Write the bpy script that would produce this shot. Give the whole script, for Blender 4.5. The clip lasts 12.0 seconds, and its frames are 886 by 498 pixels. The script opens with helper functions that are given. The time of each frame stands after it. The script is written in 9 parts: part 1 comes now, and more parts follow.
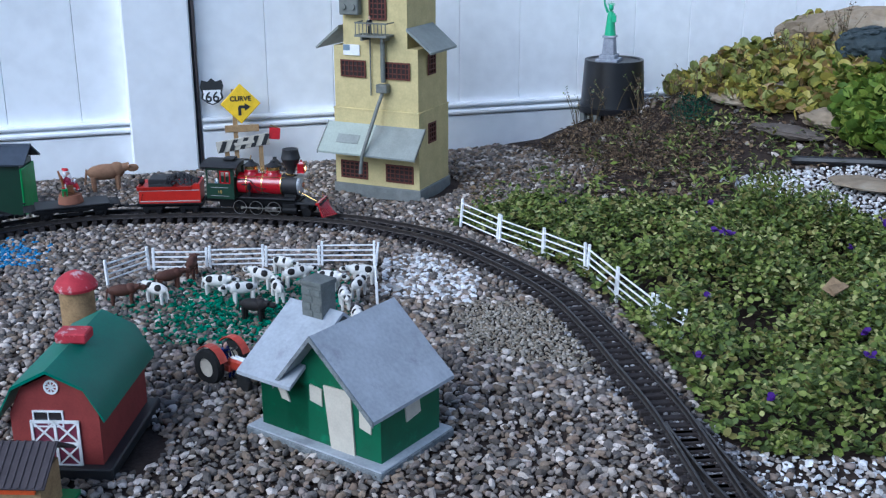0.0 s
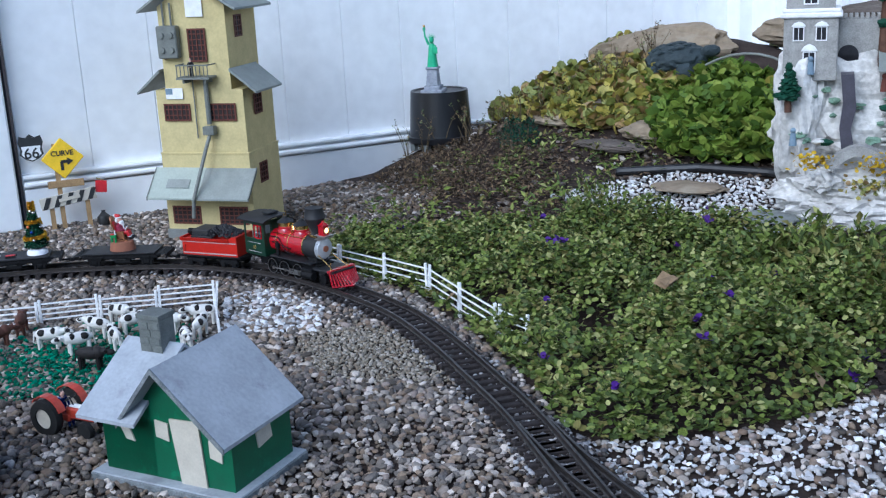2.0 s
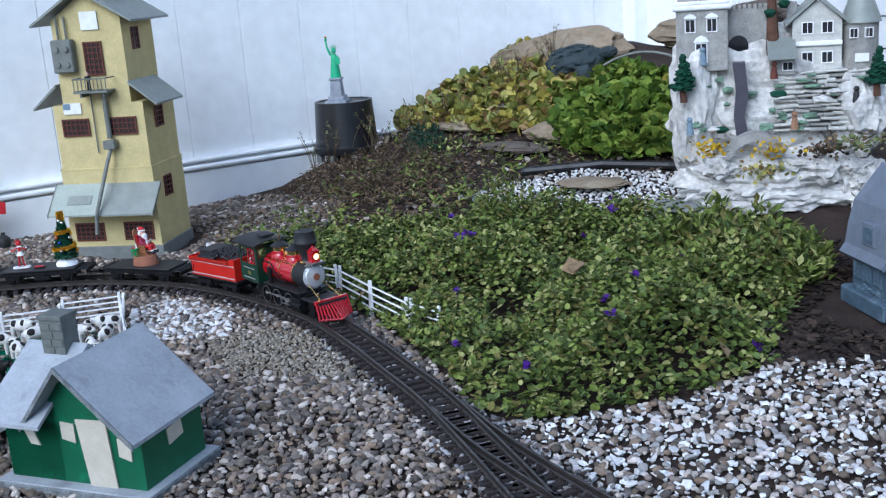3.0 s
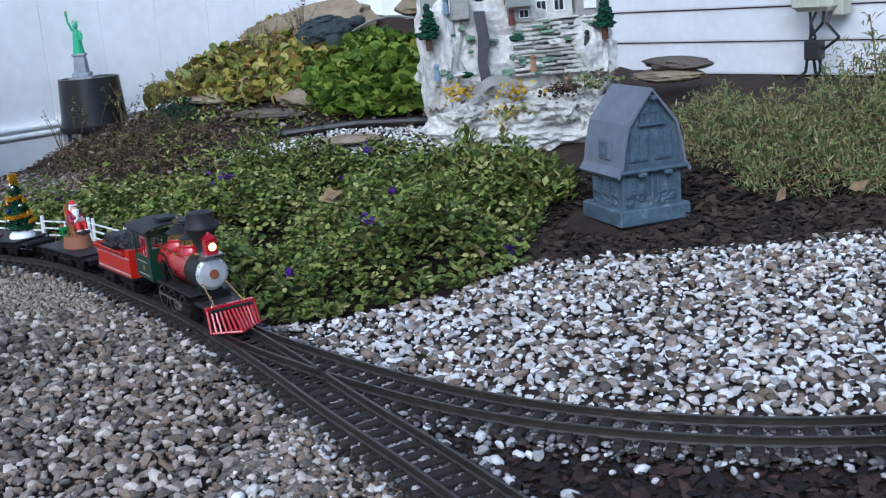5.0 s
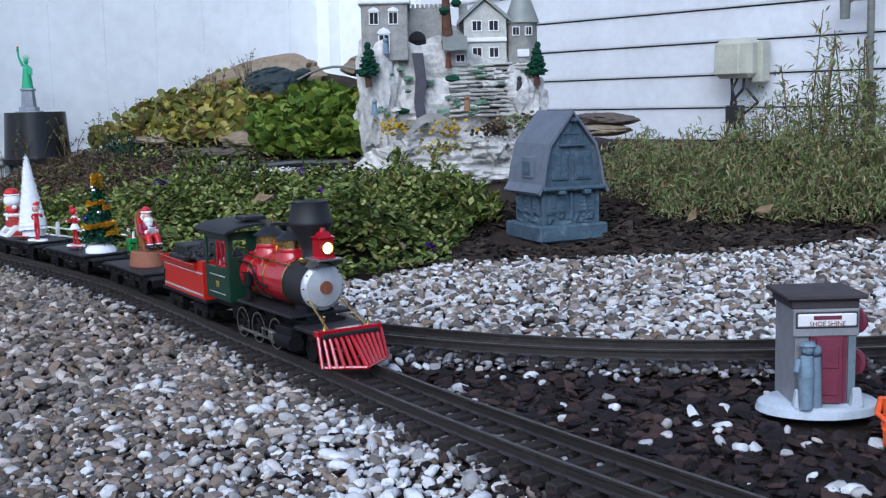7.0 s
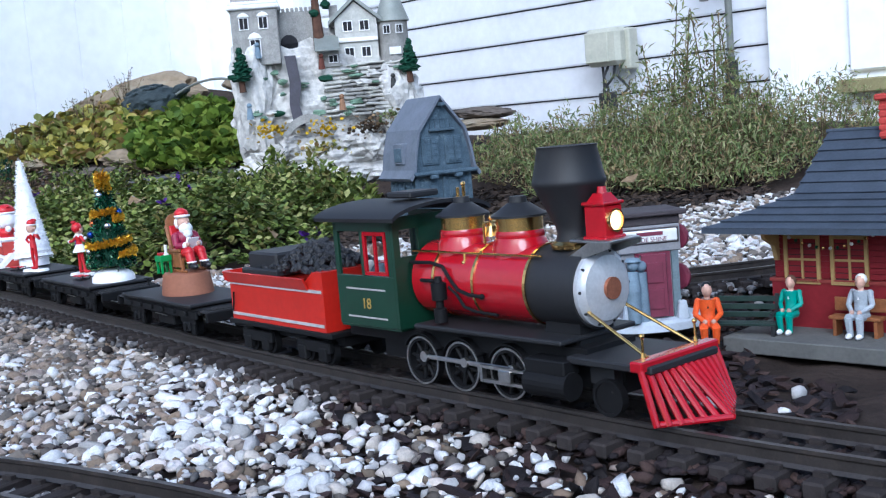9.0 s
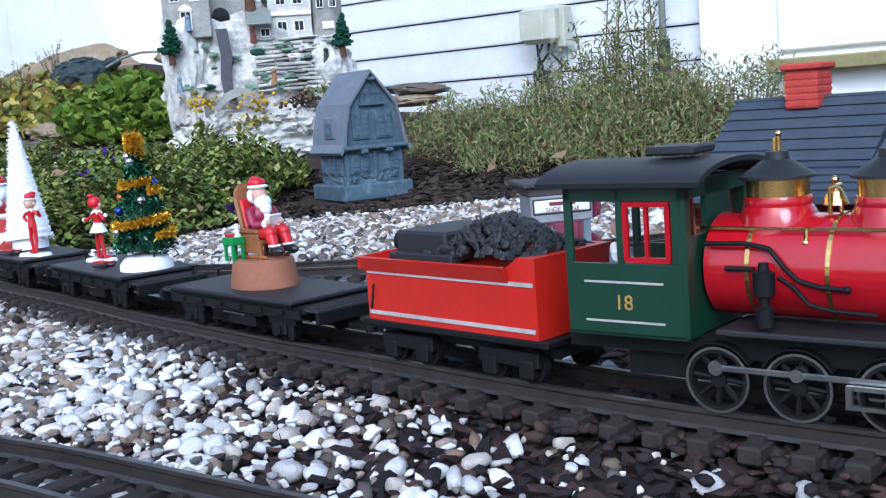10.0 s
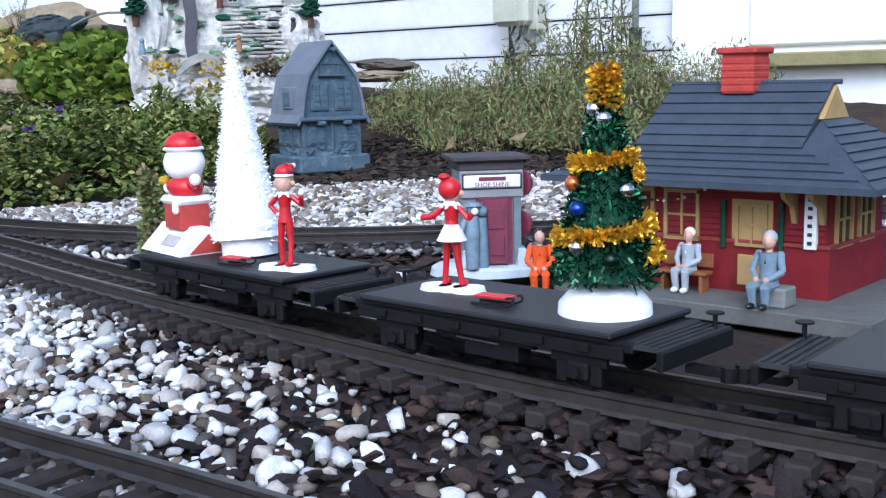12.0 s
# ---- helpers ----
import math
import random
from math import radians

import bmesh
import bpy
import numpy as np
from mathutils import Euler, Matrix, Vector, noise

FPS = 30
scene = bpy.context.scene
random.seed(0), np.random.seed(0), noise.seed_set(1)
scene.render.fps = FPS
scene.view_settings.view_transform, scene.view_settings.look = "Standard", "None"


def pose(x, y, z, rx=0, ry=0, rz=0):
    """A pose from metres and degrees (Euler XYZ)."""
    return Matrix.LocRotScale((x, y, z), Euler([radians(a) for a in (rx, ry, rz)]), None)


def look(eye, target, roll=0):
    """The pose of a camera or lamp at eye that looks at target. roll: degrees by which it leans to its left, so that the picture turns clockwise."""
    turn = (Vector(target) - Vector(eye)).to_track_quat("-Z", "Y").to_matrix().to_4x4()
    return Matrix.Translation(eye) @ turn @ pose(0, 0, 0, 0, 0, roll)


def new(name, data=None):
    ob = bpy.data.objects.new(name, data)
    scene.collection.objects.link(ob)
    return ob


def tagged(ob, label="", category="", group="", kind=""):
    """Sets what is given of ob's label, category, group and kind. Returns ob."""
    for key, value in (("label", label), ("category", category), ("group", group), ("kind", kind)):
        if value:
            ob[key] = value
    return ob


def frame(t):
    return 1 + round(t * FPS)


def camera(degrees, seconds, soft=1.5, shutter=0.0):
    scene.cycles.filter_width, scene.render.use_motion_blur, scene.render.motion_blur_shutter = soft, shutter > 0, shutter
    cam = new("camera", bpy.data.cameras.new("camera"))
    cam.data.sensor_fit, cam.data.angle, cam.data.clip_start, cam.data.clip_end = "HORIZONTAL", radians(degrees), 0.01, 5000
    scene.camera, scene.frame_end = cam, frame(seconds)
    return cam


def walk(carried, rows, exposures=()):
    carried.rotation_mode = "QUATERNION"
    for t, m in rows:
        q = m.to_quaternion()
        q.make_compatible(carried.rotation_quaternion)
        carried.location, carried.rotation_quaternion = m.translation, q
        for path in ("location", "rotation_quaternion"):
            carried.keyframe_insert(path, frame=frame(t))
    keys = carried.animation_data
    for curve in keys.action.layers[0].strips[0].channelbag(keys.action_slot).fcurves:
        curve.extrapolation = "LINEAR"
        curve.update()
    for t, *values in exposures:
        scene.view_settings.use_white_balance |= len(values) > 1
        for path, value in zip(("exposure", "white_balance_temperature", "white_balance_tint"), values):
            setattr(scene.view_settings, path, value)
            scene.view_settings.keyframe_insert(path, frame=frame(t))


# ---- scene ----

# ---- camera ----
cam = camera(43.60, 12.0, soft=1.25)
CAMERA_ROWS = [
    (0, look((0.0012, 0.2834, 0.8344), (-1.4224, 1.5485, 0.2238), -0.14)),
    (0.5, look((0.0017, 0.2740, 0.8203), (-1.3862, 1.5785, 0.2103), -0.49)),
    (1, look((-0.0002, 0.2787, 0.8012), (-1.3416, 1.6458, 0.2251), -0.87)),
    (1.5, look((0.0063, 0.2834, 0.7845), (-1.2826, 1.7188, 0.2568), -1.43)),
    (2, look((0.0218, 0.2747, 0.7759), (-1.2171, 1.7541, 0.2499), -2.76)),
    (2.5, look((0.0301, 0.2719, 0.7410), (-1.1592, 1.7928, 0.2189), -3.41)),
    (3, look((0.0416, 0.2645, 0.7099), (-1.0803, 1.8472, 0.2240), -4.20)),
    (3.5, look((0.0539, 0.2519, 0.6645), (-0.9265, 1.9244, 0.1729), -6.99)),
    (5.5, look((0.0846, 0.1596, 0.4675), (-0.6312, 1.9769, 0.0374), -3.38)),
    (6, look((0.1013, 0.1208, 0.4082), (-0.6064, 1.9575, 0.0536), -2.04)),
    (6.5, look((0.1303, 0.1056, 0.3556), (-0.5422, 1.9632, 0.0441), -1.27)),
    (7, look((0.1486, 0.1001, 0.3090), (-0.5180, 1.9672, 0.0456), -1.40)),
    (7.5, look((0.1619, 0.1006, 0.2737), (-0.4684, 1.9903, 0.0958), -2.76)),
    (9.5, look((0.2468, 0.0934, 0.2151), (-0.2300, 2.0200, -0.0314), -4.67)),
    (10, look((0.2568, 0.1010, 0.2081), (-0.1661, 2.0377, -0.0572), -4.31)),
    (10.5, look((0.2698, 0.1116, 0.1999), (-0.1136, 2.0544, -0.0804), -3.91)),
    (11, look((0.2858, 0.1264, 0.1944), (-0.0612, 2.0759, -0.0870), -2.80)),
    (11.5, look((0.2932, 0.1344, 0.1908), (-0.0500, 2.0840, -0.0947), -2.22)),
    (12, look((0.3002, 0.1349, 0.1923), (-0.0826, 2.0752, -0.1053), -1.23)),
]
walk(cam, CAMERA_ROWS, exposures=[(0.0, 0.02, 5000, 6), (3.5, 0.12, 5150, 6), (7.5, -0.1, 5200, 8), (9.5, 0.44, 5150, 6), (12.0, 0.52, 5250, 8)])

# ---- light: an overcast sky ----
world = bpy.data.worlds.new("world")
scene.world = world
world.use_nodes = True
sky = world.node_tree.nodes.new("ShaderNodeTexSky")
sky.sky_type = "NISHITA"
sky.sun_disc = False
sky.sun_elevation, sky.sun_rotation = radians(44), radians(195)
sky.air_density, sky.dust_density = 1.0, 3.0
world.node_tree.nodes["Background"].inputs["Strength"].default_value = 0.15
world.node_tree.links.new(sky.outputs["Color"], world.node_tree.nodes["Background"].inputs["Color"])
sun_data = bpy.data.lights.new("sun", "SUN")
sun_data.energy, sun_data.angle, sun_data.color = 1.75, radians(30), (1.0, 0.97, 0.93)
sun = new("sun", sun_data)
sun.matrix_world = look((0.5, -2.2, 2.6), (-0.6, 1.6, 0.0))

# ---- helpers ----
RNG = np.random.default_rng(7)


def mat(name, col, rough=0.6, metal=0.0, dark=0.7, scale=60.0, bump=0.15, depth=0.001, island=None, emit=0.0, coat=0.0, wear=None):
    """Colour broken up at two scales, with fine relief. island: colours that separate pieces take at random. wear: a colour that shows through in patches."""
    m = bpy.data.materials.new(name)
    m.use_nodes = True
    n, ln = m.node_tree.nodes, m.node_tree.links
    b = n["Principled BSDF"]
    tc = n.new("ShaderNodeTexCoord")
    big, fine = n.new("ShaderNodeTexNoise"), n.new("ShaderNodeTexNoise")
    big.inputs["Scale"].default_value, fine.inputs["Scale"].default_value = scale, scale * 7
    big.inputs["Detail"].default_value, fine.inputs["Detail"].default_value = 4, 3
    for k in (big, fine):
        ln.new(tc.outputs["Object"], k.inputs["Vector"])
    both = n.new("ShaderNodeMath")
    both.operation = "MULTIPLY_ADD"
    both.inputs[1].default_value = 0.45
    half = n.new("ShaderNodeMath")
    half.operation = "MULTIPLY"
    half.inputs[1].default_value = 0.6
    ln.new(big.outputs["Fac"], half.inputs[0])
    ln.new(fine.outputs["Fac"], both.inputs[0])
    ln.new(half.outputs[0], both.inputs[2])
    ramp = n.new("ShaderNodeMapRange")
    ramp.inputs["From Min"].default_value, ramp.inputs["From Max"].default_value = 0.35, 0.68
    ramp.inputs["To Min"].default_value, ramp.inputs["To Max"].default_value = dark, 1.12
    ln.new(both.outputs[0], ramp.inputs["Value"])
    mix = n.new("ShaderNodeMix")
    mix.data_type, mix.blend_type = "RGBA", "MULTIPLY"
    mix.inputs["Factor"].default_value = 1.0
    if island:
        geo, cr = n.new("ShaderNodeNewGeometry"), n.new("ShaderNodeValToRGB")
        cr.color_ramp.interpolation = "CONSTANT"
        el = cr.color_ramp.elements
        while len(el) < len(island):
            el.new(0.5)
        for k, c in enumerate(island):
            el[k].position, el[k].color = k / len(island), (*c, 1)
        ln.new(geo.outputs["Random Per Island"], cr.inputs["Fac"])
        ln.new(cr.outputs["Color"], mix.inputs["A"])
    else:
        mix.inputs["A"].default_value = (*col, 1)
    ln.new(ramp.outputs["Result"], mix.inputs["B"])
    out = mix.outputs["Result"]
    if wear:
        w, wr, wm = n.new("ShaderNodeTexNoise"), n.new("ShaderNodeMapRange"), n.new("ShaderNodeMix")
        w.inputs["Scale"].default_value, w.inputs["Detail"].default_value, w.inputs["Roughness"].default_value = scale * 0.7, 8, 0.7
        ln.new(tc.outputs["Object"], w.inputs["Vector"])
        wr.inputs["From Min"].default_value, wr.inputs["From Max"].default_value = 0.56, 0.66
        ln.new(w.outputs["Fac"], wr.inputs["Value"])
        wm.data_type = "RGBA"
        ln.new(wr.outputs["Result"], wm.inputs["Factor"])
        ln.new(out, wm.inputs["A"])
        wm.inputs["B"].default_value = (*wear, 1)
        out = wm.outputs["Result"]
    ln.new(out, b.inputs["Base Color"])
    b.inputs["Roughness"].default_value, b.inputs["Metallic"].default_value = rough, metal
    b.inputs["Coat Weight"].default_value = coat
    b.inputs["Specular IOR Level"].default_value = 0.2 if rough >= 0.6 else 0.5
    if bump:
        bp = n.new("ShaderNodeBump")
        bp.inputs["Strength"].default_value, bp.inputs["Distance"].default_value = bump, depth
        ln.new(both.outputs[0], bp.inputs["Height"])
        ln.new(bp.outputs["Normal"], b.inputs["Normal"])
    if emit:
        b.inputs["Emission Color"].default_value, b.inputs["Emission Strength"].default_value = (*col, 1), emit
    return m


class Bm:
    """A mesh under construction; mi is the material slot of what is added next."""

    def __init__(self):
        self.bm, self.mi = bmesh.new(), 0

    def done(self, n, vs=()):
        self.bm.faces.ensure_lookup_table()
        for fc in {fc for v in vs for fc in v.link_faces} or self.bm.faces[n:]:
            fc.material_index = self.mi
        return self

    def box(self, c, s, m=None, bevel=0.0, taper=(1, 1)):
        n = len(self.bm.faces)
        vs = bmesh.ops.create_cube(self.bm, size=1)["verts"]
        for v in vs:
            k = taper if v.co.z > 0 else (1, 1)
            v.co = Vector((v.co.x * s[0] * k[0], v.co.y * s[1] * k[1], v.co.z * s[2]))
        if bevel:
            es = list({e for v in vs for e in v.link_edges})
            got = bmesh.ops.bevel(self.bm, geom=es, offset=bevel, segments=1, affect="EDGES")
            vs = list({v for fc in got["faces"] for v in fc.verts})
        mm = Matrix.Translation(c) @ (m or Matrix())
        bmesh.ops.transform(self.bm, matrix=mm, verts=vs)
        return self.done(n, vs)

    def cyl(self, a, b, r, r2=None, seg=16, cap=True):
        n = len(self.bm.faces)
        a, b = Vector(a), Vector(b)
        vs = bmesh.ops.create_cone(self.bm, cap_ends=cap, segments=seg, radius1=r, radius2=r if r2 is None else r2, depth=(b - a).length)["verts"]
        q = (b - a).to_track_quat("Z", "Y").to_matrix().to_4x4()
        bmesh.ops.transform(self.bm, matrix=Matrix.Translation((a + b) / 2) @ q, verts=vs)
        return self.done(n, vs)

    def ball(self, c, r, seg=12, m=None):
        n = len(self.bm.faces)
        r = (r, r, r) if isinstance(r, (int, float)) else r
        vs = bmesh.ops.create_uvsphere(self.bm, u_segments=seg, v_segments=max(6, seg * 2 // 3), radius=1)["verts"]
        bmesh.ops.transform(self.bm, matrix=Matrix.Translation(c) @ (m or Matrix()) @ Matrix.Diagonal((*r, 1)), verts=vs)
        return self.done(n, vs)

    def lathe(self, prof, seg=24, m=None):
        """prof: (radius, height) from below upwards."""
        n = len(self.bm.faces)
        rings, vs = [], []
        for r, z in prof:
            if r < 1e-6:
                ring = [self.bm.verts.new((0, 0, z))]
            else:
                ring = [self.bm.verts.new((r * math.cos(2 * math.pi * k / seg), r * math.sin(2 * math.pi * k / seg), z)) for k in range(seg)]
            rings.append(ring)
            vs += ring
        for p, q in zip(rings, rings[1:]):
            for k in range(seg):
                j = (k + 1) % seg
                if len(p) == 1:
                    self.bm.faces.new((p[0], q[j], q[k])[::-1])
                elif len(q) == 1:
                    self.bm.faces.new((p[k], p[j], q[0]))
                else:
                    self.bm.faces.new((p[k], p[j], q[j], q[k]))
        if m:
            bmesh.ops.transform(self.bm, matrix=m, verts=vs)
        return self.done(n)

    def prism(self, pts, y0, y1, m=None):
        """An outline in x and z, drawn out along y."""
        n = len(self.bm.faces)
        a = [self.bm.verts.new((x, y0, z)) for x, z in pts]
        b = [self.bm.verts.new((x, y1, z)) for x, z in pts]
        self.bm.faces.new(a)
        self.bm.faces.new(b[::-1])
        for k in range(len(pts)):
            j = (k + 1) % len(pts)
            self.bm.faces.new((a[j], a[k], b[k], b[j]))
        if m:
            bmesh.ops.transform(self.bm, matrix=m, verts=a + b)
        return self.done(n)

    def tube(self, pts, r, seg=8):
        for p, q in zip(pts, pts[1:]):
            self.cyl(p, q, r, seg=seg)
        return self


def part(name, b, material, parent=None, label="", smooth=False, m=None):
    """Links a mesh under construction as one object."""
    me = bpy.data.meshes.new(name)
    bmesh.ops.recalc_face_normals(b.bm, faces=b.bm.faces)
    b.bm.to_mesh(me)
    b.bm.free()
    for k in material if isinstance(material, (list, tuple)) else [material]:
        me.materials.append(k)
    if smooth:
        me.polygons.foreach_set("use_smooth", [True] * len(me.polygons))
        me.set_sharp_from_angle(angle=radians(38))
    ob = new(name, me)
    ob.parent = parent
    if m is not None:
        ob.matrix_basis = m
    if label:
        ob["label"] = label
    return ob


def thing(name, label, category, m=None, group="", kind=""):
    ob = new(name)
    ob.empty_display_size = 0.02
    if m is not None:
        ob.matrix_basis = m
    return tagged(ob, label, category, group, kind)


def stuff(name, verts, faces, materials, label, category, smooth=False, kind="stuff", slots=None):
    """One mesh from arrays of corners and of faces with equal numbers of corners."""
    me = bpy.data.meshes.new(name)
    faces = np.asarray(faces, np.int32)
    k = faces.shape[1]
    me.vertices.add(len(verts))
    me.vertices.foreach_set("co", np.asarray(verts, np.float32).ravel())
    me.loops.add(faces.size)
    me.loops.foreach_set("vertex_index", faces.ravel())
    me.polygons.add(len(faces))
    me.polygons.foreach_set("loop_start", np.arange(0, faces.size, k, dtype=np.int32))
    me.polygons.foreach_set("use_smooth", np.full(len(faces), smooth))
    if slots is not None:
        me.polygons.foreach_set("material_index", np.asarray(slots, np.int32))
    me.update(calc_edges=True)
    for mt in materials if isinstance(materials, (list, tuple)) else [materials]:
        me.materials.append(mt)
    return tagged(new(name, me), label, category, kind=kind)


def step(a, b, x):
    k = np.clip((x - a) / (b - a), 0, 1)
    return k * k * (3 - 2 * k)


def ground_z(x, y):
    """The height of the ground: flat round the track, rising to a planted bank behind."""
    x, y = np.asarray(x, float), np.asarray(y, float)
    rise = 0.17 * step(2.15, 3.7, y) * step(-2.9, -2.0, x)
    bank = 0.27 * np.exp(-(((x + 1.75) / 0.62) ** 2) - ((y - 3.85) / 0.42) ** 2)
    hump = 0.055 * np.exp(-(((x + 2.38) / 0.22) ** 2) - ((y - 3.22) / 0.17) ** 2)
    return rise + bank + hump


def gz(x, y):
    return float(ground_z(x, y))


def smooth_path(pts, n):
    """A smooth curve through the points, in n even steps."""
    p = np.array(pts, float)
    p = np.vstack([2 * p[0] - p[1], p, 2 * p[-1] - p[-2]])
    out = []
    for a, b, c, d in zip(p, p[1:], p[2:], p[3:]):
        for t in np.linspace(0, 1, 40, endpoint=False):
            out.append(0.5 * (2 * b + (c - a) * t + (2 * a - 5 * b + 4 * c - d) * t * t + (3 * b - a - 3 * c + d) * t**3))
    out = np.array(out + [p[-2]])
    s = np.r_[0, np.cumsum(np.hypot(*np.diff(out, axis=0).T))]
    k = np.linspace(0, s[-1], n)
    return np.stack([np.interp(k, s, out[:, 0]), np.interp(k, s, out[:, 1])], 1), s[-1]


RAIL_Z, GAUGE = 0.027, 0.053
MAIN = [(-2.30, 0.50), (-2.52, 0.70), (-2.70, 0.95), (-2.785, 1.20), (-2.755, 1.43), (-2.66, 1.59), (-2.52, 1.755), (-2.29, 1.93), (-2.12, 2.00), (-1.93, 2.03), (-1.71, 2.005), (-1.50, 1.95), (-1.30, 1.85), (-1.14, 1.755), (-1.0, 1.67), (-0.86, 1.57), (-0.70, 1.45), (-0.549, 1.33), (-0.39, 1.21), (-0.245, 1.095), (-0.074, 0.970), (0.063, 0.878), (0.197, 0.788), (0.321, 0.717), (0.455, 0.650), (0.638, 0.559), (0.87, 0.455), (1.12, 0.345), (1.52, 0.195)]
SPUR = [(-0.95, 1.64), (-0.80, 1.545), (-0.62, 1.455), (-0.475, 1.395), (-0.36, 1.362), (-0.24, 1.345), (-0.12, 1.345), (0.0, 1.362), (0.11, 1.395), (0.24, 1.45), (0.45, 1.57), (0.8, 1.82)]
FRONT = [(-0.80, 0.66), (-0.52, 0.705), (-0.30, 0.695), (-0.13, 0.643), (-0.01, 0.59), (0.09, 0.545), (0.2, 0.49), (0.4, 0.38), (0.7, 0.2)]
MAIN_PTS, MAIN_LEN = smooth_path(MAIN, 1200)


def near_track(x, y):
    """The distance from each place to the nearest track."""
    best = np.full(len(x), 9.0)
    for pts in (MAIN_PTS[::12], smooth_path(SPUR, 60)[0], smooth_path(FRONT, 60)[0]):
        for a in pts:
            best = np.minimum(best, np.hypot(x - a[0], y - a[1]))
    return best


def tinsel_band(b, r, z0, z1, turns, n, length):
    """Short strips that stand out round a winding band."""
    for k in range(n):
        a = 2 * math.pi * turns * k / n + RNG.uniform(-0.05, 0.05)
        z = z0 + (z1 - z0) * k / n + RNG.normal(0, 0.0016)
        rr = r(z) * RNG.uniform(0.88, 1.0)
        d = Vector((math.cos(a) + RNG.normal(0, 0.45), math.sin(a) + RNG.normal(0, 0.45), RNG.normal(0, 0.75))).normalized() * length * RNG.uniform(0.6, 1.3)
        p = Vector((rr * math.cos(a), rr * math.sin(a), z))
        w = d.cross(Vector((RNG.normal(), RNG.normal(), RNG.normal()))).normalized() * length * 0.16
        vs = [b.bm.verts.new(q) for q in (p - w, p + w, p + d + w, p + d - w)]
        b.bm.faces.new(vs).material_index = b.mi


def blob(b, mi, *shapes):
    b.mi = mi
    for kind, *a in shapes:
        (b.ball if kind == "b" else b.cyl if kind == "c" else b.box)(*a)


# ---- materials ----
M_SOIL = mat("soil", (0.045, 0.032, 0.026), 0.95, dark=0.5, scale=18, bump=0.8, depth=0.006)
M_GREY_STONE = mat("river_pebble", (0.3, 0.28, 0.26), 0.75, dark=0.65, scale=90, bump=0.4, island=[(0.127, 0.111, 0.097), (0.18, 0.155, 0.132), (0.233, 0.198, 0.172), (0.09, 0.076, 0.064), (0.317, 0.276, 0.238), (0.2, 0.145, 0.106), (0.464, 0.407, 0.352), (0.148, 0.117, 0.088), (0.158, 0.141, 0.128), (0.26, 0.2, 0.155), (0.612, 0.542, 0.484), (0.253, 0.194, 0.141), (0.106, 0.092, 0.084), (0.3, 0.245, 0.215)])
M_WHITE_STONE = mat("marble_chip", (0.8, 0.8, 0.8), 0.75, dark=0.72, scale=120, bump=0.8, depth=0.002, island=[(0.72, 0.72, 0.73), (0.62, 0.62, 0.63), (0.78, 0.78, 0.78), (0.48, 0.465, 0.455), (0.66, 0.60, 0.58), (0.36, 0.35, 0.34), (0.74, 0.735, 0.73), (0.56, 0.55, 0.56), (0.80, 0.80, 0.81), (0.52, 0.47, 0.42)])
M_BROWN_STONE = mat("lava_rock", (0.06, 0.04, 0.035), 0.8, dark=0.55, scale=110, bump=0.8, depth=0.002, island=[(0.028, 0.018, 0.018), (0.046, 0.028, 0.026), (0.016, 0.013, 0.014), (0.066, 0.041, 0.035), (0.033, 0.024, 0.026), (0.020, 0.016, 0.018)])
M_BALLAST = mat("dark_ballast", (0.08, 0.07, 0.065), 0.85, dark=0.6, scale=110, bump=0.5, island=[(0.05, 0.042, 0.04), (0.12, 0.115, 0.115), (0.035, 0.028, 0.026), (0.17, 0.165, 0.17), (0.06, 0.045, 0.04), (0.34, 0.33, 0.34), (0.11, 0.105, 0.105), (0.25, 0.24, 0.24), (0.44, 0.43, 0.44)])
M_PEA = mat("pea_gravel", (0.3, 0.27, 0.22), 0.8, dark=0.65, scale=120, bump=0.4, island=[(0.27, 0.235, 0.18), (0.34, 0.30, 0.245), (0.20, 0.175, 0.14), (0.42, 0.38, 0.32), (0.24, 0.195, 0.145)])
M_MULCH = mat("bark_mulch", (0.035, 0.025, 0.02), 0.95, dark=0.5, scale=70, bump=0.9, depth=0.003, island=[(0.030, 0.022, 0.018), (0.050, 0.035, 0.027), (0.022, 0.017, 0.015), (0.07, 0.05, 0.038)])
M_TIE = mat("dark_sleeper", (0.036, 0.030, 0.029), 0.8, dark=0.6, scale=150, bump=0.5)
M_RAIL = mat("weathered_rail", (0.050, 0.043, 0.040), 0.4, 0.35, dark=0.6, scale=80, bump=0.2, wear=(0.075, 0.060, 0.052))
M_VINYL = mat("white_vinyl", (0.86, 0.87, 0.88), 0.45, dark=0.97, scale=3, bump=0.03)
M_SIDING = mat("white_siding", (0.62, 0.63, 0.66), 0.5, dark=0.94, scale=6, bump=0.06)
# near-black for shade in fence and siding gaps; also castle panes and gateway
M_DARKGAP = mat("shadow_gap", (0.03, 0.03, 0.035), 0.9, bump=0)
M_BLACK = mat("black_plastic", (0.007, 0.007, 0.008), 0.6, dark=0.8, scale=60, bump=0.08)
M_SATIN = mat("satin_black", (0.013, 0.013, 0.015), 0.58, dark=0.8, scale=60, bump=0.08)
M_RED = mat("engine_red", (0.36, 0.004, 0.012), 0.2, dark=0.92, scale=25, bump=0.02, coat=0.5)
M_ORANGE_RED = mat("tender_red", (0.44, 0.013, 0.006), 0.35, dark=0.9, scale=25, bump=0.03)
M_CABGREEN = mat("cab_green", (0.006, 0.034, 0.018), 0.4, dark=0.85, scale=40, bump=0.04)
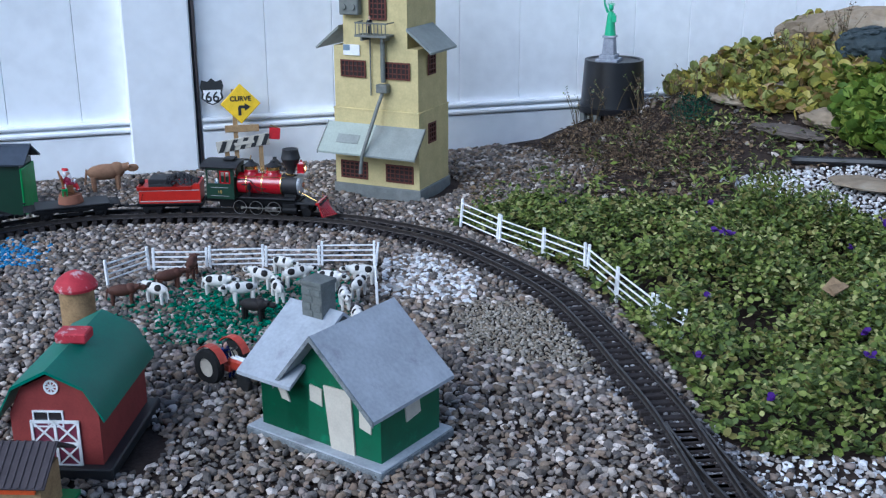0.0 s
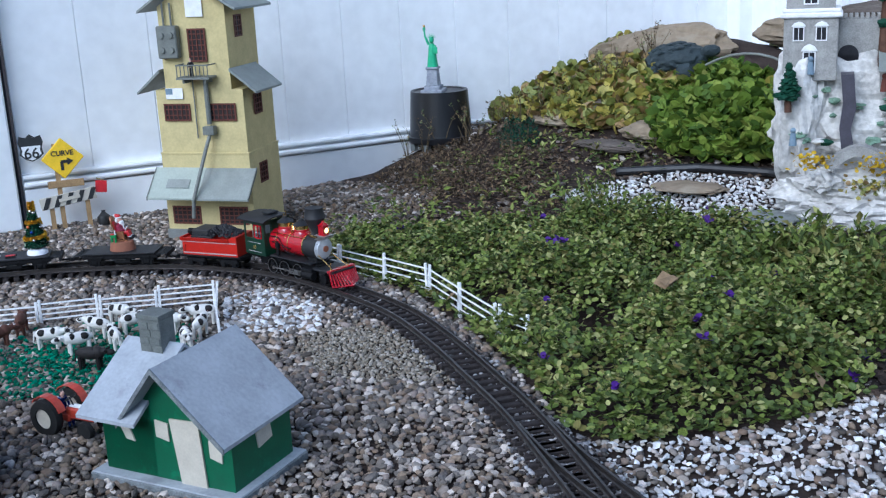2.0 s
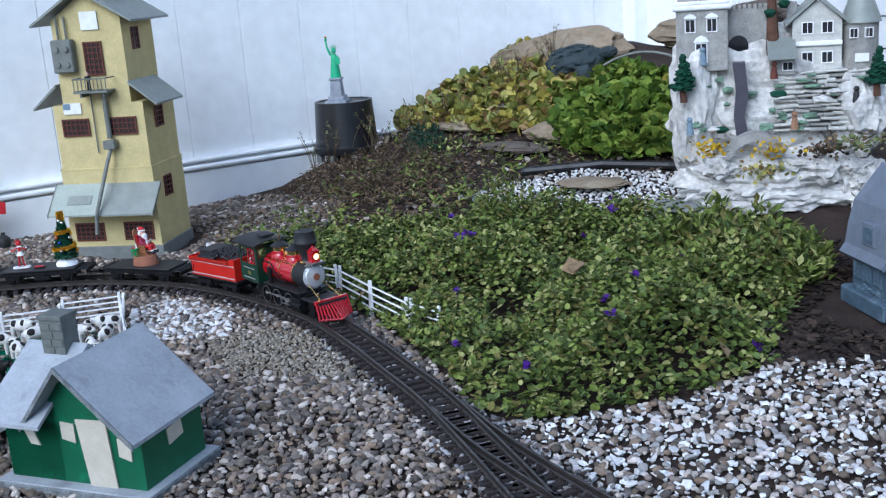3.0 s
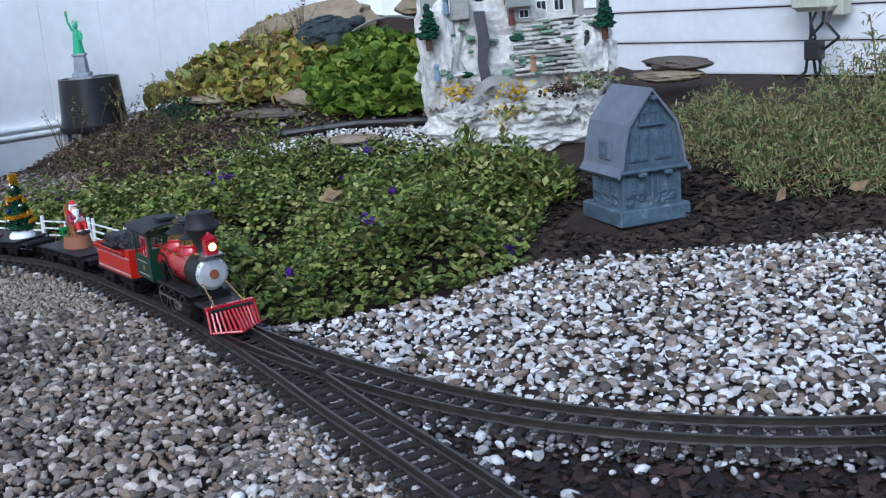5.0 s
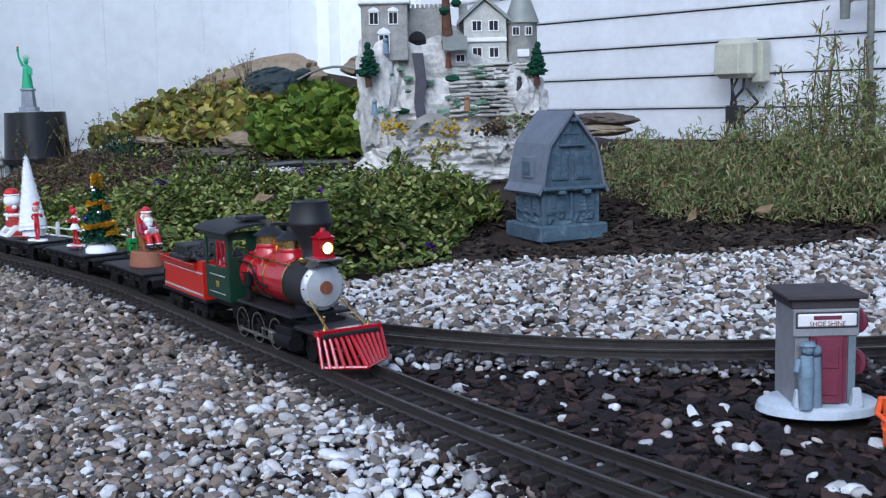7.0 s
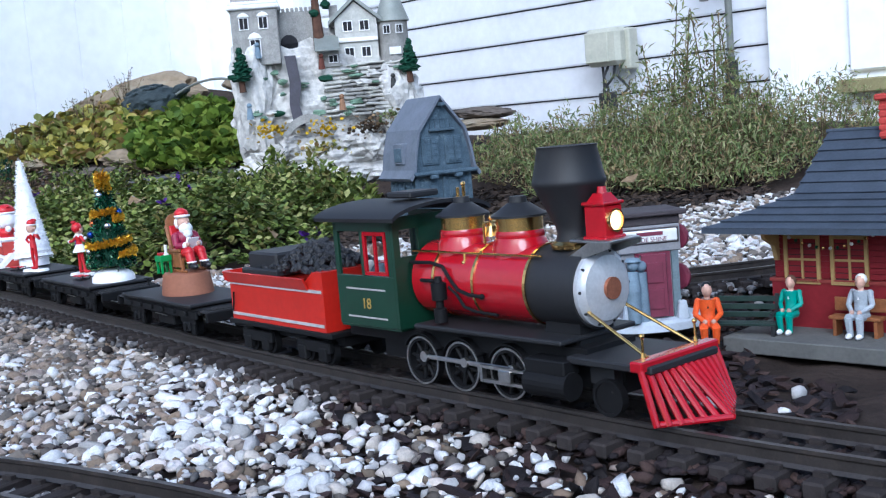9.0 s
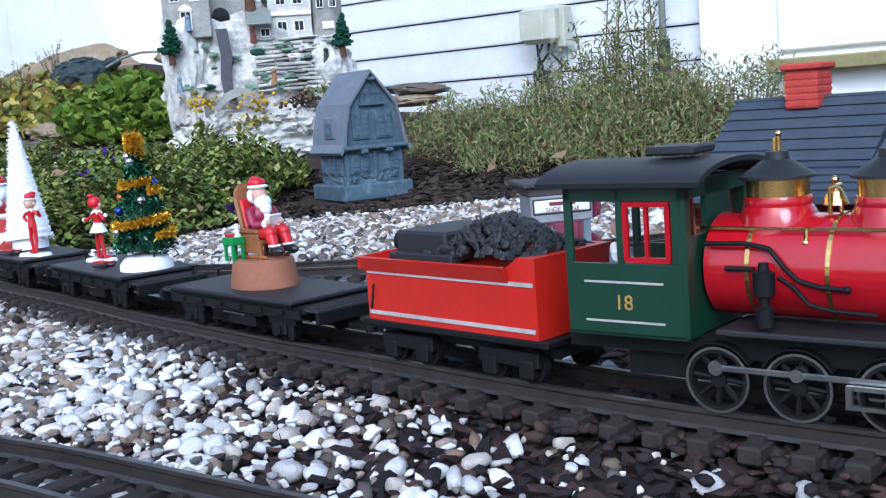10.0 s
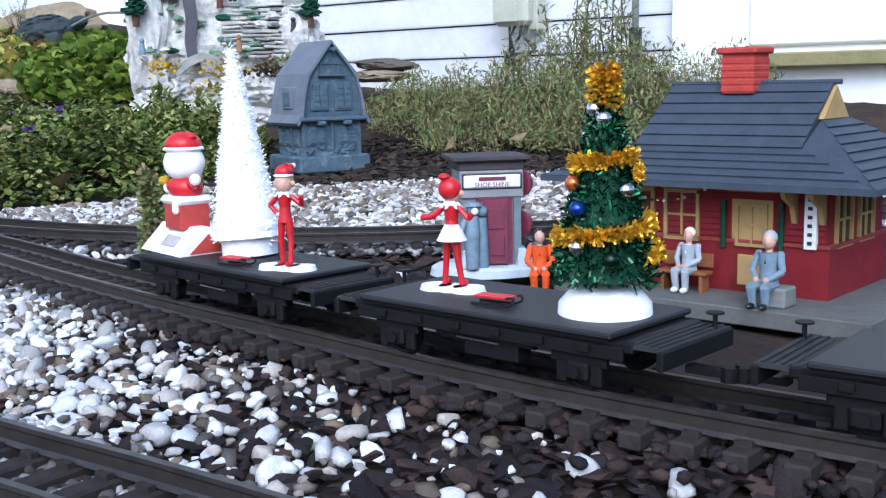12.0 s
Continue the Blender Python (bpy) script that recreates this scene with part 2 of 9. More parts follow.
M_BRASS = mat("brass", (0.75, 0.50, 0.18), 0.24, 1.0, dark=0.8, scale=60, bump=0.04)
M_STEEL = mat("steel", (0.55, 0.54, 0.52), 0.3, 1.0, dark=0.75, scale=70, bump=0.05)
M_SILVER = mat("silver_paint", (0.52, 0.53, 0.55), 0.42, 0.3, dark=0.85, scale=60, bump=0.05)
M_GREYLINE = mat("grey_stripe", (0.45, 0.42, 0.42), 0.5, bump=0)
M_COAL = mat("coal", (0.020, 0.020, 0.023), 0.55, dark=0.5, scale=150, bump=0.7, depth=0.002)
M_BULB = mat("lit_lamp", (1.0, 0.62, 0.32), 0.3, emit=2.5, bump=0)
M_WHITE = mat("white_plastic", (0.80, 0.80, 0.80), 0.5, dark=0.92, scale=50, bump=0.1)
M_SNOW = mat("glitter_snow", (0.86, 0.86, 0.88), 0.7, dark=0.92, scale=120, bump=0.5, depth=0.002)
M_FELT_RED = mat("figurine_red", (0.52, 0.012, 0.02), 0.4, dark=0.8, scale=60, bump=0.1)
M_SKIN = mat("figurine_face", (0.62, 0.38, 0.29), 0.5, bump=0.03)
M_WOOD = mat("chair_wood", (0.26, 0.10, 0.035), 0.5, dark=0.6, scale=50, bump=0.2)
M_TAN = mat("stand_tan", (0.27, 0.115, 0.070), 0.6, dark=0.88, scale=40, bump=0.15)
M_GREENTOY = mat("toy_green", (0.02, 0.27, 0.06), 0.5, bump=0.05)
M_PURPLE = mat("robe_maroon", (0.26, 0.008, 0.045), 0.45, dark=0.7, scale=70, bump=0.1)
M_BOOT = mat("boot_black", (0.012, 0.012, 0.014), 0.3, bump=0.03)
M_TINSEL = mat("tinsel_green", (0.01, 0.16, 0.06), 0.25, 0.5, dark=0.5, scale=120, bump=0.4, island=[(0.002, 0.025, 0.010), (0.005, 0.065, 0.025), (0.03, 0.22, 0.09), (0.003, 0.040, 0.016), (0.001, 0.014, 0.006), (0.002, 0.020, 0.009), (0.25, 0.45, 0.28), (0.008, 0.10, 0.04), (0.05, 0.30, 0.13), (0.001, 0.012, 0.005)])
M_GOLD = mat("gold_tinsel", (0.80, 0.48, 0.03), 0.3, 0.6, dark=0.6, scale=140, bump=0.4)
M_BLUEBALL = mat("blue_bauble", (0.02, 0.06, 0.30), 0.15, 0.7, bump=0)
M_SILVERBALL = mat("silver_bauble", (0.75, 0.75, 0.78), 0.12, 1.0, bump=0)
M_COPPERBALL = mat("orange_bauble", (0.70, 0.18, 0.05), 0.2, 0.6, bump=0)
M_CREAM = mat("cream_wall", (0.56, 0.47, 0.23), 0.8, dark=0.88, scale=25, bump=0.15)
M_GREYMETAL = mat("grey_metal_roof", (0.25, 0.27, 0.25), 0.55, 0.2, dark=0.85, scale=30, bump=0.15)
M_PALEROOF = mat("pale_metal_roof", (0.36, 0.40, 0.35), 0.5, 0.2, dark=0.88, scale=25, bump=0.12)
M_PIPE = mat("pipe_grey", (0.19, 0.20, 0.18), 0.55, 0.2, bump=0.1)
M_BROWNWIN = mat("brown_window", (0.13, 0.045, 0.032), 0.6, dark=0.7, scale=90, bump=0.1)
M_GLASS = mat("dark_glass", (0.035, 0.030, 0.030), 0.15, dark=0.8, bump=0)
M_CONCRETE = mat("concrete", (0.21, 0.22, 0.21), 0.85, dark=0.75, scale=40, bump=0.3)
M_COTTAGE = mat("cottage_green", (0.006, 0.098, 0.042), 0.55, dark=0.85, scale=35, bump=0.15, wear=(0.012, 0.16, 0.07))
M_GREYROOF = mat("painted_board_grey", (0.36, 0.385, 0.42), 0.7, dark=0.84, scale=22, bump=0.35, wear=(0.27, 0.28, 0.31))
M_EDGE = mat("raw_board_edge", (0.22, 0.24, 0.25), 0.85, dark=0.4, scale=60, bump=0.6, depth=0.002)
M_CARD = mat("cream_card", (0.52, 0.48, 0.40), 0.8, dark=0.92, scale=40, bump=0.05)
M_BRICKGREY = mat("chimney_brick", (0.15, 0.16, 0.15), 0.85, dark=0.7, scale=60, bump=0.3)
M_BARNRED = mat("barn_red", (0.24, 0.045, 0.04), 0.65, dark=0.85, scale=40, bump=0.12)
M_BARNROOF = mat("teal_roof", (0.0, 0.135, 0.085), 0.5, dark=0.9, scale=30, bump=0.1)
M_SHINGLE_RED = mat("red_cap", (0.42, 0.035, 0.05), 0.6, dark=0.75, scale=60, bump=0.3, wear=(0.60, 0.40, 0.40))
M_STONEBLUE = mat("blue_grey_cast_stone", (0.085, 0.125, 0.165), 0.7, dark=0.62, scale=45, bump=0.6, depth=0.002, wear=(0.15, 0.20, 0.24))
M_STONEBLUE_ROOF = mat("slate_blue_roof", (0.145, 0.165, 0.205), 0.65, dark=0.85, scale=30, bump=0.25)
M_ROCK = mat("pale_cast_rock", (0.66, 0.64, 0.61), 0.85, dark=0.5, scale=11, bump=0.9, depth=0.01, wear=(0.80, 0.79, 0.78))
M_LIMESTONE = mat("grey_cast_stone", (0.36, 0.35, 0.33), 0.85, dark=0.65, scale=40, bump=0.7, depth=0.003)
M_PALEWALL = mat("pale_stone_wall", (0.55, 0.54, 0.50), 0.8, dark=0.75, scale=40, bump=0.4)
M_FIELDSTONE = mat("field_stone", (0.27, 0.215, 0.15), 0.9, dark=0.65, scale=6, bump=0.7, depth=0.008, wear=(0.33, 0.29, 0.22))
M_DARKSTONE = mat("dark_field_stone", (0.12, 0.10, 0.085), 0.9, dark=0.6, scale=9, bump=0.8, depth=0.008)
M_SHELL = mat("turtle_shell", (0.040, 0.054, 0.060), 0.65, dark=0.6, scale=30, bump=0.6, depth=0.004)
M_BARK = mat("bark", (0.12, 0.065, 0.045), 0.9, dark=0.6, scale=60, bump=0.7)
M_TOYLEAF = mat("cast_leaf_green", (0.012, 0.060, 0.034), 0.7, dark=0.6, scale=60, bump=0.6)
M_ROOFSLATE = mat("station_slate", (0.055, 0.068, 0.092), 0.65, dark=0.8, scale=50, bump=0.3)
M_STATION = mat("station_red", (0.19, 0.016, 0.022), 0.6, dark=0.85, scale=40, bump=0.2)
M_TRIM = mat("ochre_trim", (0.40, 0.27, 0.11), 0.6, dark=0.85, scale=60, bump=0.1)
M_BRICKRED = mat("chimney_red", (0.45, 0.06, 0.05), 0.7, dark=0.75, scale=60, bump=0.3)
M_PLATFORM = mat("platform_grey", (0.13, 0.13, 0.125), 0.85, dark=0.8, scale=40, bump=0.3)
M_SHOPGREY = mat("shop_grey", (0.26, 0.26, 0.28), 0.7, dark=0.8, scale=70, bump=0.2)
M_SHOPDARK = mat("shop_roof", (0.065, 0.055, 0.06), 0.75, dark=0.8, scale=60, bump=0.2)
M_SHOPBLUE = mat("shop_blue", (0.17, 0.22, 0.25), 0.65, dark=0.7, scale=60, bump=0.2)
M_MAROON = mat("maroon_door", (0.17, 0.025, 0.055), 0.55, dark=0.75, scale=80, bump=0.2)
M_ICE = mat("snowy_base", (0.50, 0.55, 0.62), 0.6, dark=0.9, scale=60, bump=0.3)
M_BLUECLOTH = mat("figure_blue", (0.20, 0.27, 0.34), 0.65, dark=0.75, scale=90, bump=0.1)
M_ORANGE = mat("figure_orange", (0.75, 0.10, 0.012), 0.55, dark=0.75, scale=90, bump=0.1)
M_TEAL = mat("figure_teal", (0.02, 0.30, 0.24), 0.55, dark=0.75, scale=90, bump=0.1)
M_POT = mat("black_pot", (0.012, 0.012, 0.014), 0.33, dark=0.8, scale=12, bump=0.1)
M_VERDIGRIS = mat("statue_green", (0.05, 0.42, 0.20), 0.5, dark=0.75, scale=80, bump=0.2)
M_PEDESTAL = mat("pedestal_grey", (0.33, 0.35, 0.40), 0.6, dark=0.6, scale=80, bump=0.3)
M_YELLOW = mat("sign_yellow", (0.85, 0.55, 0.005), 0.45, dark=0.9, scale=40, bump=0.04)
M_SIGNBLACK = mat("sign_black", (0.02, 0.02, 0.02), 0.5, bump=0.03)
M_SIGNWOOD = mat("sign_wood", (0.36, 0.24, 0.12), 0.8, dark=0.6, scale=40, bump=0.4)
M_TRACTOR = mat("tractor_red", (0.46, 0.055, 0.03), 0.4, dark=0.8, scale=60, bump=0.1)
M_RUBBER = mat("rubber", (0.02, 0.02, 0.02), 0.85, bump=0.3)
M_COWWHITE = mat("cow_white", (0.68, 0.66, 0.62), 0.65, dark=0.85, scale=25, bump=0.1, wear=(0.015, 0.015, 0.015))
M_COWBLACK = mat("cow_black", (0.02, 0.018, 0.018), 0.6, bump=0.1)
M_COWBROWN = mat("cow_brown", (0.09, 0.04, 0.028), 0.6, bump=0.1)
M_TURF = mat("teal_turf", (0.01, 0.16, 0.09), 0.85, dark=0.6, scale=100, bump=0.5, island=[(0.008, 0.13, 0.07), (0.012, 0.19, 0.11), (0.005, 0.09, 0.05)])
M_BEAR = mat("bear_tan", (0.30, 0.17, 0.10), 0.7, dark=0.75, scale=50, bump=0.3)
M_METERBOX = mat("meter_box", (0.46, 0.46, 0.38), 0.55, dark=0.9, scale=20, bump=0.1)
M_CABLE = mat("cable", (0.02, 0.02, 0.022), 0.5, bump=0)
LEAF_GREENS = [(0.125, 0.165, 0.030), (0.155, 0.200, 0.040), (0.080, 0.110, 0.022), (0.225, 0.260, 0.065), (0.170, 0.155, 0.045), (0.330, 0.335, 0.125), (0.045, 0.066, 0.015), (0.110, 0.150, 0.045)]
M_LEAF = mat("leaf_green", (0.10, 0.17, 0.035), 0.7, dark=0.7, scale=60, bump=0.2, island=LEAF_GREENS)
M_IVY = mat("ivy_leaf", (0.1, 0.2, 0.03), 0.65, dark=0.75, scale=40, bump=0.2, island=[(0.11, 0.17, 0.02), (0.16, 0.22, 0.03), (0.075, 0.125, 0.018), (0.20, 0.245, 0.04), (0.05, 0.09, 0.013), (0.13, 0.19, 0.025)])
M_YELLOWLEAF = mat("yellowing_leaf", (0.3, 0.27, 0.05), 0.55, dark=0.75, scale=40, bump=0.2, island=[(0.30, 0.27, 0.045), (0.22, 0.23, 0.05), (0.38, 0.32, 0.06), (0.17, 0.19, 0.04), (0.26, 0.17, 0.06)])
M_DRY = mat("dry_leaf", (0.2, 0.12, 0.07), 0.8, dark=0.6, scale=50, bump=0.3, island=[(0.12, 0.078, 0.048), (0.18, 0.12, 0.075), (0.075, 0.052, 0.035), (0.25, 0.175, 0.10), (0.055, 0.040, 0.028), (0.13, 0.105, 0.075)])
M_SAGE = mat("sage_leaf", (0.16, 0.18, 0.09), 0.65, dark=0.7, scale=60, bump=0.2, island=[(0.19, 0.23, 0.09), (0.27, 0.28, 0.13), (0.15, 0.19, 0.07), (0.32, 0.30, 0.16), (0.10, 0.14, 0.05), (0.27, 0.20, 0.10), (0.21, 0.25, 0.08), (0.14, 0.10, 0.055)])
M_STEM = mat("stem", (0.12, 0.09, 0.05), 0.8, dark=0.7, bump=0.2)
M_BLOOM = mat("purple_bloom", (0.06, 0.015, 0.18), 0.6, dark=0.7, bump=0.1)
M_YBLOOM = mat("yellow_bloom", (0.50, 0.33, 0.012), 0.65, dark=0.7, scale=80, bump=0.2)

# ---- ground, one sheet to the horizon ----
def make_ground():
    xs = np.r_[-60, -25, -10, -6, np.arange(-4.4, 2.01, 0.05), 3, 6, 10, 25, 60]
    ys = np.r_[-60, -25, -8, -3, np.arange(-1.0, 5.01, 0.05), 7, 10, 25, 60]
    gx, gy = np.meshgrid(xs, ys)
    near = (np.abs(gx + 1) < 4) & (np.abs(gy - 2) < 4)
    z = ground_z(gx, gy) + np.where(near, RNG.normal(0, 0.0025, gx.shape), 0) - 0.006
    v = np.stack([gx, gy, z], -1).reshape(-1, 3)
    w = len(xs)
    f = [(r * w + c, r * w + c + 1, (r + 1) * w + c + 1, (r + 1) * w + c) for r in range(len(ys) - 1) for c in range(w - 1)]
    stuff("ground", v, f, M_SOIL, "dark brown garden soil under gravel and mulch", "ground", smooth=True, kind="structure")


make_ground()


def ico(sub):
    b = bmesh.new()
    bmesh.ops.create_icosphere(b, subdivisions=sub, radius=1)
    v = np.array([k.co for k in b.verts])
    f = np.array([[k.index for k in fc.verts] for fc in b.faces])
    b.free()
    return v, f


def scatter(name, material, x, y, size, sub, label, flat=0.7, rough=0.16, lift=0.15, smooth=True, z=None, category="gravel"):
    """Loose stones, each with its own outline, lying on the ground."""
    tv, tf = ico(sub)
    n = len(x)
    sc = np.stack([size * RNG.uniform(0.75, 1.35, n), size * RNG.uniform(0.6, 1.0, n), size * flat * RNG.uniform(0.5, 1.0, n)], 1)
    v = tv[None] * (1 + RNG.uniform(-rough, rough, (n, len(tv), 1)) * (0.5 if sub else 1.0))
    for k in range(7 if sub else 0):  # broken faces
        face = RNG.normal(0, 1, (n, 1, 3))
        face /= np.linalg.norm(face, axis=2, keepdims=True)
        v = v - face * np.maximum(0, (v * face).sum(2) - RNG.uniform(0.9 - 2.2 * rough, 0.9, (n, 1)))[..., None]
    v = v * sc[:, None]
    tilt, yaw = RNG.normal(0, 0.35, n), RNG.uniform(0, 6.283, n)
    c, s = np.cos(tilt)[:, None], np.sin(tilt)[:, None]
    v = np.stack([v[..., 0] * c - v[..., 2] * s, v[..., 1], v[..., 0] * s + v[..., 2] * c], -1)
    c, s = np.cos(yaw)[:, None], np.sin(yaw)[:, None]
    v = np.stack([v[..., 0] * c - v[..., 1] * s, v[..., 0] * s + v[..., 1] * c, v[..., 2]], -1)
    zz = (ground_z(x, y) if z is None else z) + sc[:, 2] * lift
    v += np.stack([x, y, zz], 1)[:, None]
    f = tf[None] + (np.arange(n) * len(tv))[:, None, None]
    return stuff(name, v.reshape(-1, 3), f.reshape(-1, 3), material, label, category, smooth=smooth)


FOOTPRINTS = [(-1.30, 1.255, 0.10), (-2.46, 2.33, 0.16), (0.135, 1.19, 0.05), (-1.52, 0.93, 0.09), (0.40, 1.12, 0.15), (0.31, 1.05, 0.08), (-0.45, 2.44, 0.13)]


def keep_clear(x, y):
    ok = np.ones(len(x), bool)
    for a, b, r in FOOTPRINTS:
        ok &= np.hypot(x - a, y - b) > r
    return ok


def inside(x, y, poly):
    poly, ok = np.array(poly), np.zeros(len(x), bool)
    for (ax, ay), (bx, by) in zip(poly, np.roll(poly, -1, 0)):
        hit = ((ay > y) != (by > y)) & (x < (bx - ax) * (y - ay) / (by - ay + 1e-12) + ax)
        ok ^= hit
    return ok


def spread(box, step_size, jitter=0.5):
    """Places on a jittered lattice over a box."""
    x0, y0, x1, y1 = box
    gx, gy = np.meshgrid(np.arange(x0, x1, step_size), np.arange(y0, y1, step_size))
    x, y = gx.ravel(), gy.ravel()
    return x + RNG.uniform(-jitter, jitter, len(x)) * step_size, y + RNG.uniform(-jitter, jitter, len(y)) * step_size


BED = [(-2.08, 2.17), (-1.9, 2.17), (-1.63, 2.12), (-1.40, 2.02), (-1.22, 1.91), (-1.05, 1.80), (-0.90, 1.67), (-0.80, 1.68), (-0.72, 1.78), (-0.62, 1.90), (-0.56, 2.04), (-0.60, 2.25), (-0.62, 2.45), (-0.70, 2.62), (-0.95, 2.68), (-1.15, 2.74), (-1.35, 2.72), (-1.55, 2.72), (-1.80, 2.55), (-2.1, 2.45)]
WHITE_ZONE = [(-0.95, 1.62), (-0.80, 1.57), (-0.55, 1.47), (-0.3, 1.40), (0.0, 1.41), (0.25, 1.5), (0.6, 1.7), (1.1, 2.1), (1.0, 2.7), (0.3, 2.50), (0.05, 2.36), (-0.15, 2.27), (-0.38, 2.18), (-0.55, 2.10), (-0.65, 1.85), (-0.85, 1.66)]
MULCH_ZONE = [(-0.60, 2.04), (-0.38, 2.16), (-0.15, 2.25), (0.05, 2.33), (0.3, 2.48), (0.28, 2.75), (-0.2, 2.75), (-0.75, 2.75), (-0.62, 2.4)]
BROWN_ZONE = [(-0.52, 1.40), (-0.36, 1.235), (-0.10, 1.03), (0.1, 0.885), (0.3, 0.76), (0.3, 1.0), (0.32, 1.32), (0.2, 1.40), (0.0, 1.33), (-0.2, 1.31), (-0.4, 1.35)]
BACK_ZONE = [(-1.72, 2.85), (-1.45, 2.78), (-1.1, 2.72), (-0.98, 2.80), (-0.98, 3.05), (-1.10, 3.12), (-1.45, 3.10), (-1.62, 2.98)]
WHITE_PEN = [(-1.98, 1.86), (-1.78, 1.68), (-1.62, 1.80), (-1.72, 1.93), (-1.95, 1.96)]


def make_gravel():
    # rounded grey pebbles inside and round the loop
    x, y = spread((-3.3, 0.3, -0.2, 2.9), 0.0116)
    d = near_track(x, y)
    fine = np.hypot((x + 1.42) / 0.20, (y - 1.78) / 0.135) < 1 + RNG.normal(0, 0.12, len(x))
    ok = keep_clear(x, y) & ~fine & (d > 0.038) & ~inside(x, y, BED) & ~inside(x, y, WHITE_ZONE) & ~inside(x, y, BROWN_ZONE)
    ok &= (y < 2.35 - 0.15 * (x + 2.0) + 0.45 * step(-1.85, -2.15, x)) & (y > 0.42 - 0.45 * (x + 1.5))
    ok &= (x + 2.92) * math.sin(radians(65.7)) - (y - 2.374) * math.cos(radians(65.7)) > 0.02
    near_pale = np.exp(-((x + 0.32) ** 2 + (y - 0.92) ** 2) / 0.07)
    ok &= RNG.uniform(0, 1, len(x)) > near_pale * 0.65
    x, y = x[ok], y[ok]
    near = x - 0.6 * y > -2.1
    for k, pick in ((1, near), (0, ~near)):
        scatter("gravel", M_GREY_STONE, x[pick], y[pick], RNG.uniform(0.0045, 0.0118, pick.sum()), k, "small broken grey and brown pebbles", flat=0.75, rough=0.2, smooth=k == 0)
    # smaller tan pebbles in the middle of the loop
    x, y = spread((-1.70, 1.55, -1.15, 2.0), 0.0075)
    ok = (np.hypot((x + 1.42) / 0.22, (y - 1.78) / 0.15) < 1 + RNG.normal(0, 0.1, len(x))) & (near_track(x, y) > 0.045)
    x, y = x[ok], y[ok]
    scatter("fine_gravel", M_PEA, x, y, RNG.uniform(0.003, 0.006, len(x)), 0, "patch of fine tan pea gravel inside the loop", flat=0.8)
    # broken white marble
    x, y = spread((-1.0, 1.35, 1.2, 2.8), 0.0135)
    ok = inside(x, y, WHITE_ZONE) & keep_clear(x, y) & (near_track(x, y) > 0.04)
    ok &= RNG.uniform(0, 1, len(x)) > 0.10
    x, y = x[ok], y[ok]
    scatter("marble_gravel", M_WHITE_STONE, x, y, 0.0045 + 0.0085 * RNG.uniform(0, 1, len(x)) ** 1.8, 1, "broken white marble chips beside the spur track", flat=0.7, rough=0.30, smooth=False)
    x, y = spread((-1.0, 1.35, 1.2, 2.8), 0.0158)
    ok = inside(x, y, WHITE_ZONE) & keep_clear(x, y) & (near_track(x, y) > 0.04) & (RNG.uniform(0, 1, len(x)) > 0.42)
    x, y = x[ok], y[ok]
    scatter("mixed_pebbles", M_GREY_STONE, x, y, RNG.uniform(0.006, 0.012, len(x)), 1, "grey pebbles mixed in among the marble chips", flat=0.75, lift=0.25)
    x, y = spread((-2.0, 1.65, -1.6, 1.98), 0.0145)
    ok = inside(x, y, WHITE_PEN) & (near_track(x, y) > 0.045)
    x, y = x[ok], y[ok]
    scatter("marble_chips", M_WHITE_STONE, x, y, RNG.uniform(0.006, 0.011, len(x)), 0, "white marble chips beside the toy paddock", flat=0.8, rough=0.25, smooth=False, lift=0.35)
    x, y = spread((-1.8, 2.65, -0.9, 3.2), 0.0118)
    ok = inside(x, y, BACK_ZONE)
    x, y = x[ok], y[ok]
    scatter("white_path_gravel", M_WHITE_STONE, x, y, RNG.uniform(0.005, 0.0088, len(x)), 1, "white gravel path in front of the ivy", flat=0.8, rough=0.25, smooth=False, lift=0.4)
    # the near strip between the tracks: white chips that give way to brown rock
    x, y = spread((-0.75, 0.35, 0.95, 1.35), 0.0104)
    d = near_track(x, y)
    pale = step(0.16, -0.12, x + 0.35 * (y - 0.75) + RNG.normal(0, 0.09, len(x)))
    strip = (y < 1.16 - 0.72 * (x + 0.33)) & (y > 0.52 - 0.5 * (x - 0.1) - 0.25)
    ok = strip & (d > 0.036) & (x > -0.62)
    wh = ok & (RNG.uniform(0, 1, len(x)) < 0.50 * pale * step(-0.50, -0.22, x) + 0.060)
    scatter("near_marble_gravel", M_WHITE_STONE, x[wh], y[wh], 0.0042 + 0.0068 * RNG.uniform(0, 1, wh.sum()) ** 2.0, 2, "white marble chips between the tracks", flat=0.8, rough=0.22, lift=0.5, smooth=True)
    gr = ok & ~wh & (RNG.uniform(0, 1, len(x)) < 0.75 * pale)
    scatter("near_grey_gravel", M_GREY_STONE, x[gr], y[gr], RNG.uniform(0.004, 0.0092, gr.sum()), 1, "grey and brown pebbles between the tracks", flat=0.75, rough=0.22, smooth=True, lift=0.3)
    br = ok & ~wh & ~gr & (x > -0.34)
    scatter("near_lava_rock", M_BROWN_STONE, x[br], y[br], 0.0055 + 0.0085 * RNG.uniform(0, 1, br.sum()) ** 1.8, 1, "dark brown broken rock between the tracks", flat=0.42, rough=0.32, smooth=False, lift=0.45)
    x, y = spread((-0.75, 0.35, 0.95, 1.35), 0.0088)
    d = near_track(x, y)
    pale = step(0.20, -0.14, x + 0.35 * (y - 0.75) + RNG.normal(0, 0.09, len(x)))
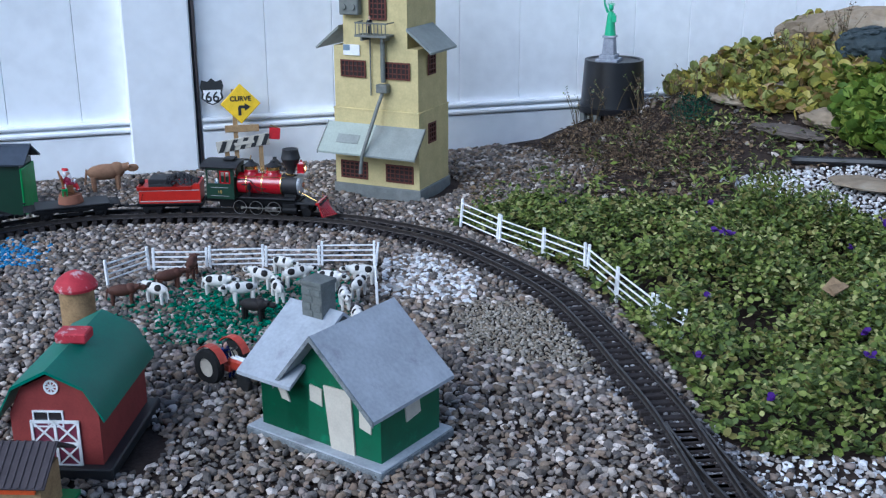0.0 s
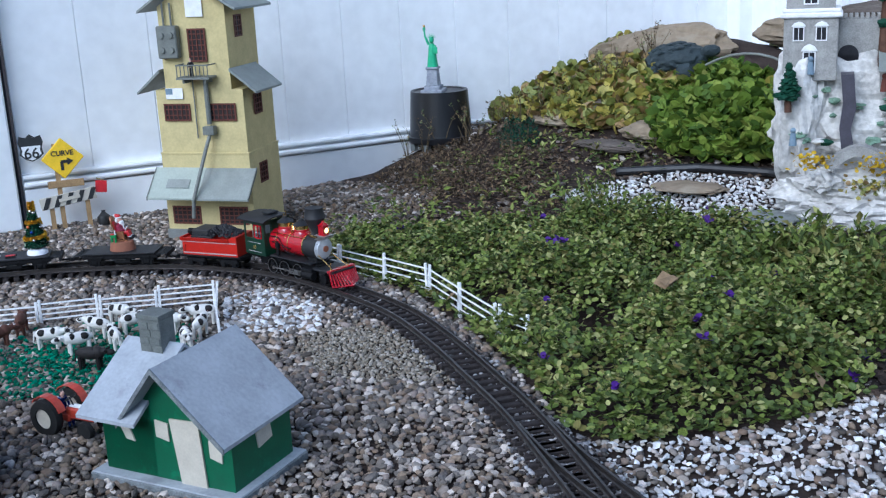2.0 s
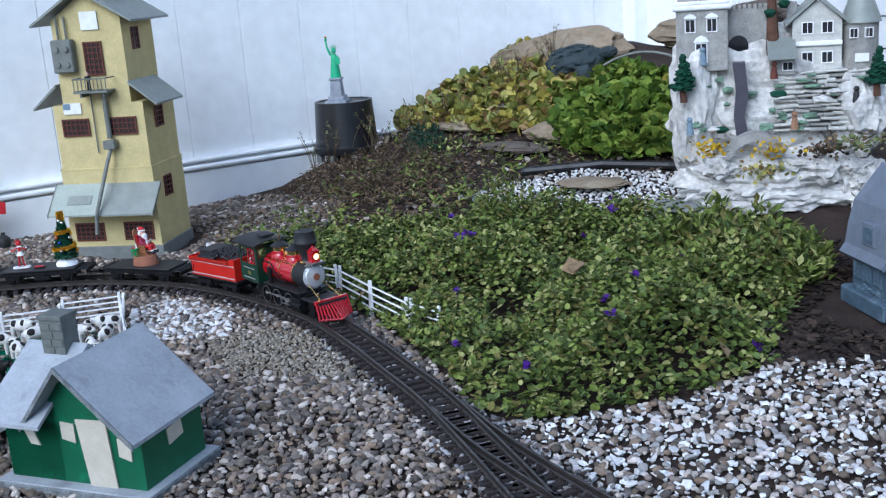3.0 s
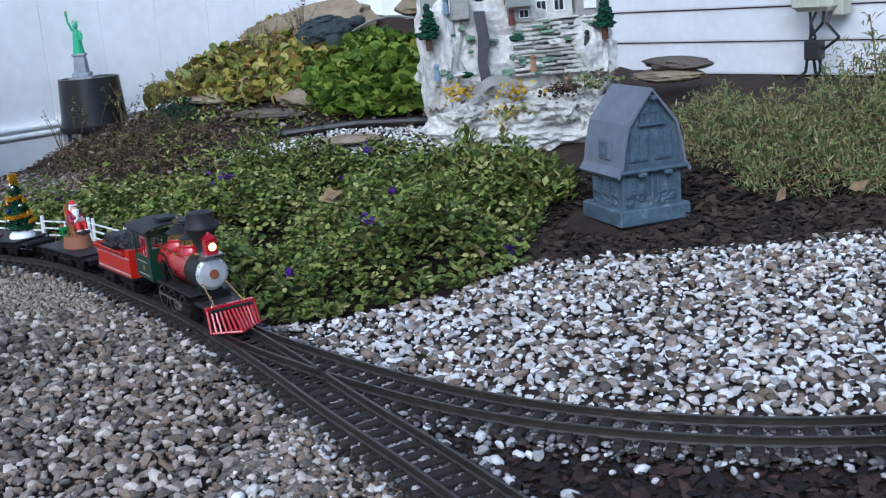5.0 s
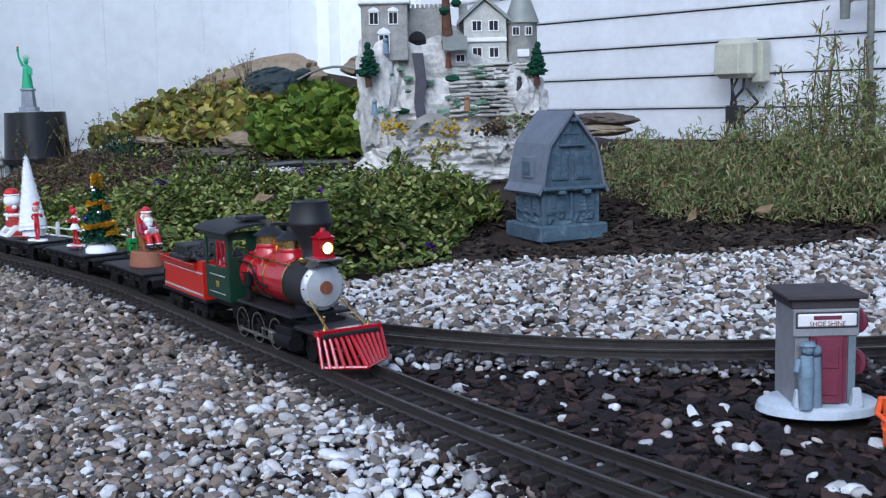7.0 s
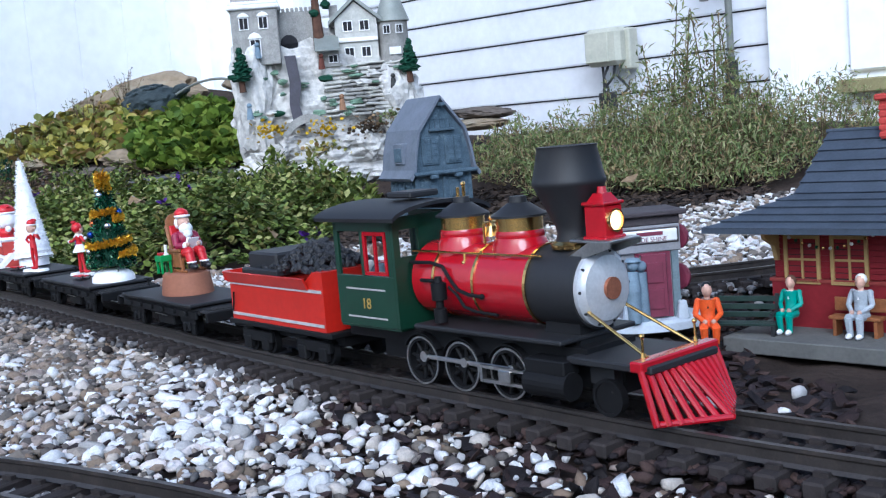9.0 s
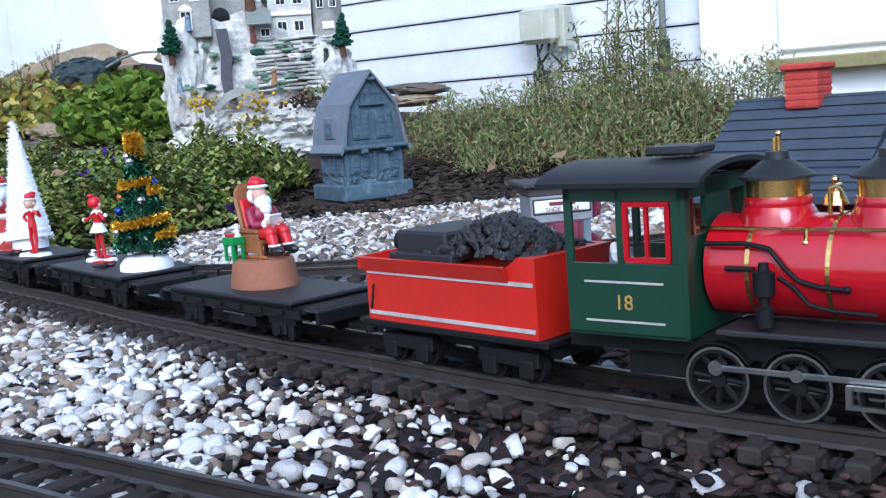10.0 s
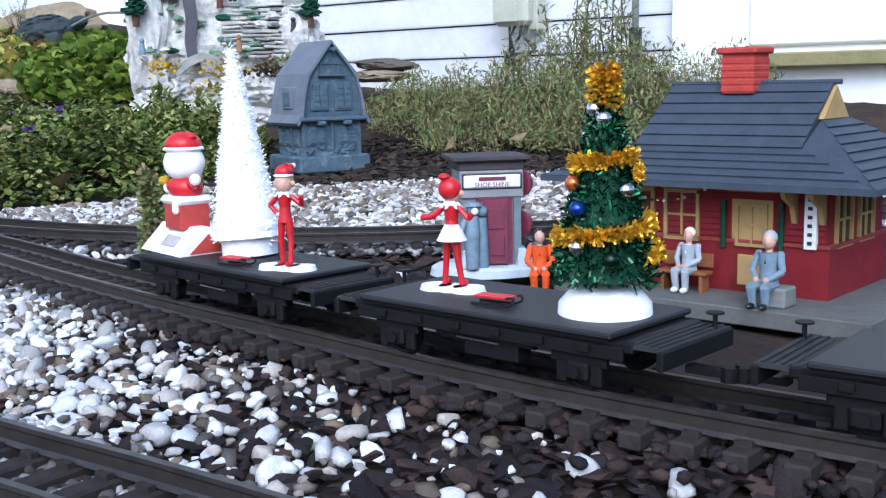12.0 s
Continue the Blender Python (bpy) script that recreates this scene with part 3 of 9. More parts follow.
    ok = (y < 1.16 - 0.72 * (x + 0.33)) & (y > 0.52 - 0.5 * (x - 0.1) - 0.25) & (d > 0.040) & (x > -0.62) & (RNG.uniform(0, 1, len(x)) < 0.08 + 0.62 * pale)
    pick = ok & (RNG.uniform(0, 1, len(x)) < 0.20 + 0.46 * step(-0.50, -0.22, x))
    scatter("small_marble_chips", M_WHITE_STONE, x[pick], y[pick], RNG.uniform(0.0025, 0.0052, pick.sum()), 1, "small white chips among the larger ones", flat=0.85, rough=0.25, lift=0.9, smooth=False)
    pick = ok & ~pick
    scatter("small_pebbles", M_GREY_STONE, x[pick], y[pick], RNG.uniform(0.0025, 0.0055, pick.sum()), 1, "small brown and grey pebbles among the chips", flat=0.8, rough=0.22, lift=0.8, smooth=False)
    # dark rock between the main line and the spur
    x, y = spread((-0.6, 0.75, 0.6, 1.45), 0.0112)
    ok = inside(x, y, BROWN_ZONE) & keep_clear(x, y) & (near_track(x, y) > 0.038)
    x, y = x[ok], y[ok]
    wh = RNG.uniform(0, 1, len(x)) < 0.045 + 0.30 * step(-0.25, -0.45, x)
    scatter("lava_rock", M_BROWN_STONE, x[~wh], y[~wh], 0.0055 + 0.0095 * RNG.uniform(0, 1, (~wh).sum()) ** 1.8, 1, "dark brown broken rock between main line and spur", flat=0.42, rough=0.30, smooth=False, lift=0.4)
    scatter("stray_marble", M_WHITE_STONE, x[wh], y[wh], RNG.uniform(0.005, 0.0105, wh.sum()), 2, "stray white chips on the dark rock", flat=0.8, rough=0.22, lift=0.6, smooth=True)
    # ballast between the sleepers
    for pts, many, mt in ((MAIN_PTS[330:640:2], 12, M_BALLAST), (MAIN_PTS[640:850:2], 30, M_BALLAST), (MAIN_PTS[850:1100:2], 24, M_BROWN_STONE), (smooth_path(SPUR, 420)[0], 20, M_BALLAST), (smooth_path(FRONT, 300)[0], 20, M_BALLAST)):
        k = RNG.integers(0, len(pts), len(pts) * many)
        x, y = (pts[k] + RNG.normal(0, 0.027, (len(k), 2))).T
        scatter("ballast", mt, x, y, RNG.uniform(0.003, 0.0068, len(x)), 0, "small grey ballast stones between the sleepers", z=ground_z(x, y) + 0.0072)
    # bark mulch
    x, y = spread((-0.8, 2.0, 0.4, 2.8), 0.0135)
    ok = inside(x, y, MULCH_ZONE) & keep_clear(x, y)
    x, y = x[ok], y[ok]
    scatter("bark_mulch", M_MULCH, x, y, RNG.uniform(0.007, 0.02, len(x)), 1, "dark bark mulch round the cast stone barn", flat=0.35, rough=0.3, smooth=False, lift=0.5, category="mulch")


# ---- track ----
def make_track(name, pts, length, label, pitch=0.0285, first=0, trim=0):
    tr = thing(name, label, "railway track", kind="structure")
    n = max(8, int(length / 0.02))
    p = np.stack([np.interp(np.linspace(0, 1, n), np.linspace(0, 1, len(pts)), pts[:, k]) for k in (0, 1)], 1)
    tang = np.gradient(p, axis=0)
    tang /= np.hypot(*tang.T)[:, None]
    nrm = np.stack([-tang[:, 1], tang[:, 0]], 1)
    prof = [(-0.0032, 0.0), (0.0032, 0.0), (0.0010, 0.0022), (0.0010, 0.0078), (0.0021, 0.0092), (0.0021, 0.0115), (-0.0021, 0.0115), (-0.0021, 0.0092), (-0.0010, 0.0078), (-0.0010, 0.0022)]
    for side in (-1, 1):
        v, f, k = [], [], len(prof)
        for a in range(n):
            for u, h in prof:
                q = p[a] + nrm[a] * (side * GAUGE / 2 + u)
                v.append((q[0], q[1], RAIL_Z - 0.0115 + h))
        for a in range(n - 1):
            for j in range(k):
                i = (j + 1) % k
                f.append((a * k + j, a * k + i, (a + 1) * k + i, (a + 1) * k + j))
        me = bpy.data.meshes.new("rail")
        me.from_pydata(v, [], f)
        me.materials.append(M_RAIL)
        new("rail", me).parent = tr
    b = Bm().box((0, 0, 0), (0.0135, 0.090, 0.010), bevel=0.0014)
    for side in (-1, 1):
        b.box((0, side * (GAUGE / 2 - 0.006), 0.006), (0.009, 0.004, 0.004)).box((0, side * (GAUGE / 2 + 0.006), 0.006), (0.009, 0.004, 0.004))
    shared = part("sleeper", b, M_TIE, tr)
    count = int(length / pitch)
    for a in range(count):
        k = (a + 0.5) / count * (len(pts) - 1)
        i = min(int(k), len(pts) - 2)
        q, d = pts[i] + (pts[i + 1] - pts[i]) * (k - i), pts[i + 1] - pts[i]
        ob = shared if a == 0 else new("sleeper", shared.data)
        ob.parent = tr
        ob.matrix_basis = pose(q[0], q[1], 0.0095, 0, 0, math.degrees(math.atan2(d[1], d[0])) + random.uniform(-1.2, 1.2))
    return tr


# ---- the white vinyl fence behind, and the house wall ----
def make_fence():
    fdir = 65.7
    base = pose(-2.92, 2.374, 0, 0, 0, fdir)
    for k, (a, b) in enumerate([(-4.2, -0.42), (-0.40, 2.35)]):
        fe = thing("wall_west" if k else "wall_west_panel", "white vinyl privacy fence with narrow grooves and a bottom rail", "fence", base @ pose(0, 0.03 if k == 0 else 0.0, 0), kind="structure")
        n = 0
        x = a
        while x < b - 0.02:
            w = min(0.215, b - x)
            part("panel", Bm().box((x + w / 2, 0.03, 0.95), (w - 0.0012, 0.03, 1.9), bevel=0.0016), M_VINYL, fe)
            x += w
        part("bottom_rail", Bm().box(((a + b) / 2, 0.012, 0.055), (b - a, 0.05, 0.13), bevel=0.004), M_VINYL, fe)
        part("rail_moulding", Bm().box(((a + b) / 2, 0.006, 0.135), (b - a, 0.06, 0.016), bevel=0.005), M_VINYL, fe)
        part("rail_moulding", Bm().box(((a + b) / 2, 0.010, 0.158), (b - a, 0.05, 0.012), bevel=0.004), M_VINYL, fe)
    po = thing("fence_post", "square white vinyl fence post", "post", base, kind="structure")
    part("post", Bm().box((-0.52, 0.02, 0.95), (0.20, 0.10, 1.9), bevel=0.005), M_VINYL, po)
    # a near-black strip stands in for the shade beside the post
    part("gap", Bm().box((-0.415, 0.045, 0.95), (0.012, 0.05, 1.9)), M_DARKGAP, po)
    # the corner run towards the house
    c = base @ Vector((2.36, 0.0, 0))
    back = thing("wall_north", "white vinyl fence running back to the house", "fence", pose(c.x, c.y, 0, 0, 0, -26.5), kind="structure")
    for k in range(5):
        part("panel", Bm().box((0.1 + k * 0.2, 0.05, 0.95), (0.1988, 0.03, 1.9), bevel=0.0016), M_VINYL, back)
    part("corner_post", Bm().box((0.0, 0.03, 0.97), (0.12, 0.12, 1.94), bevel=0.005), M_VINYL, back)


def make_house_wall():
    base = pose(0.122, 3.494, 0, 0, 0, 153.2)
    wall = thing("wall_house", "white lap siding house wall above the planted bed", "house wall", base, kind="structure")
    a, b = -0.24, 1.73
    # near-black backing: its colour gives the shade line at every board's lap
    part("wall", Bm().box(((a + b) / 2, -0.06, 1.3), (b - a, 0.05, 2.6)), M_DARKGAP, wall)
    for k in range(25):
        z = 0.170 + k * 0.1015
        bd = Bm()
        n = bd.prism([(0.0, 0.0), (0.012, 0.0), (0.0135, 0.006), (0.004, 0.097), (0.0, 0.097)], a, b)
        part("siding_board", bd, M_SIDING, wall, m=pose(0, -0.03, z, 0, 0, 90) @ pose(0, 0, 0) @ Matrix.Scale(-1, 4, (0, 1, 0)))
    part("corner_trim", Bm().box((b + 0.03, -0.02, 1.3), (0.06, 0.07, 2.6), bevel=0.004), M_VINYL, wall)
    part("corner_trim", Bm().box((a - 0.035, -0.02, 1.3), (0.07, 0.07, 2.6), bevel=0.004), M_VINYL, wall)
    part("door_wall", Bm().box((a - 0.8, -0.045, 1.3), (1.46, 0.05, 2.6), bevel=0.004), M_VINYL, wall)
    part("door_sill", Bm().box((a - 0.83, 0.0, 0.232), (1.26, 0.08, 0.038), bevel=0.004), M_SILLWOOD, wall, "olive wooden door sill")
    part("door_panel", Bm().box((a - 0.80, -0.012, 0.60), (1.16, 0.02, 0.66), bevel=0.006), M_VINYL, wall)
    part("door_panel", Bm().box((a - 0.80, -0.004, 0.46), (0.98, 0.02, 0.015), bevel=0.003), M_VINYL, wall)
    part("foundation", Bm().box(((a + b) / 2 - 0.7, -0.07, 0.05), (b - a + 1.4, 0.05, 0.24)), M_CONCRETE, wall)


M_MOSS = mat("cast_moss", (0.19, 0.29, 0.21), 0.85, dark=0.6, scale=60, bump=0.5)
M_SLATEPURPLE = mat("painted_water", (0.060, 0.055, 0.075), 0.5, dark=0.6, scale=50, bump=0.4)
M_PALESUIT = mat("pale_suit", (0.38, 0.42, 0.47), 0.65, dark=0.75, scale=90, bump=0.1)
M_BENCHGREEN = mat("bench_green", (0.015, 0.035, 0.028), 0.5, dark=0.7, scale=80, bump=0.1)
M_SILLWOOD = mat("olive_wood", (0.27, 0.24, 0.12), 0.6, dark=0.8, scale=20, bump=0.1)
make_fence()
make_house_wall()

# ---- buildings ----
def window(parent, x, y, z, w, h, cols, rows, frame_mat, m=None, depth=0.003, name="window", pane=None):
    """A window that faces -y: a frame, its glazing bars and a pane."""
    b = Bm()
    t = min(w, h) * 0.09
    loops = []
    for k in (0, t):
        for d in (0.0, -depth):
            loops.append([b.bm.verts.new((sx * (w / 2 - k), d, sz * (h / 2 - k))) for sx, sz in ((-1, -1), (1, -1), (1, 1), (-1, 1))])
    for p, q in ((0, 1), (1, 3), (3, 2), (2, 0)):
        for i in range(4):
            j = (i + 1) % 4
            b.bm.faces.new((loops[p][i], loops[p][j], loops[q][j], loops[q][i]))
    win = part(name, b, frame_mat, parent, m=(m or Matrix()) @ Matrix.Translation((x, y, z)))
    for k in range(1, cols):
        part("glazing_bar", Bm().box((-w / 2 + w * k / cols, -depth * 0.4, 0), (t * 0.6, depth * 0.7, h - 2 * t)), frame_mat, win)
    for k in range(1, rows):
        part("glazing_bar", Bm().box((0, -depth * 0.38, -h / 2 + h * k / rows), (w - 2 * t, depth * 0.66, t * 0.6)), frame_mat, win)
    part("pane", Bm().box((0, -depth * 0.08, 0), (w - t, depth * 0.1, h - t)), pane or M_GLASS, win)
    return win


def make_tower():
    # front corner, width along the front and depth behind it
    W, D = 0.27, 0.20
    at = pose(-2.569, 2.150, -0.006, 0, 0, 24.0)
    t = thing("feed_mill", "tall cream toy feed mill with grey metal roofs", "toy building", at)
    part("base", Bm().box((W / 2, D / 2, 0.012), (W + 0.01, D + 0.01, 0.05), bevel=0.002), M_CONCRETE, t, "grey concrete base")
    part("lower_wall", Bm().box((W / 2, D / 2, 0.145), (W, D, 0.222)), M_CREAM, t)
    part("middle_wall", Bm().box((W / 2, D / 2, 0.345), (W - 0.006, D - 0.006, 0.178)), M_CREAM, t)
    part("upper_wall", Bm().prism([(0.035, 0.434), (W - 0.035, 0.434), (W - 0.035, 0.660), (W / 2, 0.728), (0.035, 0.660)], 0.003, D - 0.01), M_CREAM, t)
    part("belt", Bm().box((W / 2, D / 2, 0.256), (W + 0.003, D + 0.003, 0.004)), M_CREAM, t)
    flip = Matrix.Rotation(radians(90), 4, "Z") @ Matrix.Scale(-1, 4, (0, 1, 0))
    # lower lean-to roof on the front, in two sheets
    for k, (a, b) in enumerate(((-0.02, W * 0.50), (W * 0.50, W + 0.02))):
        part("awning", Bm().prism([(0.0, 0.216 - 0.001 * k), (-0.072, 0.143 - 0.001 * k), (-0.072, 0.138 - 0.001 * k), (0.0, 0.208 - 0.001 * k)], a, b, flip), (M_PALEROOF, M_GREYMETAL)[k], t, "sloping sheet metal awning")
    part("awning_patch", Bm().prism([(-0.030, 0.1886), (-0.050, 0.1684), (-0.050, 0.1670), (-0.030, 0.1872)], 0.03, 0.10, flip), M_GREYMETAL, t)
    for k in (-0.019, W + 0.019):
        part("awning_edge", Bm().prism([(0.0, 0.2175), (-0.073, 0.1445), (-0.073, 0.136), (0.0, 0.206)], k - 0.0015, k + 0.0015, flip), M_PIPE, t)
    # side roofs half way up and the gable roof
    for s, x in ((-1, 0.030), (1, W - 0.030)):
        part("side_roof", Bm().prism([(x, 0.492), (x + s * 0.075, 0.430), (x + s * 0.075, 0.424), (x, 0.484)], -0.015, D * 0.80), M_GREYMETAL, t, "grey side roof")
        part("gable_roof", Bm().prism([(W / 2, 0.742), (W / 2 + s * 0.145, 0.652), (W / 2 + s * 0.145, 0.646), (W / 2, 0.734)], -0.03, D + 0.01), M_GREYMETAL, t, "grey gable roof")
    part("roof_vent", Bm().box((W / 2 + 0.05, 0.08, 0.725), (0.03, 0.04, 0.03), bevel=0.002), M_GREYMETAL, t)
    for x, z, w, h, c, r in [(0.062, 0.079, 0.088, 0.052, 6, 4), (W - 0.062, 0.079, 0.088, 0.052, 6, 4), (0.066, 0.372, 0.080, 0.048, 6, 3), (W - 0.066, 0.372, 0.080, 0.048, 6, 3), (W / 2 + 0.012, 0.555, 0.054, 0.090, 4, 6)]:
        window(t, x, 0.0, z, w, h, c, r, M_BROWNWIN)
    side = Matrix.Translation((W, 0, 0)) @ Matrix.Rotation(radians(90), 4, "Z")
    for y, z in ((0.085, 0.190), (0.085, 0.385)):
        window(t, y, 0.0, z, 0.05, 0.058, 3, 4, M_BROWNWIN, side)
    window(t, 0.075, 0.035, 0.60, 0.045, 0.06, 3, 4, M_BROWNWIN, side)
    part("notice", Bm().box((W / 2 + 0.012, -0.001, 0.655), (0.05, 0.003, 0.048)), M_WHITE, t, "faded white notice")
    fl = part("flag", Bm().box((0.062, -0.001, 0.424), (0.052, 0.002, 0.030)), M_WHITE, t, "small faded flag")
    part("canton", Bm().box((0.047, -0.0025, 0.430), (0.021, 0.001, 0.016)), M_BLUECLOTH, fl)
    # balcony with its rail
    bal = part("balcony", Bm().box((W / 2 + 0.012, -0.024, 0.470), (0.098, 0.048, 0.006)).box((W / 2 - 0.02, -0.02, 0.462), (0.006, 0.04, 0.012)).box((W / 2 + 0.044, -0.02, 0.462), (0.006, 0.04, 0.012)), M_PIPE, t, "grey balcony")
    for k in range(9):
        part("baluster", Bm().cyl((W / 2 - 0.034 + k * 0.0115, -0.046, 0.472), (W / 2 - 0.034 + k * 0.0115, -0.046, 0.504), 0.0014, seg=6), M_PIPE, bal)
    part("handrail", Bm().tube([(W / 2 - 0.036, 0, 0.505), (W / 2 - 0.036, -0.046, 0.505), (W / 2 + 0.060, -0.046, 0.505), (W / 2 + 0.060, 0, 0.505)], 0.002, 6), M_PIPE, bal)
    box = part("electric_box", Bm().box((0.068, -0.012, 0.566), (0.060, 0.024, 0.088), bevel=0.003), M_PIPE, t, "grey switch box")
    for x in (0.054, 0.082):
        for z in (0.545, 0.585):
            part("dial", Bm().cyl((x, -0.023, z), (x, -0.029, z), 0.008, seg=12), M_PIPE, box)
    for x in (0.055, 0.078):
        part("conduit", Bm().cyl((x, -0.006, 0.606), (x, -0.006, 0.67), 0.003, seg=8), M_PIPE, t)
    part("grain_chute", Bm().tube([(W / 2 + 0.03, -0.010, 0.468), (W / 2 + 0.03, -0.010, 0.34)], 0.007, 10).box((W / 2 + 0.03, -0.012, 0.323), (0.034, 0.024, 0.024), bevel=0.002).tube([(W / 2 + 0.03, -0.012, 0.315), (W / 2 + 0.022, -0.035, 0.27), (W / 2 - 0.006, -0.078, 0.142), (W / 2 - 0.010, -0.082, 0.09)], 0.0052, 10), M_PIPE, t, "grey chute pipe")
    part("down_pipe", Bm().cyl((W / 2 - 0.012, -0.004, 0.468), (W / 2 - 0.012, -0.004, 0.30), 0.002, seg=8), M_PIPE, t)
    doll(-1, at @ pose(W / 2 + 0.002, -0.03, 0.473), 0.8, [M_BOOT, M_SKIN, M_WHITE, M_BOOT], "tiny black and white doll on the balcony")


def doll(seat, m, size, mats, label):
    """A plain little figure that faces -y: standing, or sitting when seat is a height. The last material is its hair or cap."""
    b = Bm()
    k = size
    if seat > 0:
        blob(b, 0, ("c", (0, 0, seat), (0, 0, seat + 0.011 * k), 0.0068 * k, 0.0058 * k, 12), ("c", (0, 0, seat + 0.010 * k), (0, 0.001 * k, seat + 0.022 * k), 0.0058 * k, 0.0078 * k, 12))
        for s in (-1, 1):
            blob(b, 0, ("c", (s * 0.0035 * k, 0, seat + 0.001), (s * 0.005 * k, -0.016 * k, seat + 0.001), 0.0042 * k, 0.0036 * k, 8), ("c", (s * 0.005 * k, -0.016 * k, seat + 0.001), (s * 0.0042 * k, -0.014 * k, 0.002), 0.0034 * k, 0.0026 * k, 8), ("b", (s * 0.0075 * k, 0.001 * k, seat + 0.0205 * k), 0.003 * k, 8))
            blob(b, 2, ("b", (s * 0.0044 * k, -0.017 * k, 0.003), (0.0026 * k, 0.0055 * k, 0.0026), 8))
        top = seat + 0.022 * k
    else:
        blob(b, 0, ("c", (-0.004 * k, 0, 0.001), (-0.003 * k, 0, 0.03 * k), 0.0036 * k, None, 8), ("c", (0.004 * k, 0, 0.001), (0.003 * k, 0, 0.03 * k), 0.0036 * k, None, 8), ("c", (0, 0, 0.028 * k), (0, 0, 0.05 * k), 0.006 * k, 0.0078 * k, 12))
        top = 0.05 * k
    for s in (-1, 1):
        blob(b, 0, ("c", (s * 0.0078 * k, 0, top - 0.002 * k), (s * 0.0105 * k, -0.002 * k, top - 0.012 * k), 0.0027 * k, 0.0023 * k, 8), ("c", (s * 0.0105 * k, -0.002 * k, top - 0.012 * k), (s * 0.004 * k, -0.011 * k, top - 0.0165 * k), 0.0023 * k, 0.0019 * k, 8))
        blob(b, 1, ("b", (s * 0.0034 * k, -0.012 * k, top - 0.0168 * k), 0.0022 * k, 8))
    blob(b, 2, ("c", (0, -0.0035 * k, top - 0.007 * k), (0, -0.003 * k, top + 0.0005 * k), 0.0028 * k, 0.0036 * k, 8))
    blob(b, 1, ("c", (0, 0, top - 0.001 * k), (0, 0, top + 0.004 * k), 0.0024 * k, None, 8), ("b", (0, -0.0006 * k, top + 0.0078 * k), (0.0044 * k, 0.005 * k, 0.006 * k), 10))
    blob(b, 3, ("b", (0, 0.0012 * k, top + 0.0098 * k), (0.0050 * k, 0.0052 * k, 0.0052 * k), 10))
    ob = part("doll", b, mats, smooth=True, m=m)
    return tagged(ob, label, "doll", group="small dolls of the layout")


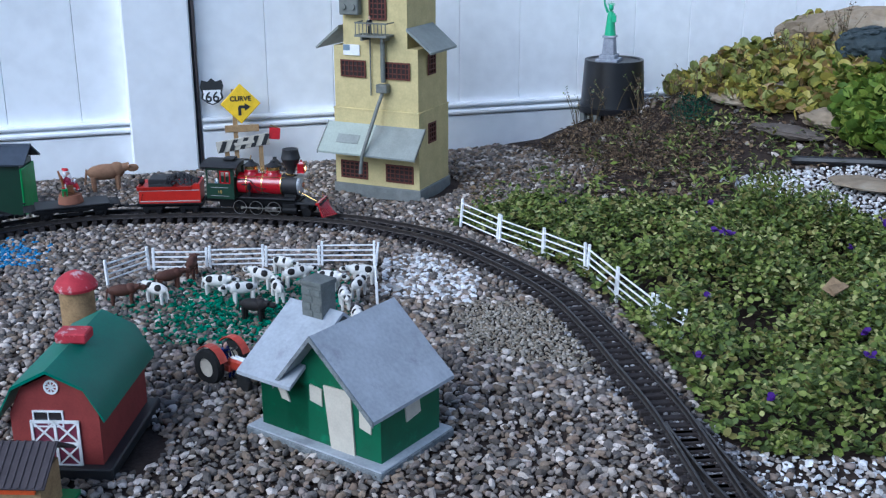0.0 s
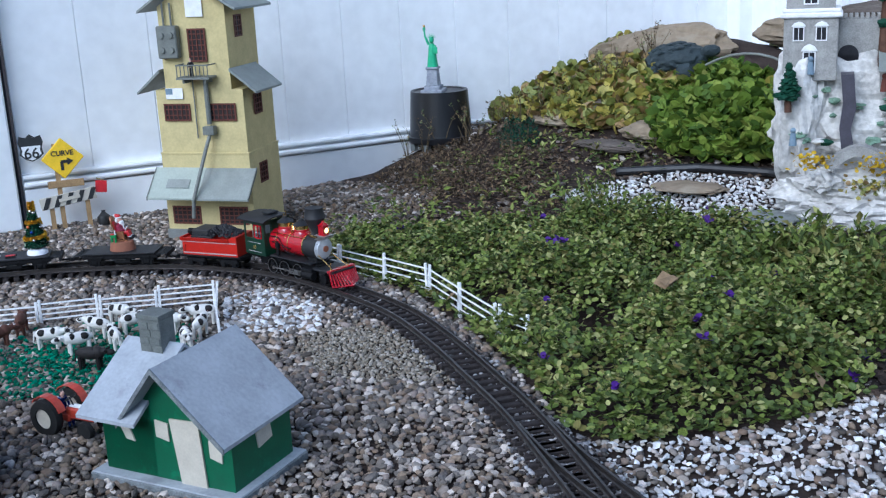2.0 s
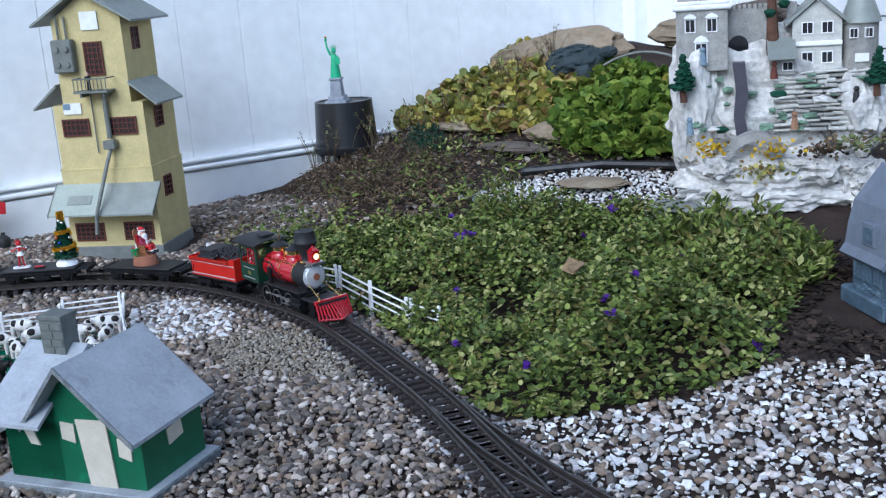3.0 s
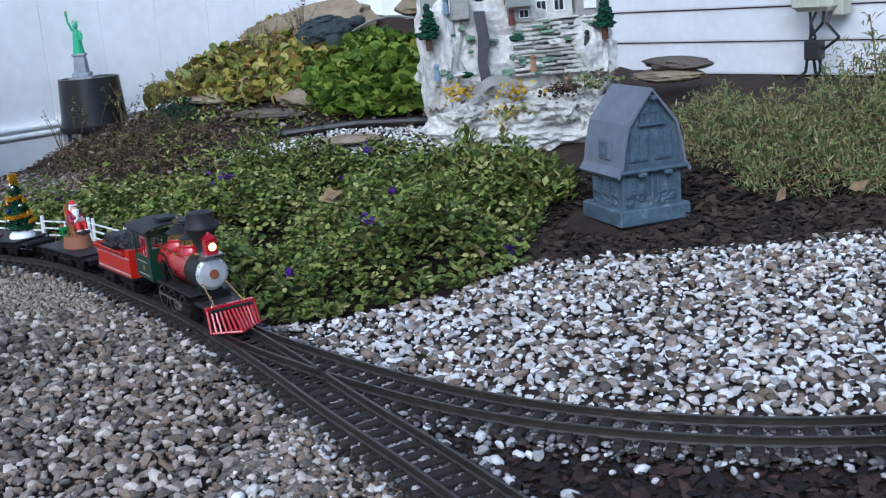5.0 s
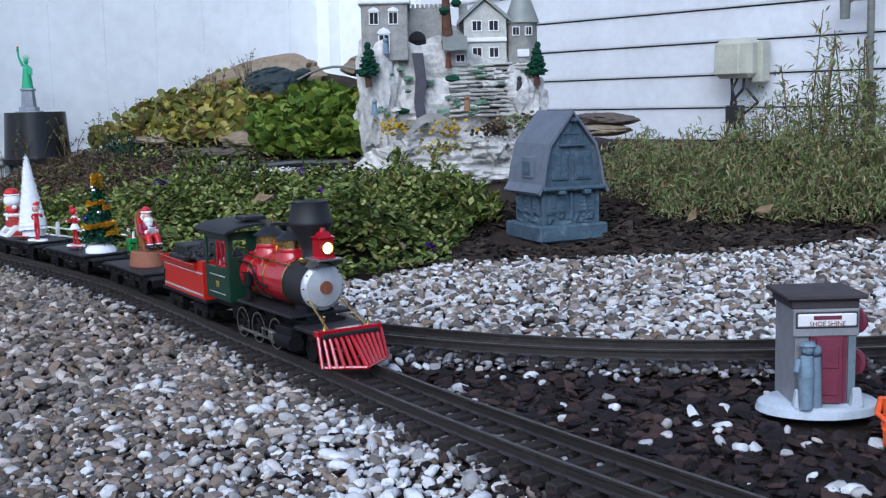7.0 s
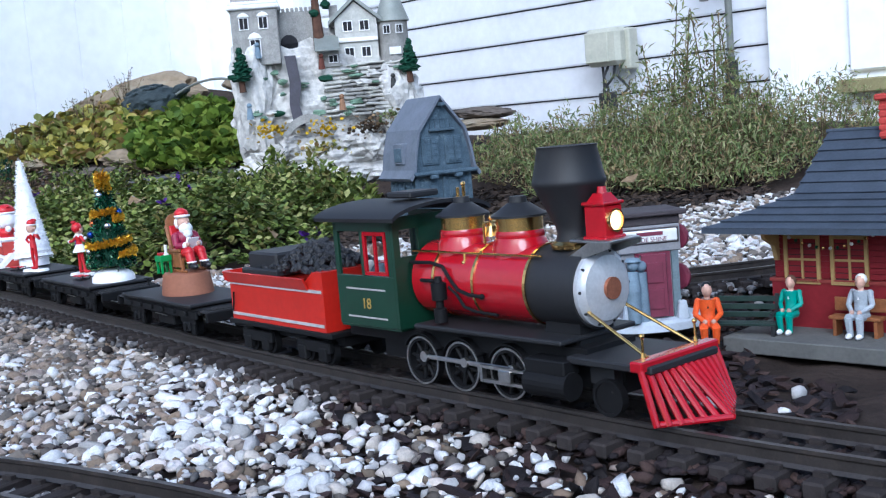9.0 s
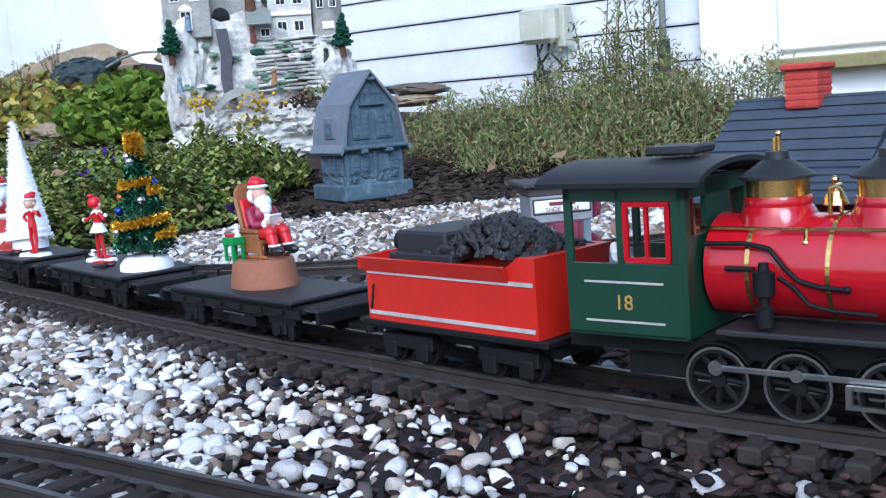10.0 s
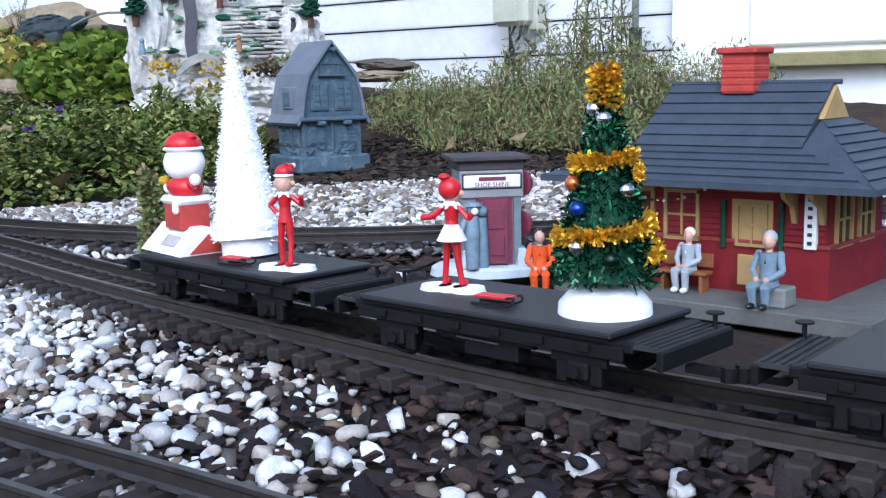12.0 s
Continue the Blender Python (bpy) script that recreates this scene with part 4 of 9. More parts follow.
def make_cottage():
    # walls: front with the door along x, ridge running back
    W, D, H = 0.245, 0.150, 0.098
    c = thing("toy_cottage", "dark green wooden toy cottage with grey board roof", "toy house", pose(-1.418, 1.152, 0, 0, 0, 13.0))
    part("platform", Bm().box((W / 2, D / 2 - 0.003, 0.003), (W + 0.036, D + 0.04, 0.016), bevel=0.002), M_EDGE, c, "grey wooden platform with worn edges")
    part("platform_top", Bm().box((W / 2, D / 2 - 0.003, 0.0115), (W + 0.032, D + 0.036, 0.003), bevel=0.001), M_GREYROOF, c)
    part("wall", Bm().prism([(0, 0.011), (W, 0.011), (W, H), (0.56 * W, 0.192), (0.17 * W, H + 0.010), (0.0, H)], 0.0, D), M_COTTAGE, c)
    wing = part("wing_wall", Bm().prism([(0, 0.011), (D, 0.011), (D, 0.105), (D / 2, 0.160), (0, 0.105)], -0.001, 0.10, Matrix.Rotation(radians(90), 4, "Z") @ Matrix.Scale(-1, 4, (0, 1, 0))), M_COTTAGE, c)
    th = 0.006
    ap = (0.56 * W, 0.207)
    # boards of the front gable, one on each side of the ridge
    for e, nm in (((W + 0.012, 0.099), "roof_board"), ((0.235 * W, 0.110), "roof_board")):
        part(nm, Bm().prism([ap, e, (e[0], e[1] - th), (ap[0], ap[1] - th)], -0.032, D + 0.025), M_GREYROOF, c, "weathered grey roof board")
        part("board_edge", Bm().prism([(ap[0], ap[1] + 0.0003), (e[0] * 1.0, e[1] + 0.0003), (e[0], e[1] - th - 0.003), (ap[0], ap[1] - th - 0.003)], -0.034, -0.0315), M_EDGE, c)
    # side wing: its roof slopes to the front
    part("wing_board", Bm().prism([(D * 0.62, 0.198), (-0.038, 0.115), (-0.038, 0.109), (D * 0.62, 0.192)], -0.016, 0.40 * W, Matrix.Rotation(radians(90), 4, "Z") @ Matrix.Scale(-1, 4, (0, 1, 0))), M_GREYROOF, c, "weathered grey wing roof board")
    part("wing_board", Bm().prism([(D * 0.62, 0.198), (D + 0.04, 0.120), (D + 0.04, 0.114), (D * 0.62, 0.192)], -0.016, 0.40 * W, Matrix.Rotation(radians(90), 4, "Z") @ Matrix.Scale(-1, 4, (0, 1, 0))), M_GREYROOF, c, "weathered grey wing roof board")
    ch = part("chimney", Bm().box((0.20 * W, D * 0.60, 0.205), (0.042, 0.036, 0.075), bevel=0.001).box((0.20 * W, D * 0.60, 0.242), (0.046, 0.040, 0.008), bevel=0.001), M_BRICKGREY, c, "grey brick chimney")
    for r in range(5):
        for k in range(2):
            part("brick", Bm().box((0.20 * W - 0.0105 + k * 0.021 + (r % 2) * 0.004, D * 0.60 - 0.0185, 0.178 + r * 0.0125), (0.018, 0.002, 0.0105), bevel=0.0005), M_BRICKGREY, ch)
    part("door", Bm().prism([(0.605 * W, 0.012), (0.80 * W, 0.012), (0.775 * W, 0.118), (0.555 * W, 0.116)], -0.004, -0.001), M_CARD, c, "cream card door hanging askew")
    for a in ([(0.435 * W, 0.083), (0.535 * W, 0.078), (0.535 * W, 0.107), (0.435 * W, 0.110)], [(0.84 * W, 0.064), (0.93 * W, 0.058), (0.93 * W, 0.088), (0.84 * W, 0.092)], [(0.10 * W, 0.118), (0.19 * W, 0.110), (0.26 * W, 0.068), (0.19 * W, 0.070)]):
        part("window_card", Bm().prism(a, -0.003, -0.0005), M_CARD, c, "cream card window")
    part("window_card", Bm().box((W + 0.001, D * 0.52, 0.074), (0.003, 0.036, 0.026), pose(0, 0, 0, 8, 0, 0)), M_CARD, c, "cream card window")


def make_barn():
    W, D = 0.115, 0.22
    b0 = thing("toy_barn", "red toy barn with a teal gambrel roof", "toy barn", pose(-1.540, 0.793, 0, 0, 0, 46.0))
    out = [(0, 0.012), (W, 0.012), (W, 0.085), (W * 0.86, 0.117), (W * 0.5, 0.137), (W * 0.14, 0.117), (0, 0.085)]
    part("base", Bm().box((W / 2, D / 2, 0.008), (W + 0.03, D + 0.03, 0.016), bevel=0.002), M_SATIN, b0, "black base board")
    part("wall", Bm().prism(out, 0, D), M_BARNRED, b0)
    ro = [(-0.012, 0.080), (W * 0.10, 0.121), (W * 0.5, 0.143), (W * 0.90, 0.121), (W + 0.012, 0.080)]
    part("roof", Bm().prism(ro + [(x, z + 0.004) for x, z in ro[::-1]], -0.018, D + 0.015), M_BARNROOF, b0, "smooth teal green roof", smooth=True)
    part("vent", Bm().box((W / 2, D * 0.48, 0.152), (0.042, 0.036, 0.014), bevel=0.002), M_SHINGLE_RED, b0, "worn red roof vent")
    d = part("barn_door", Bm().box((W / 2, -0.001, 0.045), (0.064, 0.002, 0.060)), M_MAROON, b0)
    for x in (W / 2 - 0.030, W / 2, W / 2 + 0.030):
        part("door_frame", Bm().box((x, -0.003, 0.045), (0.0035, 0.003, 0.062)), M_WHITE, d)
    for z in (0.0155, 0.045, 0.0745):
        part("door_frame", Bm().box((W / 2, -0.003, z), (0.062, 0.003, 0.0035)), M_WHITE, d)
    for cx in (W / 2 - 0.015, W / 2 + 0.015):
        for cz in (0.030, 0.060):
            for a in (-44, 44):
                part("door_brace", Bm().box((cx, -0.0025, cz), (0.038, 0.002, 0.0024), pose(0, 0, 0, 0, a, 0)), M_WHITE, d)
    window(b0, W / 2, 0, 0.095, 0.040, 0.022, 2, 1, M_WHITE)
    part("hay_wheel", Bm().lathe([(0.007, -0.0015), (0.0095, -0.0015), (0.0095, 0.0015), (0.007, 0.0015), (0.007, -0.0015)], 20, Matrix.Translation((W / 2, -0.001, 0.120)) @ Matrix.Rotation(radians(90), 4, "X")).box((W / 2, -0.001, 0.120), (0.016, 0.002, 0.0016)).box((W / 2, -0.001, 0.120), (0.0016, 0.002, 0.016)).box((W / 2, -0.001, 0.120), (0.016, 0.002, 0.0016), pose(0, 0, 0, 0, 45, 0)).box((W / 2, -0.001, 0.120), (0.016, 0.002, 0.0016), pose(0, 0, 0, 0, -45, 0)), M_WHITE, b0, "round white gable ornament")
    for k in range(3):
        window(b0, 0.05 + k * 0.06, 0, 0.055, 0.02, 0.03, 2, 2, M_WHITE, Matrix.Translation((W, 0, 0)) @ Matrix.Rotation(radians(90), 4, "Z"))
    for ob in b0.children_recursive:
        ob.data.transform(Matrix.Diagonal((1.16, 1.0, 1.22, 1)))
    si = thing("toy_silo", "small tan silo with a red shingled cap", "toy silo", pose(-1.80, 1.02, 0))
    part("drum", Bm().lathe([(0.0, 0), (0.030, 0), (0.030, 0.182), (0.0, 0.182)], 24), M_SIGNWOOD, si, "tan drum", smooth=True)
    part("cap", Bm().lathe([(0.037, 0.176), (0.038, 0.181), (0.030, 0.194), (0.018, 0.203), (0.006, 0.208), (0.0, 0.209)], 24), M_SHINGLE_RED, si, "red shingled cap", smooth=True)
    # the dark roofed toy at the very edge of the view
    sh = thing("toy_shed", "small tan toy shed with a dark ribbed roof", "toy house", pose(-1.432, 0.752, 0, 0, 0, 46.0))
    part("wall", Bm().box((0, 0, 0.035), (0.10, 0.07, 0.07)), M_SIGNWOOD, sh)
    for s in (-1, 1):
        slope = part("roof_slope", Bm().box((0, s * 0.030, 0.092), (0.135, 0.074, 0.003), pose(0, 0, 0, -s * 32, 0, 0)), M_SHOPDARK, sh)
        for k in range(13):
            part("roof_rib", Bm().box((-0.063 + k * 0.0105, s * 0.031, 0.0938), (0.0035, 0.072, 0.0024), pose(0, 0, 0, -s * 32, 0, 0)), M_SHOPDARK, slope)
    part("trim_board", Bm().box((0.0, -0.040, 0.060), (0.09, 0.006, 0.012)), M_ORANGE, sh, "orange trim board")
    part("base", Bm().box((0, 0, 0.004), (0.14, 0.11, 0.008), bevel=0.001), M_GREENTOY, sh, "green base board")
    # shed with a black roof beyond the track
    gs = thing("toy_signal_house", "dark toy house with a bright green side", "toy house", pose(-3.0, 1.33, 0, 0, 0, 50.0))
    part("wall", Bm().box((0, 0, 0.075), (0.15, 0.10, 0.15)), M_CABGREEN, gs)
    part("side", Bm().box((0.078, 0, 0.07), (0.006, 0.104, 0.13), bevel=0.002), M_GREENTOY, gs, "bright green side panel")
    for s in (-1, 1):
        part("roof", Bm().box((0, s * 0.032, 0.170), (0.19, 0.085, 0.005), pose(0, 0, 0, -s * 30, 0, 0)), M_ROOFSLATE, gs, "black gable roof")


def make_stone_barn():
    W, D = 0.150, 0.150
    b0 = thing("cast_barn", "blue grey cast stone barn ornament with gambrel roof", "garden ornament", pose(-0.433, 2.352, 0.028, 0, 0, 42.5))
    part("plinth", Bm().box((W / 2, D / 2, -0.002), (W + 0.016, D + 0.016, 0.036), bevel=0.004), M_STONEBLUE, b0)
    part("lower_wall", Bm().box((W / 2, D / 2, 0.053), (W - 0.018, D - 0.018, 0.080), bevel=0.003), M_STONEBLUE, b0)
    g = [(0.006, 0.092), (W - 0.006, 0.092), (W - 0.009, 0.135), (W - 0.021, 0.182), (W / 2, 0.246), (0.021, 0.182), (0.009, 0.135)]
    part("gable_wall", Bm().prism(g, 0.006, D - 0.006), M_STONEBLUE, b0)
    ro = [(-0.012, 0.086), (0.0, 0.103), (0.006, 0.142), (0.018, 0.188), (W / 2, 0.257), (W - 0.018, 0.188), (W - 0.006, 0.142), (W, 0.103), (W + 0.012, 0.086)]
    ri = [(x + (W / 2 - x) * 0.06, z - 0.006) for x, z in ro]
    part("roof", Bm().prism(ro + ri[::-1], -0.006, D + 0.006), M_STONEBLUE_ROOF, b0, "smooth slate blue gambrel roof")
    part("eave_ledge", Bm().box((W / 2, -0.003, 0.093), (W + 0.004, 0.018, 0.009), bevel=0.003), M_STONEBLUE, b0)

    def shut(x, y, z, w, h, m=None):
        """A shuttered opening with a raised frame and ribbed leaves."""
        fr = part("shutter_frame", Bm().box((x, y, z), (w + 0.008, 0.006, h + 0.008), bevel=0.0015), M_STONEBLUE, b0, m=m)
        for s in (-1, 1):
            part("shutter", Bm().box((x + s * w * 0.25, y - 0.003, z), (w * 0.46, 0.004, h), bevel=0.001), M_STONEBLUE, fr)
            for k in range(4):
                part("rib", Bm().box((x + s * w * 0.25, y - 0.0052, z - h * 0.36 + k * h * 0.24), (w * 0.36, 0.0018, h * 0.12), bevel=0.0005), M_STONEBLUE, fr)
    for s in (-1, 1):
        shut(W / 2 + s * 0.036, 0.009, 0.058, 0.040, 0.034)
        shut(W / 2 + s * 0.028, 0.005, 0.140, 0.034, 0.052)
        part("corbel", Bm().box((W / 2 + s * 0.03, -0.007, 0.085), (0.018, 0.012, 0.009), bevel=0.002), M_STONEBLUE, b0)
        part("corner_post", Bm().box((W / 2 + s * (W / 2 - 0.011), 0.010, 0.053), (0.010, 0.008, 0.078), bevel=0.002), M_STONEBLUE, b0)
    part("centre_post", Bm().box((W / 2, 0.007, 0.056), (0.008, 0.008, 0.060), bevel=0.002), M_STONEBLUE, b0)
    window(b0, W / 2, 0.006, 0.198, 0.050, 0.022, 4, 1, M_STONEBLUE, name="loft_window", pane=M_STONEBLUE)
    part("loft_sill", Bm().box((W / 2, 0.001, 0.184), (0.060, 0.010, 0.005), bevel=0.001), M_STONEBLUE, b0)
    part("hoist_beam", Bm().box((W / 2, -0.004, 0.238), (0.010, 0.022, 0.008), bevel=0.001), M_STONEBLUE, b0)
    side = Matrix.Translation((0.009, 0, 0)) @ Matrix.Rotation(radians(-90), 4, "Z")
    for k in (0.040, 0.080, 0.118):
        shut(-k, 0.0, 0.056, 0.020, 0.034, side)
    part("dormer", Bm().box((0.010, D * 0.42, 0.138), (0.026, 0.046, 0.046), bevel=0.002), M_STONEBLUE_ROOF, b0)
    part("dormer_face", Bm().box((-0.003, D * 0.42, 0.136), (0.003, 0.034, 0.030), bevel=0.001), M_STONEBLUE, b0)
    for k in range(46):
        u, z = random.uniform(0.014, W - 0.014), random.uniform(0.017, 0.036)
        r = (random.uniform(0.004, 0.008), 0.004, random.uniform(0.003, 0.006))
        c = (u, 0.0085, z) if k < 26 else (0.0085, u, z)
        part("stone", Bm().ball(c, r if k < 26 else (r[1], r[0], r[2]), 6), M_STONEBLUE, b0)


def rocky(c, r, seed, detail=3, amp=0.28, freq=2.2):
    """A boulder with facets and ledges."""
    b = Bm()
    vs = bmesh.ops.create_icosphere(b.bm, subdivisions=detail, radius=1)["verts"]
    for v in vs:
        n = noise.fractal(v.co * freq + Vector((seed * 7.1, seed * 3.3, seed)), 0.8, 2.2, 4)
        k = noise.cell(v.co * freq * 1.4 + Vector((seed, 0, 0)))
        d = 1 + amp * n + amp * 0.35 * (k - 0.5)
        v.co = Vector((v.co.x * r[0] * d + c[0], v.co.y * r[1] * d + c[1], v.co.z * r[2] * d + c[2]))
    return b


def make_castle():
    """A cast garden fountain: cliffs with a village on top. u runs along the front, -y faces the path."""
    f = thing("cliff_village", "pale cast rock garden ornament carrying a hilltop village", "garden ornament", pose(-0.852, 2.983, 0, 0, 0, 20.4))
    part("basin_rock", rocky((0.0, 0.0, 0.135), (0.235, 0.125, 0.095), 3, 5, 0.20, 2.6), M_ROCK, f, "craggy pale basin rock")
    part("cliff", rocky((-0.02, 0.10, 0.33), (0.235, 0.115, 0.19), 5, 5, 0.16, 2.4), M_ROCK, f, "craggy pale cliff")
    part("left_cliff", rocky((-0.19, 0.05, 0.33), (0.065, 0.09, 0.22), 8, 4, 0.2, 2.2), M_ROCK, f, "tall pale crag")
    part("right_cliff", rocky((0.20, 0.05, 0.30), (0.07, 0.09, 0.115), 9, 4, 0.2, 2.4), M_ROCK, f, "pale crag")
    # layered ledges
    for r in range(13):
        x = 0.0
        while x < 0.20:
            w = random.uniform(0.022, 0.062)
            part("ledge_stone", Bm().box((0.0 + x + w / 2, -0.006 + 0.0028 * r + random.uniform(-0.008, 0.006), 0.272 + r * 0.0112 + random.uniform(-0.002, 0.002)), (w, 0.05, random.uniform(0.005, 0.010)), pose(0, 0, 0, 0, random.uniform(-5, 5), random.uniform(-7, 7)), bevel=0.002), M_PALEWALL if random.random() < 0.7 else M_LIMESTONE, f)
            x += w * random.uniform(0.85, 1.05)
    for k in range(26):
        u, z = random.uniform(-0.20, 0.21), random.uniform(0.27, 0.43)
        part("moss_patch", rocky((u, -0.032 + 0.03 * (z - 0.27) / 0.16 + random.uniform(-0.012, 0.004), z), (random.uniform(0.008, 0.022), 0.010, random.uniform(0.004, 0.009)), 70 + k, 2, 0.5, 3), M_MOSS, f)
    for k in range(16):
        u = random.uniform(-0.22, 0.23)
        part("crag", rocky((u, -0.075 + random.uniform(-0.03, 0.02), random.uniform(0.10, 0.22)), (random.uniform(0.022, 0.05), 0.034, random.uniform(0.018, 0.04)), 120 + k, 3, 0.45, 2.0), M_ROCK, f)
    part("bridge", Bm().prism([(x, 0.238 + 0.042 * math.sin(math.pi * (x + 0.125) / 0.155)) for x in np.linspace(-0.125, 0.03, 15)] + [(x, 0.222 + 0.036 * math.sin(math.pi * (x + 0.110) / 0.125)) for x in np.linspace(0.015, -0.110, 13)], -0.115, -0.07), M_LIMESTONE, f, "small arched stone bridge")
    part("stream_channel", Bm().prism([(-0.088, 0.25), (-0.058, 0.25), (-0.070, 0.31), (-0.060, 0.36), (-0.068, 0.44), (-0.098, 0.44), (-0.090, 0.37), (-0.096, 0.31)], -0.045, 0.03), M_SLATEPURPLE, f, "dark water channel")
    # square tower on the crag
    tw = part("keep", Bm().box((-0.170, 0.03, 0.50), (0.125, 0.10, 0.155), bevel=0.002), M_LIMESTONE, f, "grey stone keep")
    part("cornice", Bm().box((-0.170, 0.03, 0.578), (0.142, 0.118, 0.012), bevel=0.003).box((-0.170, 0.03, 0.589), (0.134, 0.110, 0.010), bevel=0.003), M_WHITE, tw)
    part("keep_top", Bm().box((-0.172, 0.03, 0.650), (0.112, 0.090, 0.115), bevel=0.002), M_LIMESTONE, tw)
    part("keep_cornice", Bm().box((-0.172, 0.03, 0.707), (0.130, 0.106, 0.010), bevel=0.003), M_WHITE, tw)
    part("keep_roof", Bm().lathe([(0.086, 0.711), (0.0, 0.80)], 4, pose(-0.172, 0.03, 0, 0, 0, 45)), M_GREYMETAL, tw, "grey pyramid roof")
    for x, z, w, h, y in [(-0.198, 0.535, 0.026, 0.034, -0.02), (-0.146, 0.535, 0.026, 0.034, -0.02), (-0.172, 0.468, 0.030, 0.050, -0.02), (-0.172, 0.622, 0.034, 0.038, -0.015), (-0.200, 0.672, 0.022, 0.032, -0.015), (-0.146, 0.672, 0.022, 0.032, -0.015)]:
        window(tw, x, y, z, w, h, 2, 1, M_WHITE, pane=M_DARKGAP)
        part("window_hood", Bm().prism([(x - w * 0.65, z + h * 0.52), (x + w * 0.65, z + h * 0.52), (x + w * 0.4, z + h * 0.75), (x, z + h * 0.86), (x - w * 0.4, z + h * 0.75)], y - 0.006, y), M_WHITE, tw)
    # gate wall
    gw = part("gate_wall", Bm().box((-0.055, 0.06, 0.505), (0.12, 0.04, 0.12), bevel=0.003), M_LIMESTONE, f, "rough stone gate wall")
    part("gate_arch", Bm().cyl((-0.083, 0.042, 0.478), (-0.083, 0.030, 0.478), 0.024, seg=20).box((-0.083, 0.036, 0.460), (0.048, 0.012, 0.036)), M_DARKGAP, gw, "dark arched gateway")
    for k in range(9):
        part("merlon", Bm().box((-0.105 + k * 0.0125, 0.06, 0.569), (0.008, 0.042, 0.012), bevel=0.001), M_LIMESTONE, gw)
    # gabled house
    hs = part("gabled_house", Bm().prism([(0.045, 0.41), (0.160, 0.41), (0.160, 0.530), (0.102, 0.578), (0.045, 0.530)], 0.02, 0.11), M_PALEWALL, f, "pale gabled house")
    for s in (-1, 1):
        part("gable_board", Bm().prism([(0.102, 0.594), (0.102 + s * 0.074, 0.528), (0.102 + s * 0.074, 0.518), (0.102, 0.582)], 0.008, 0.12), M_GREYMETAL, hs, "grey roof slope")
    part("string_course", Bm().box((0.102, 0.017, 0.474), (0.118, 0.008, 0.012), bevel=0.002), M_WHITE, hs)
    for x in (0.080, 0.126):
        for z in (0.440, 0.512):
            window(hs, x, 0.02, z, 0.028, 0.030, 2, 1, M_WHITE, pane=M_DARKGAP)
    lt = part("lean_to", Bm().box((0.020, 0.02, 0.425), (0.06, 0.06, 0.040)), M_LIMESTONE, f)
    part("lean_roof", Bm().prism([(-0.05, 0.445), (-0.05, 0.449), (0.03, 0.492), (0.03, 0.488)], -0.015, 0.052, Matrix.Rotation(radians(90), 4, "Z") @ Matrix.Scale(-1, 4, (0, 1, 0))), M_GREYMETAL, lt, "ribbed lean-to roof")
    window(lt, 0.033, -0.01, 0.425, 0.026, 0.022, 2, 1, M_WHITE, pane=M_DARKGAP)
    # round turret
    tu = part("turret", Bm().lathe([(0.0, 0.40), (0.042, 0.40), (0.042, 0.515), (0.047, 0.522), (0.0, 0.522)], 24, pose(0.205, 0.05, 0)), M_LIMESTONE, f, "round grey turret", smooth=True)
    part("turret_cone", Bm().lathe([(0.049, 0.518), (0.047, 0.526), (0.012, 0.62), (0.004, 0.640), (0.0, 0.640)], 24, pose(0.205, 0.05, 0)), M_GREYMETAL, tu, "grey cone roof", smooth=True)
    for x in (0.186, 0.220):
        window(tu, x, 0.010, 0.495, 0.020, 0.024, 2, 1, M_WHITE, pane=M_DARKGAP)
    part("white_sign", Bm().box((0.205, 0.006, 0.436), (0.032, 0.004, 0.020)), M_WHITE, tu)
    part("chimney", Bm().box((0.045, 0.06, 0.545), (0.024, 0.024, 0.06), bevel=0.001), M_LIMESTONE, hs)
    # cast trees
    for nm, x, y, z, h, r in [("broad_tree", 0.0, 0.03, 0.45, 0.19, 0.030), ("cast_fir", -0.215, -0.055, 0.352, 0.115, 0.032), ("cast_fir", 0.238, -0.02, 0.345, 0.115, 0.030)]:
        tall = h > 0.15
        t = part(nm, Bm().cyl((x, y, z), (x - 0.004, y, z + h * 0.85), 0.017 if tall else 0.009, 0.009 if tall else 0.005, 8), M_BARK, f, "brown cast trunk")
        for k in range(5):
            a = k / 4
            if tall:
                part("crown", rocky((x + random.uniform(-1, 1) * r, y - 0.012, z + h * (0.55 + 0.42 * a)), (r * 0.5, r * 0.4, h * 0.06), k + 11, 2, 0.4, 3.0), M_TOYLEAF, t, "dark green cast leaves")
            else:
                part("crown", rocky((x + random.uniform(-0.003, 0.003), y, z + h * (0.34 + 0.60 * a)), (r * (1.0 - 0.72 * a), r * (0.9 - 0.6 * a), h * 0.10), k + 11, 3, 0.4, 3.5), M_TOYLEAF, t, "dark green cast needles")
    for x, z, mt in [(-0.200, 0.300, M_BLUECLOTH), (0.045, 0.305, M_BEAR), (-0.168, 0.462, M_BLUECLOTH), (0.0, 0.42, M_BROWNWIN), (0.19, 0.352, M_SIGNBLACK)]:
        part("cast_figure", Bm().cyl((x, -0.095 if z < 0.33 else -0.03, z - 0.022), (x, -0.095 if z < 0.33 else -0.03, z + 0.008), 0.010, 0.006, 10).ball((x, -0.095 if z < 0.33 else -0.03, z + 0.014), 0.007, 8), mt, f)
    for k in range(5):
        part("cast_shrub", rocky((random.uniform(-0.14, 0.16), -0.10, 0.325 + random.uniform(-0.05, 0.05)), (0.022, 0.012, 0.009), k + 30, 2, 0.4, 3), M_TOYLEAF if k % 2 else M_ROCK, f)


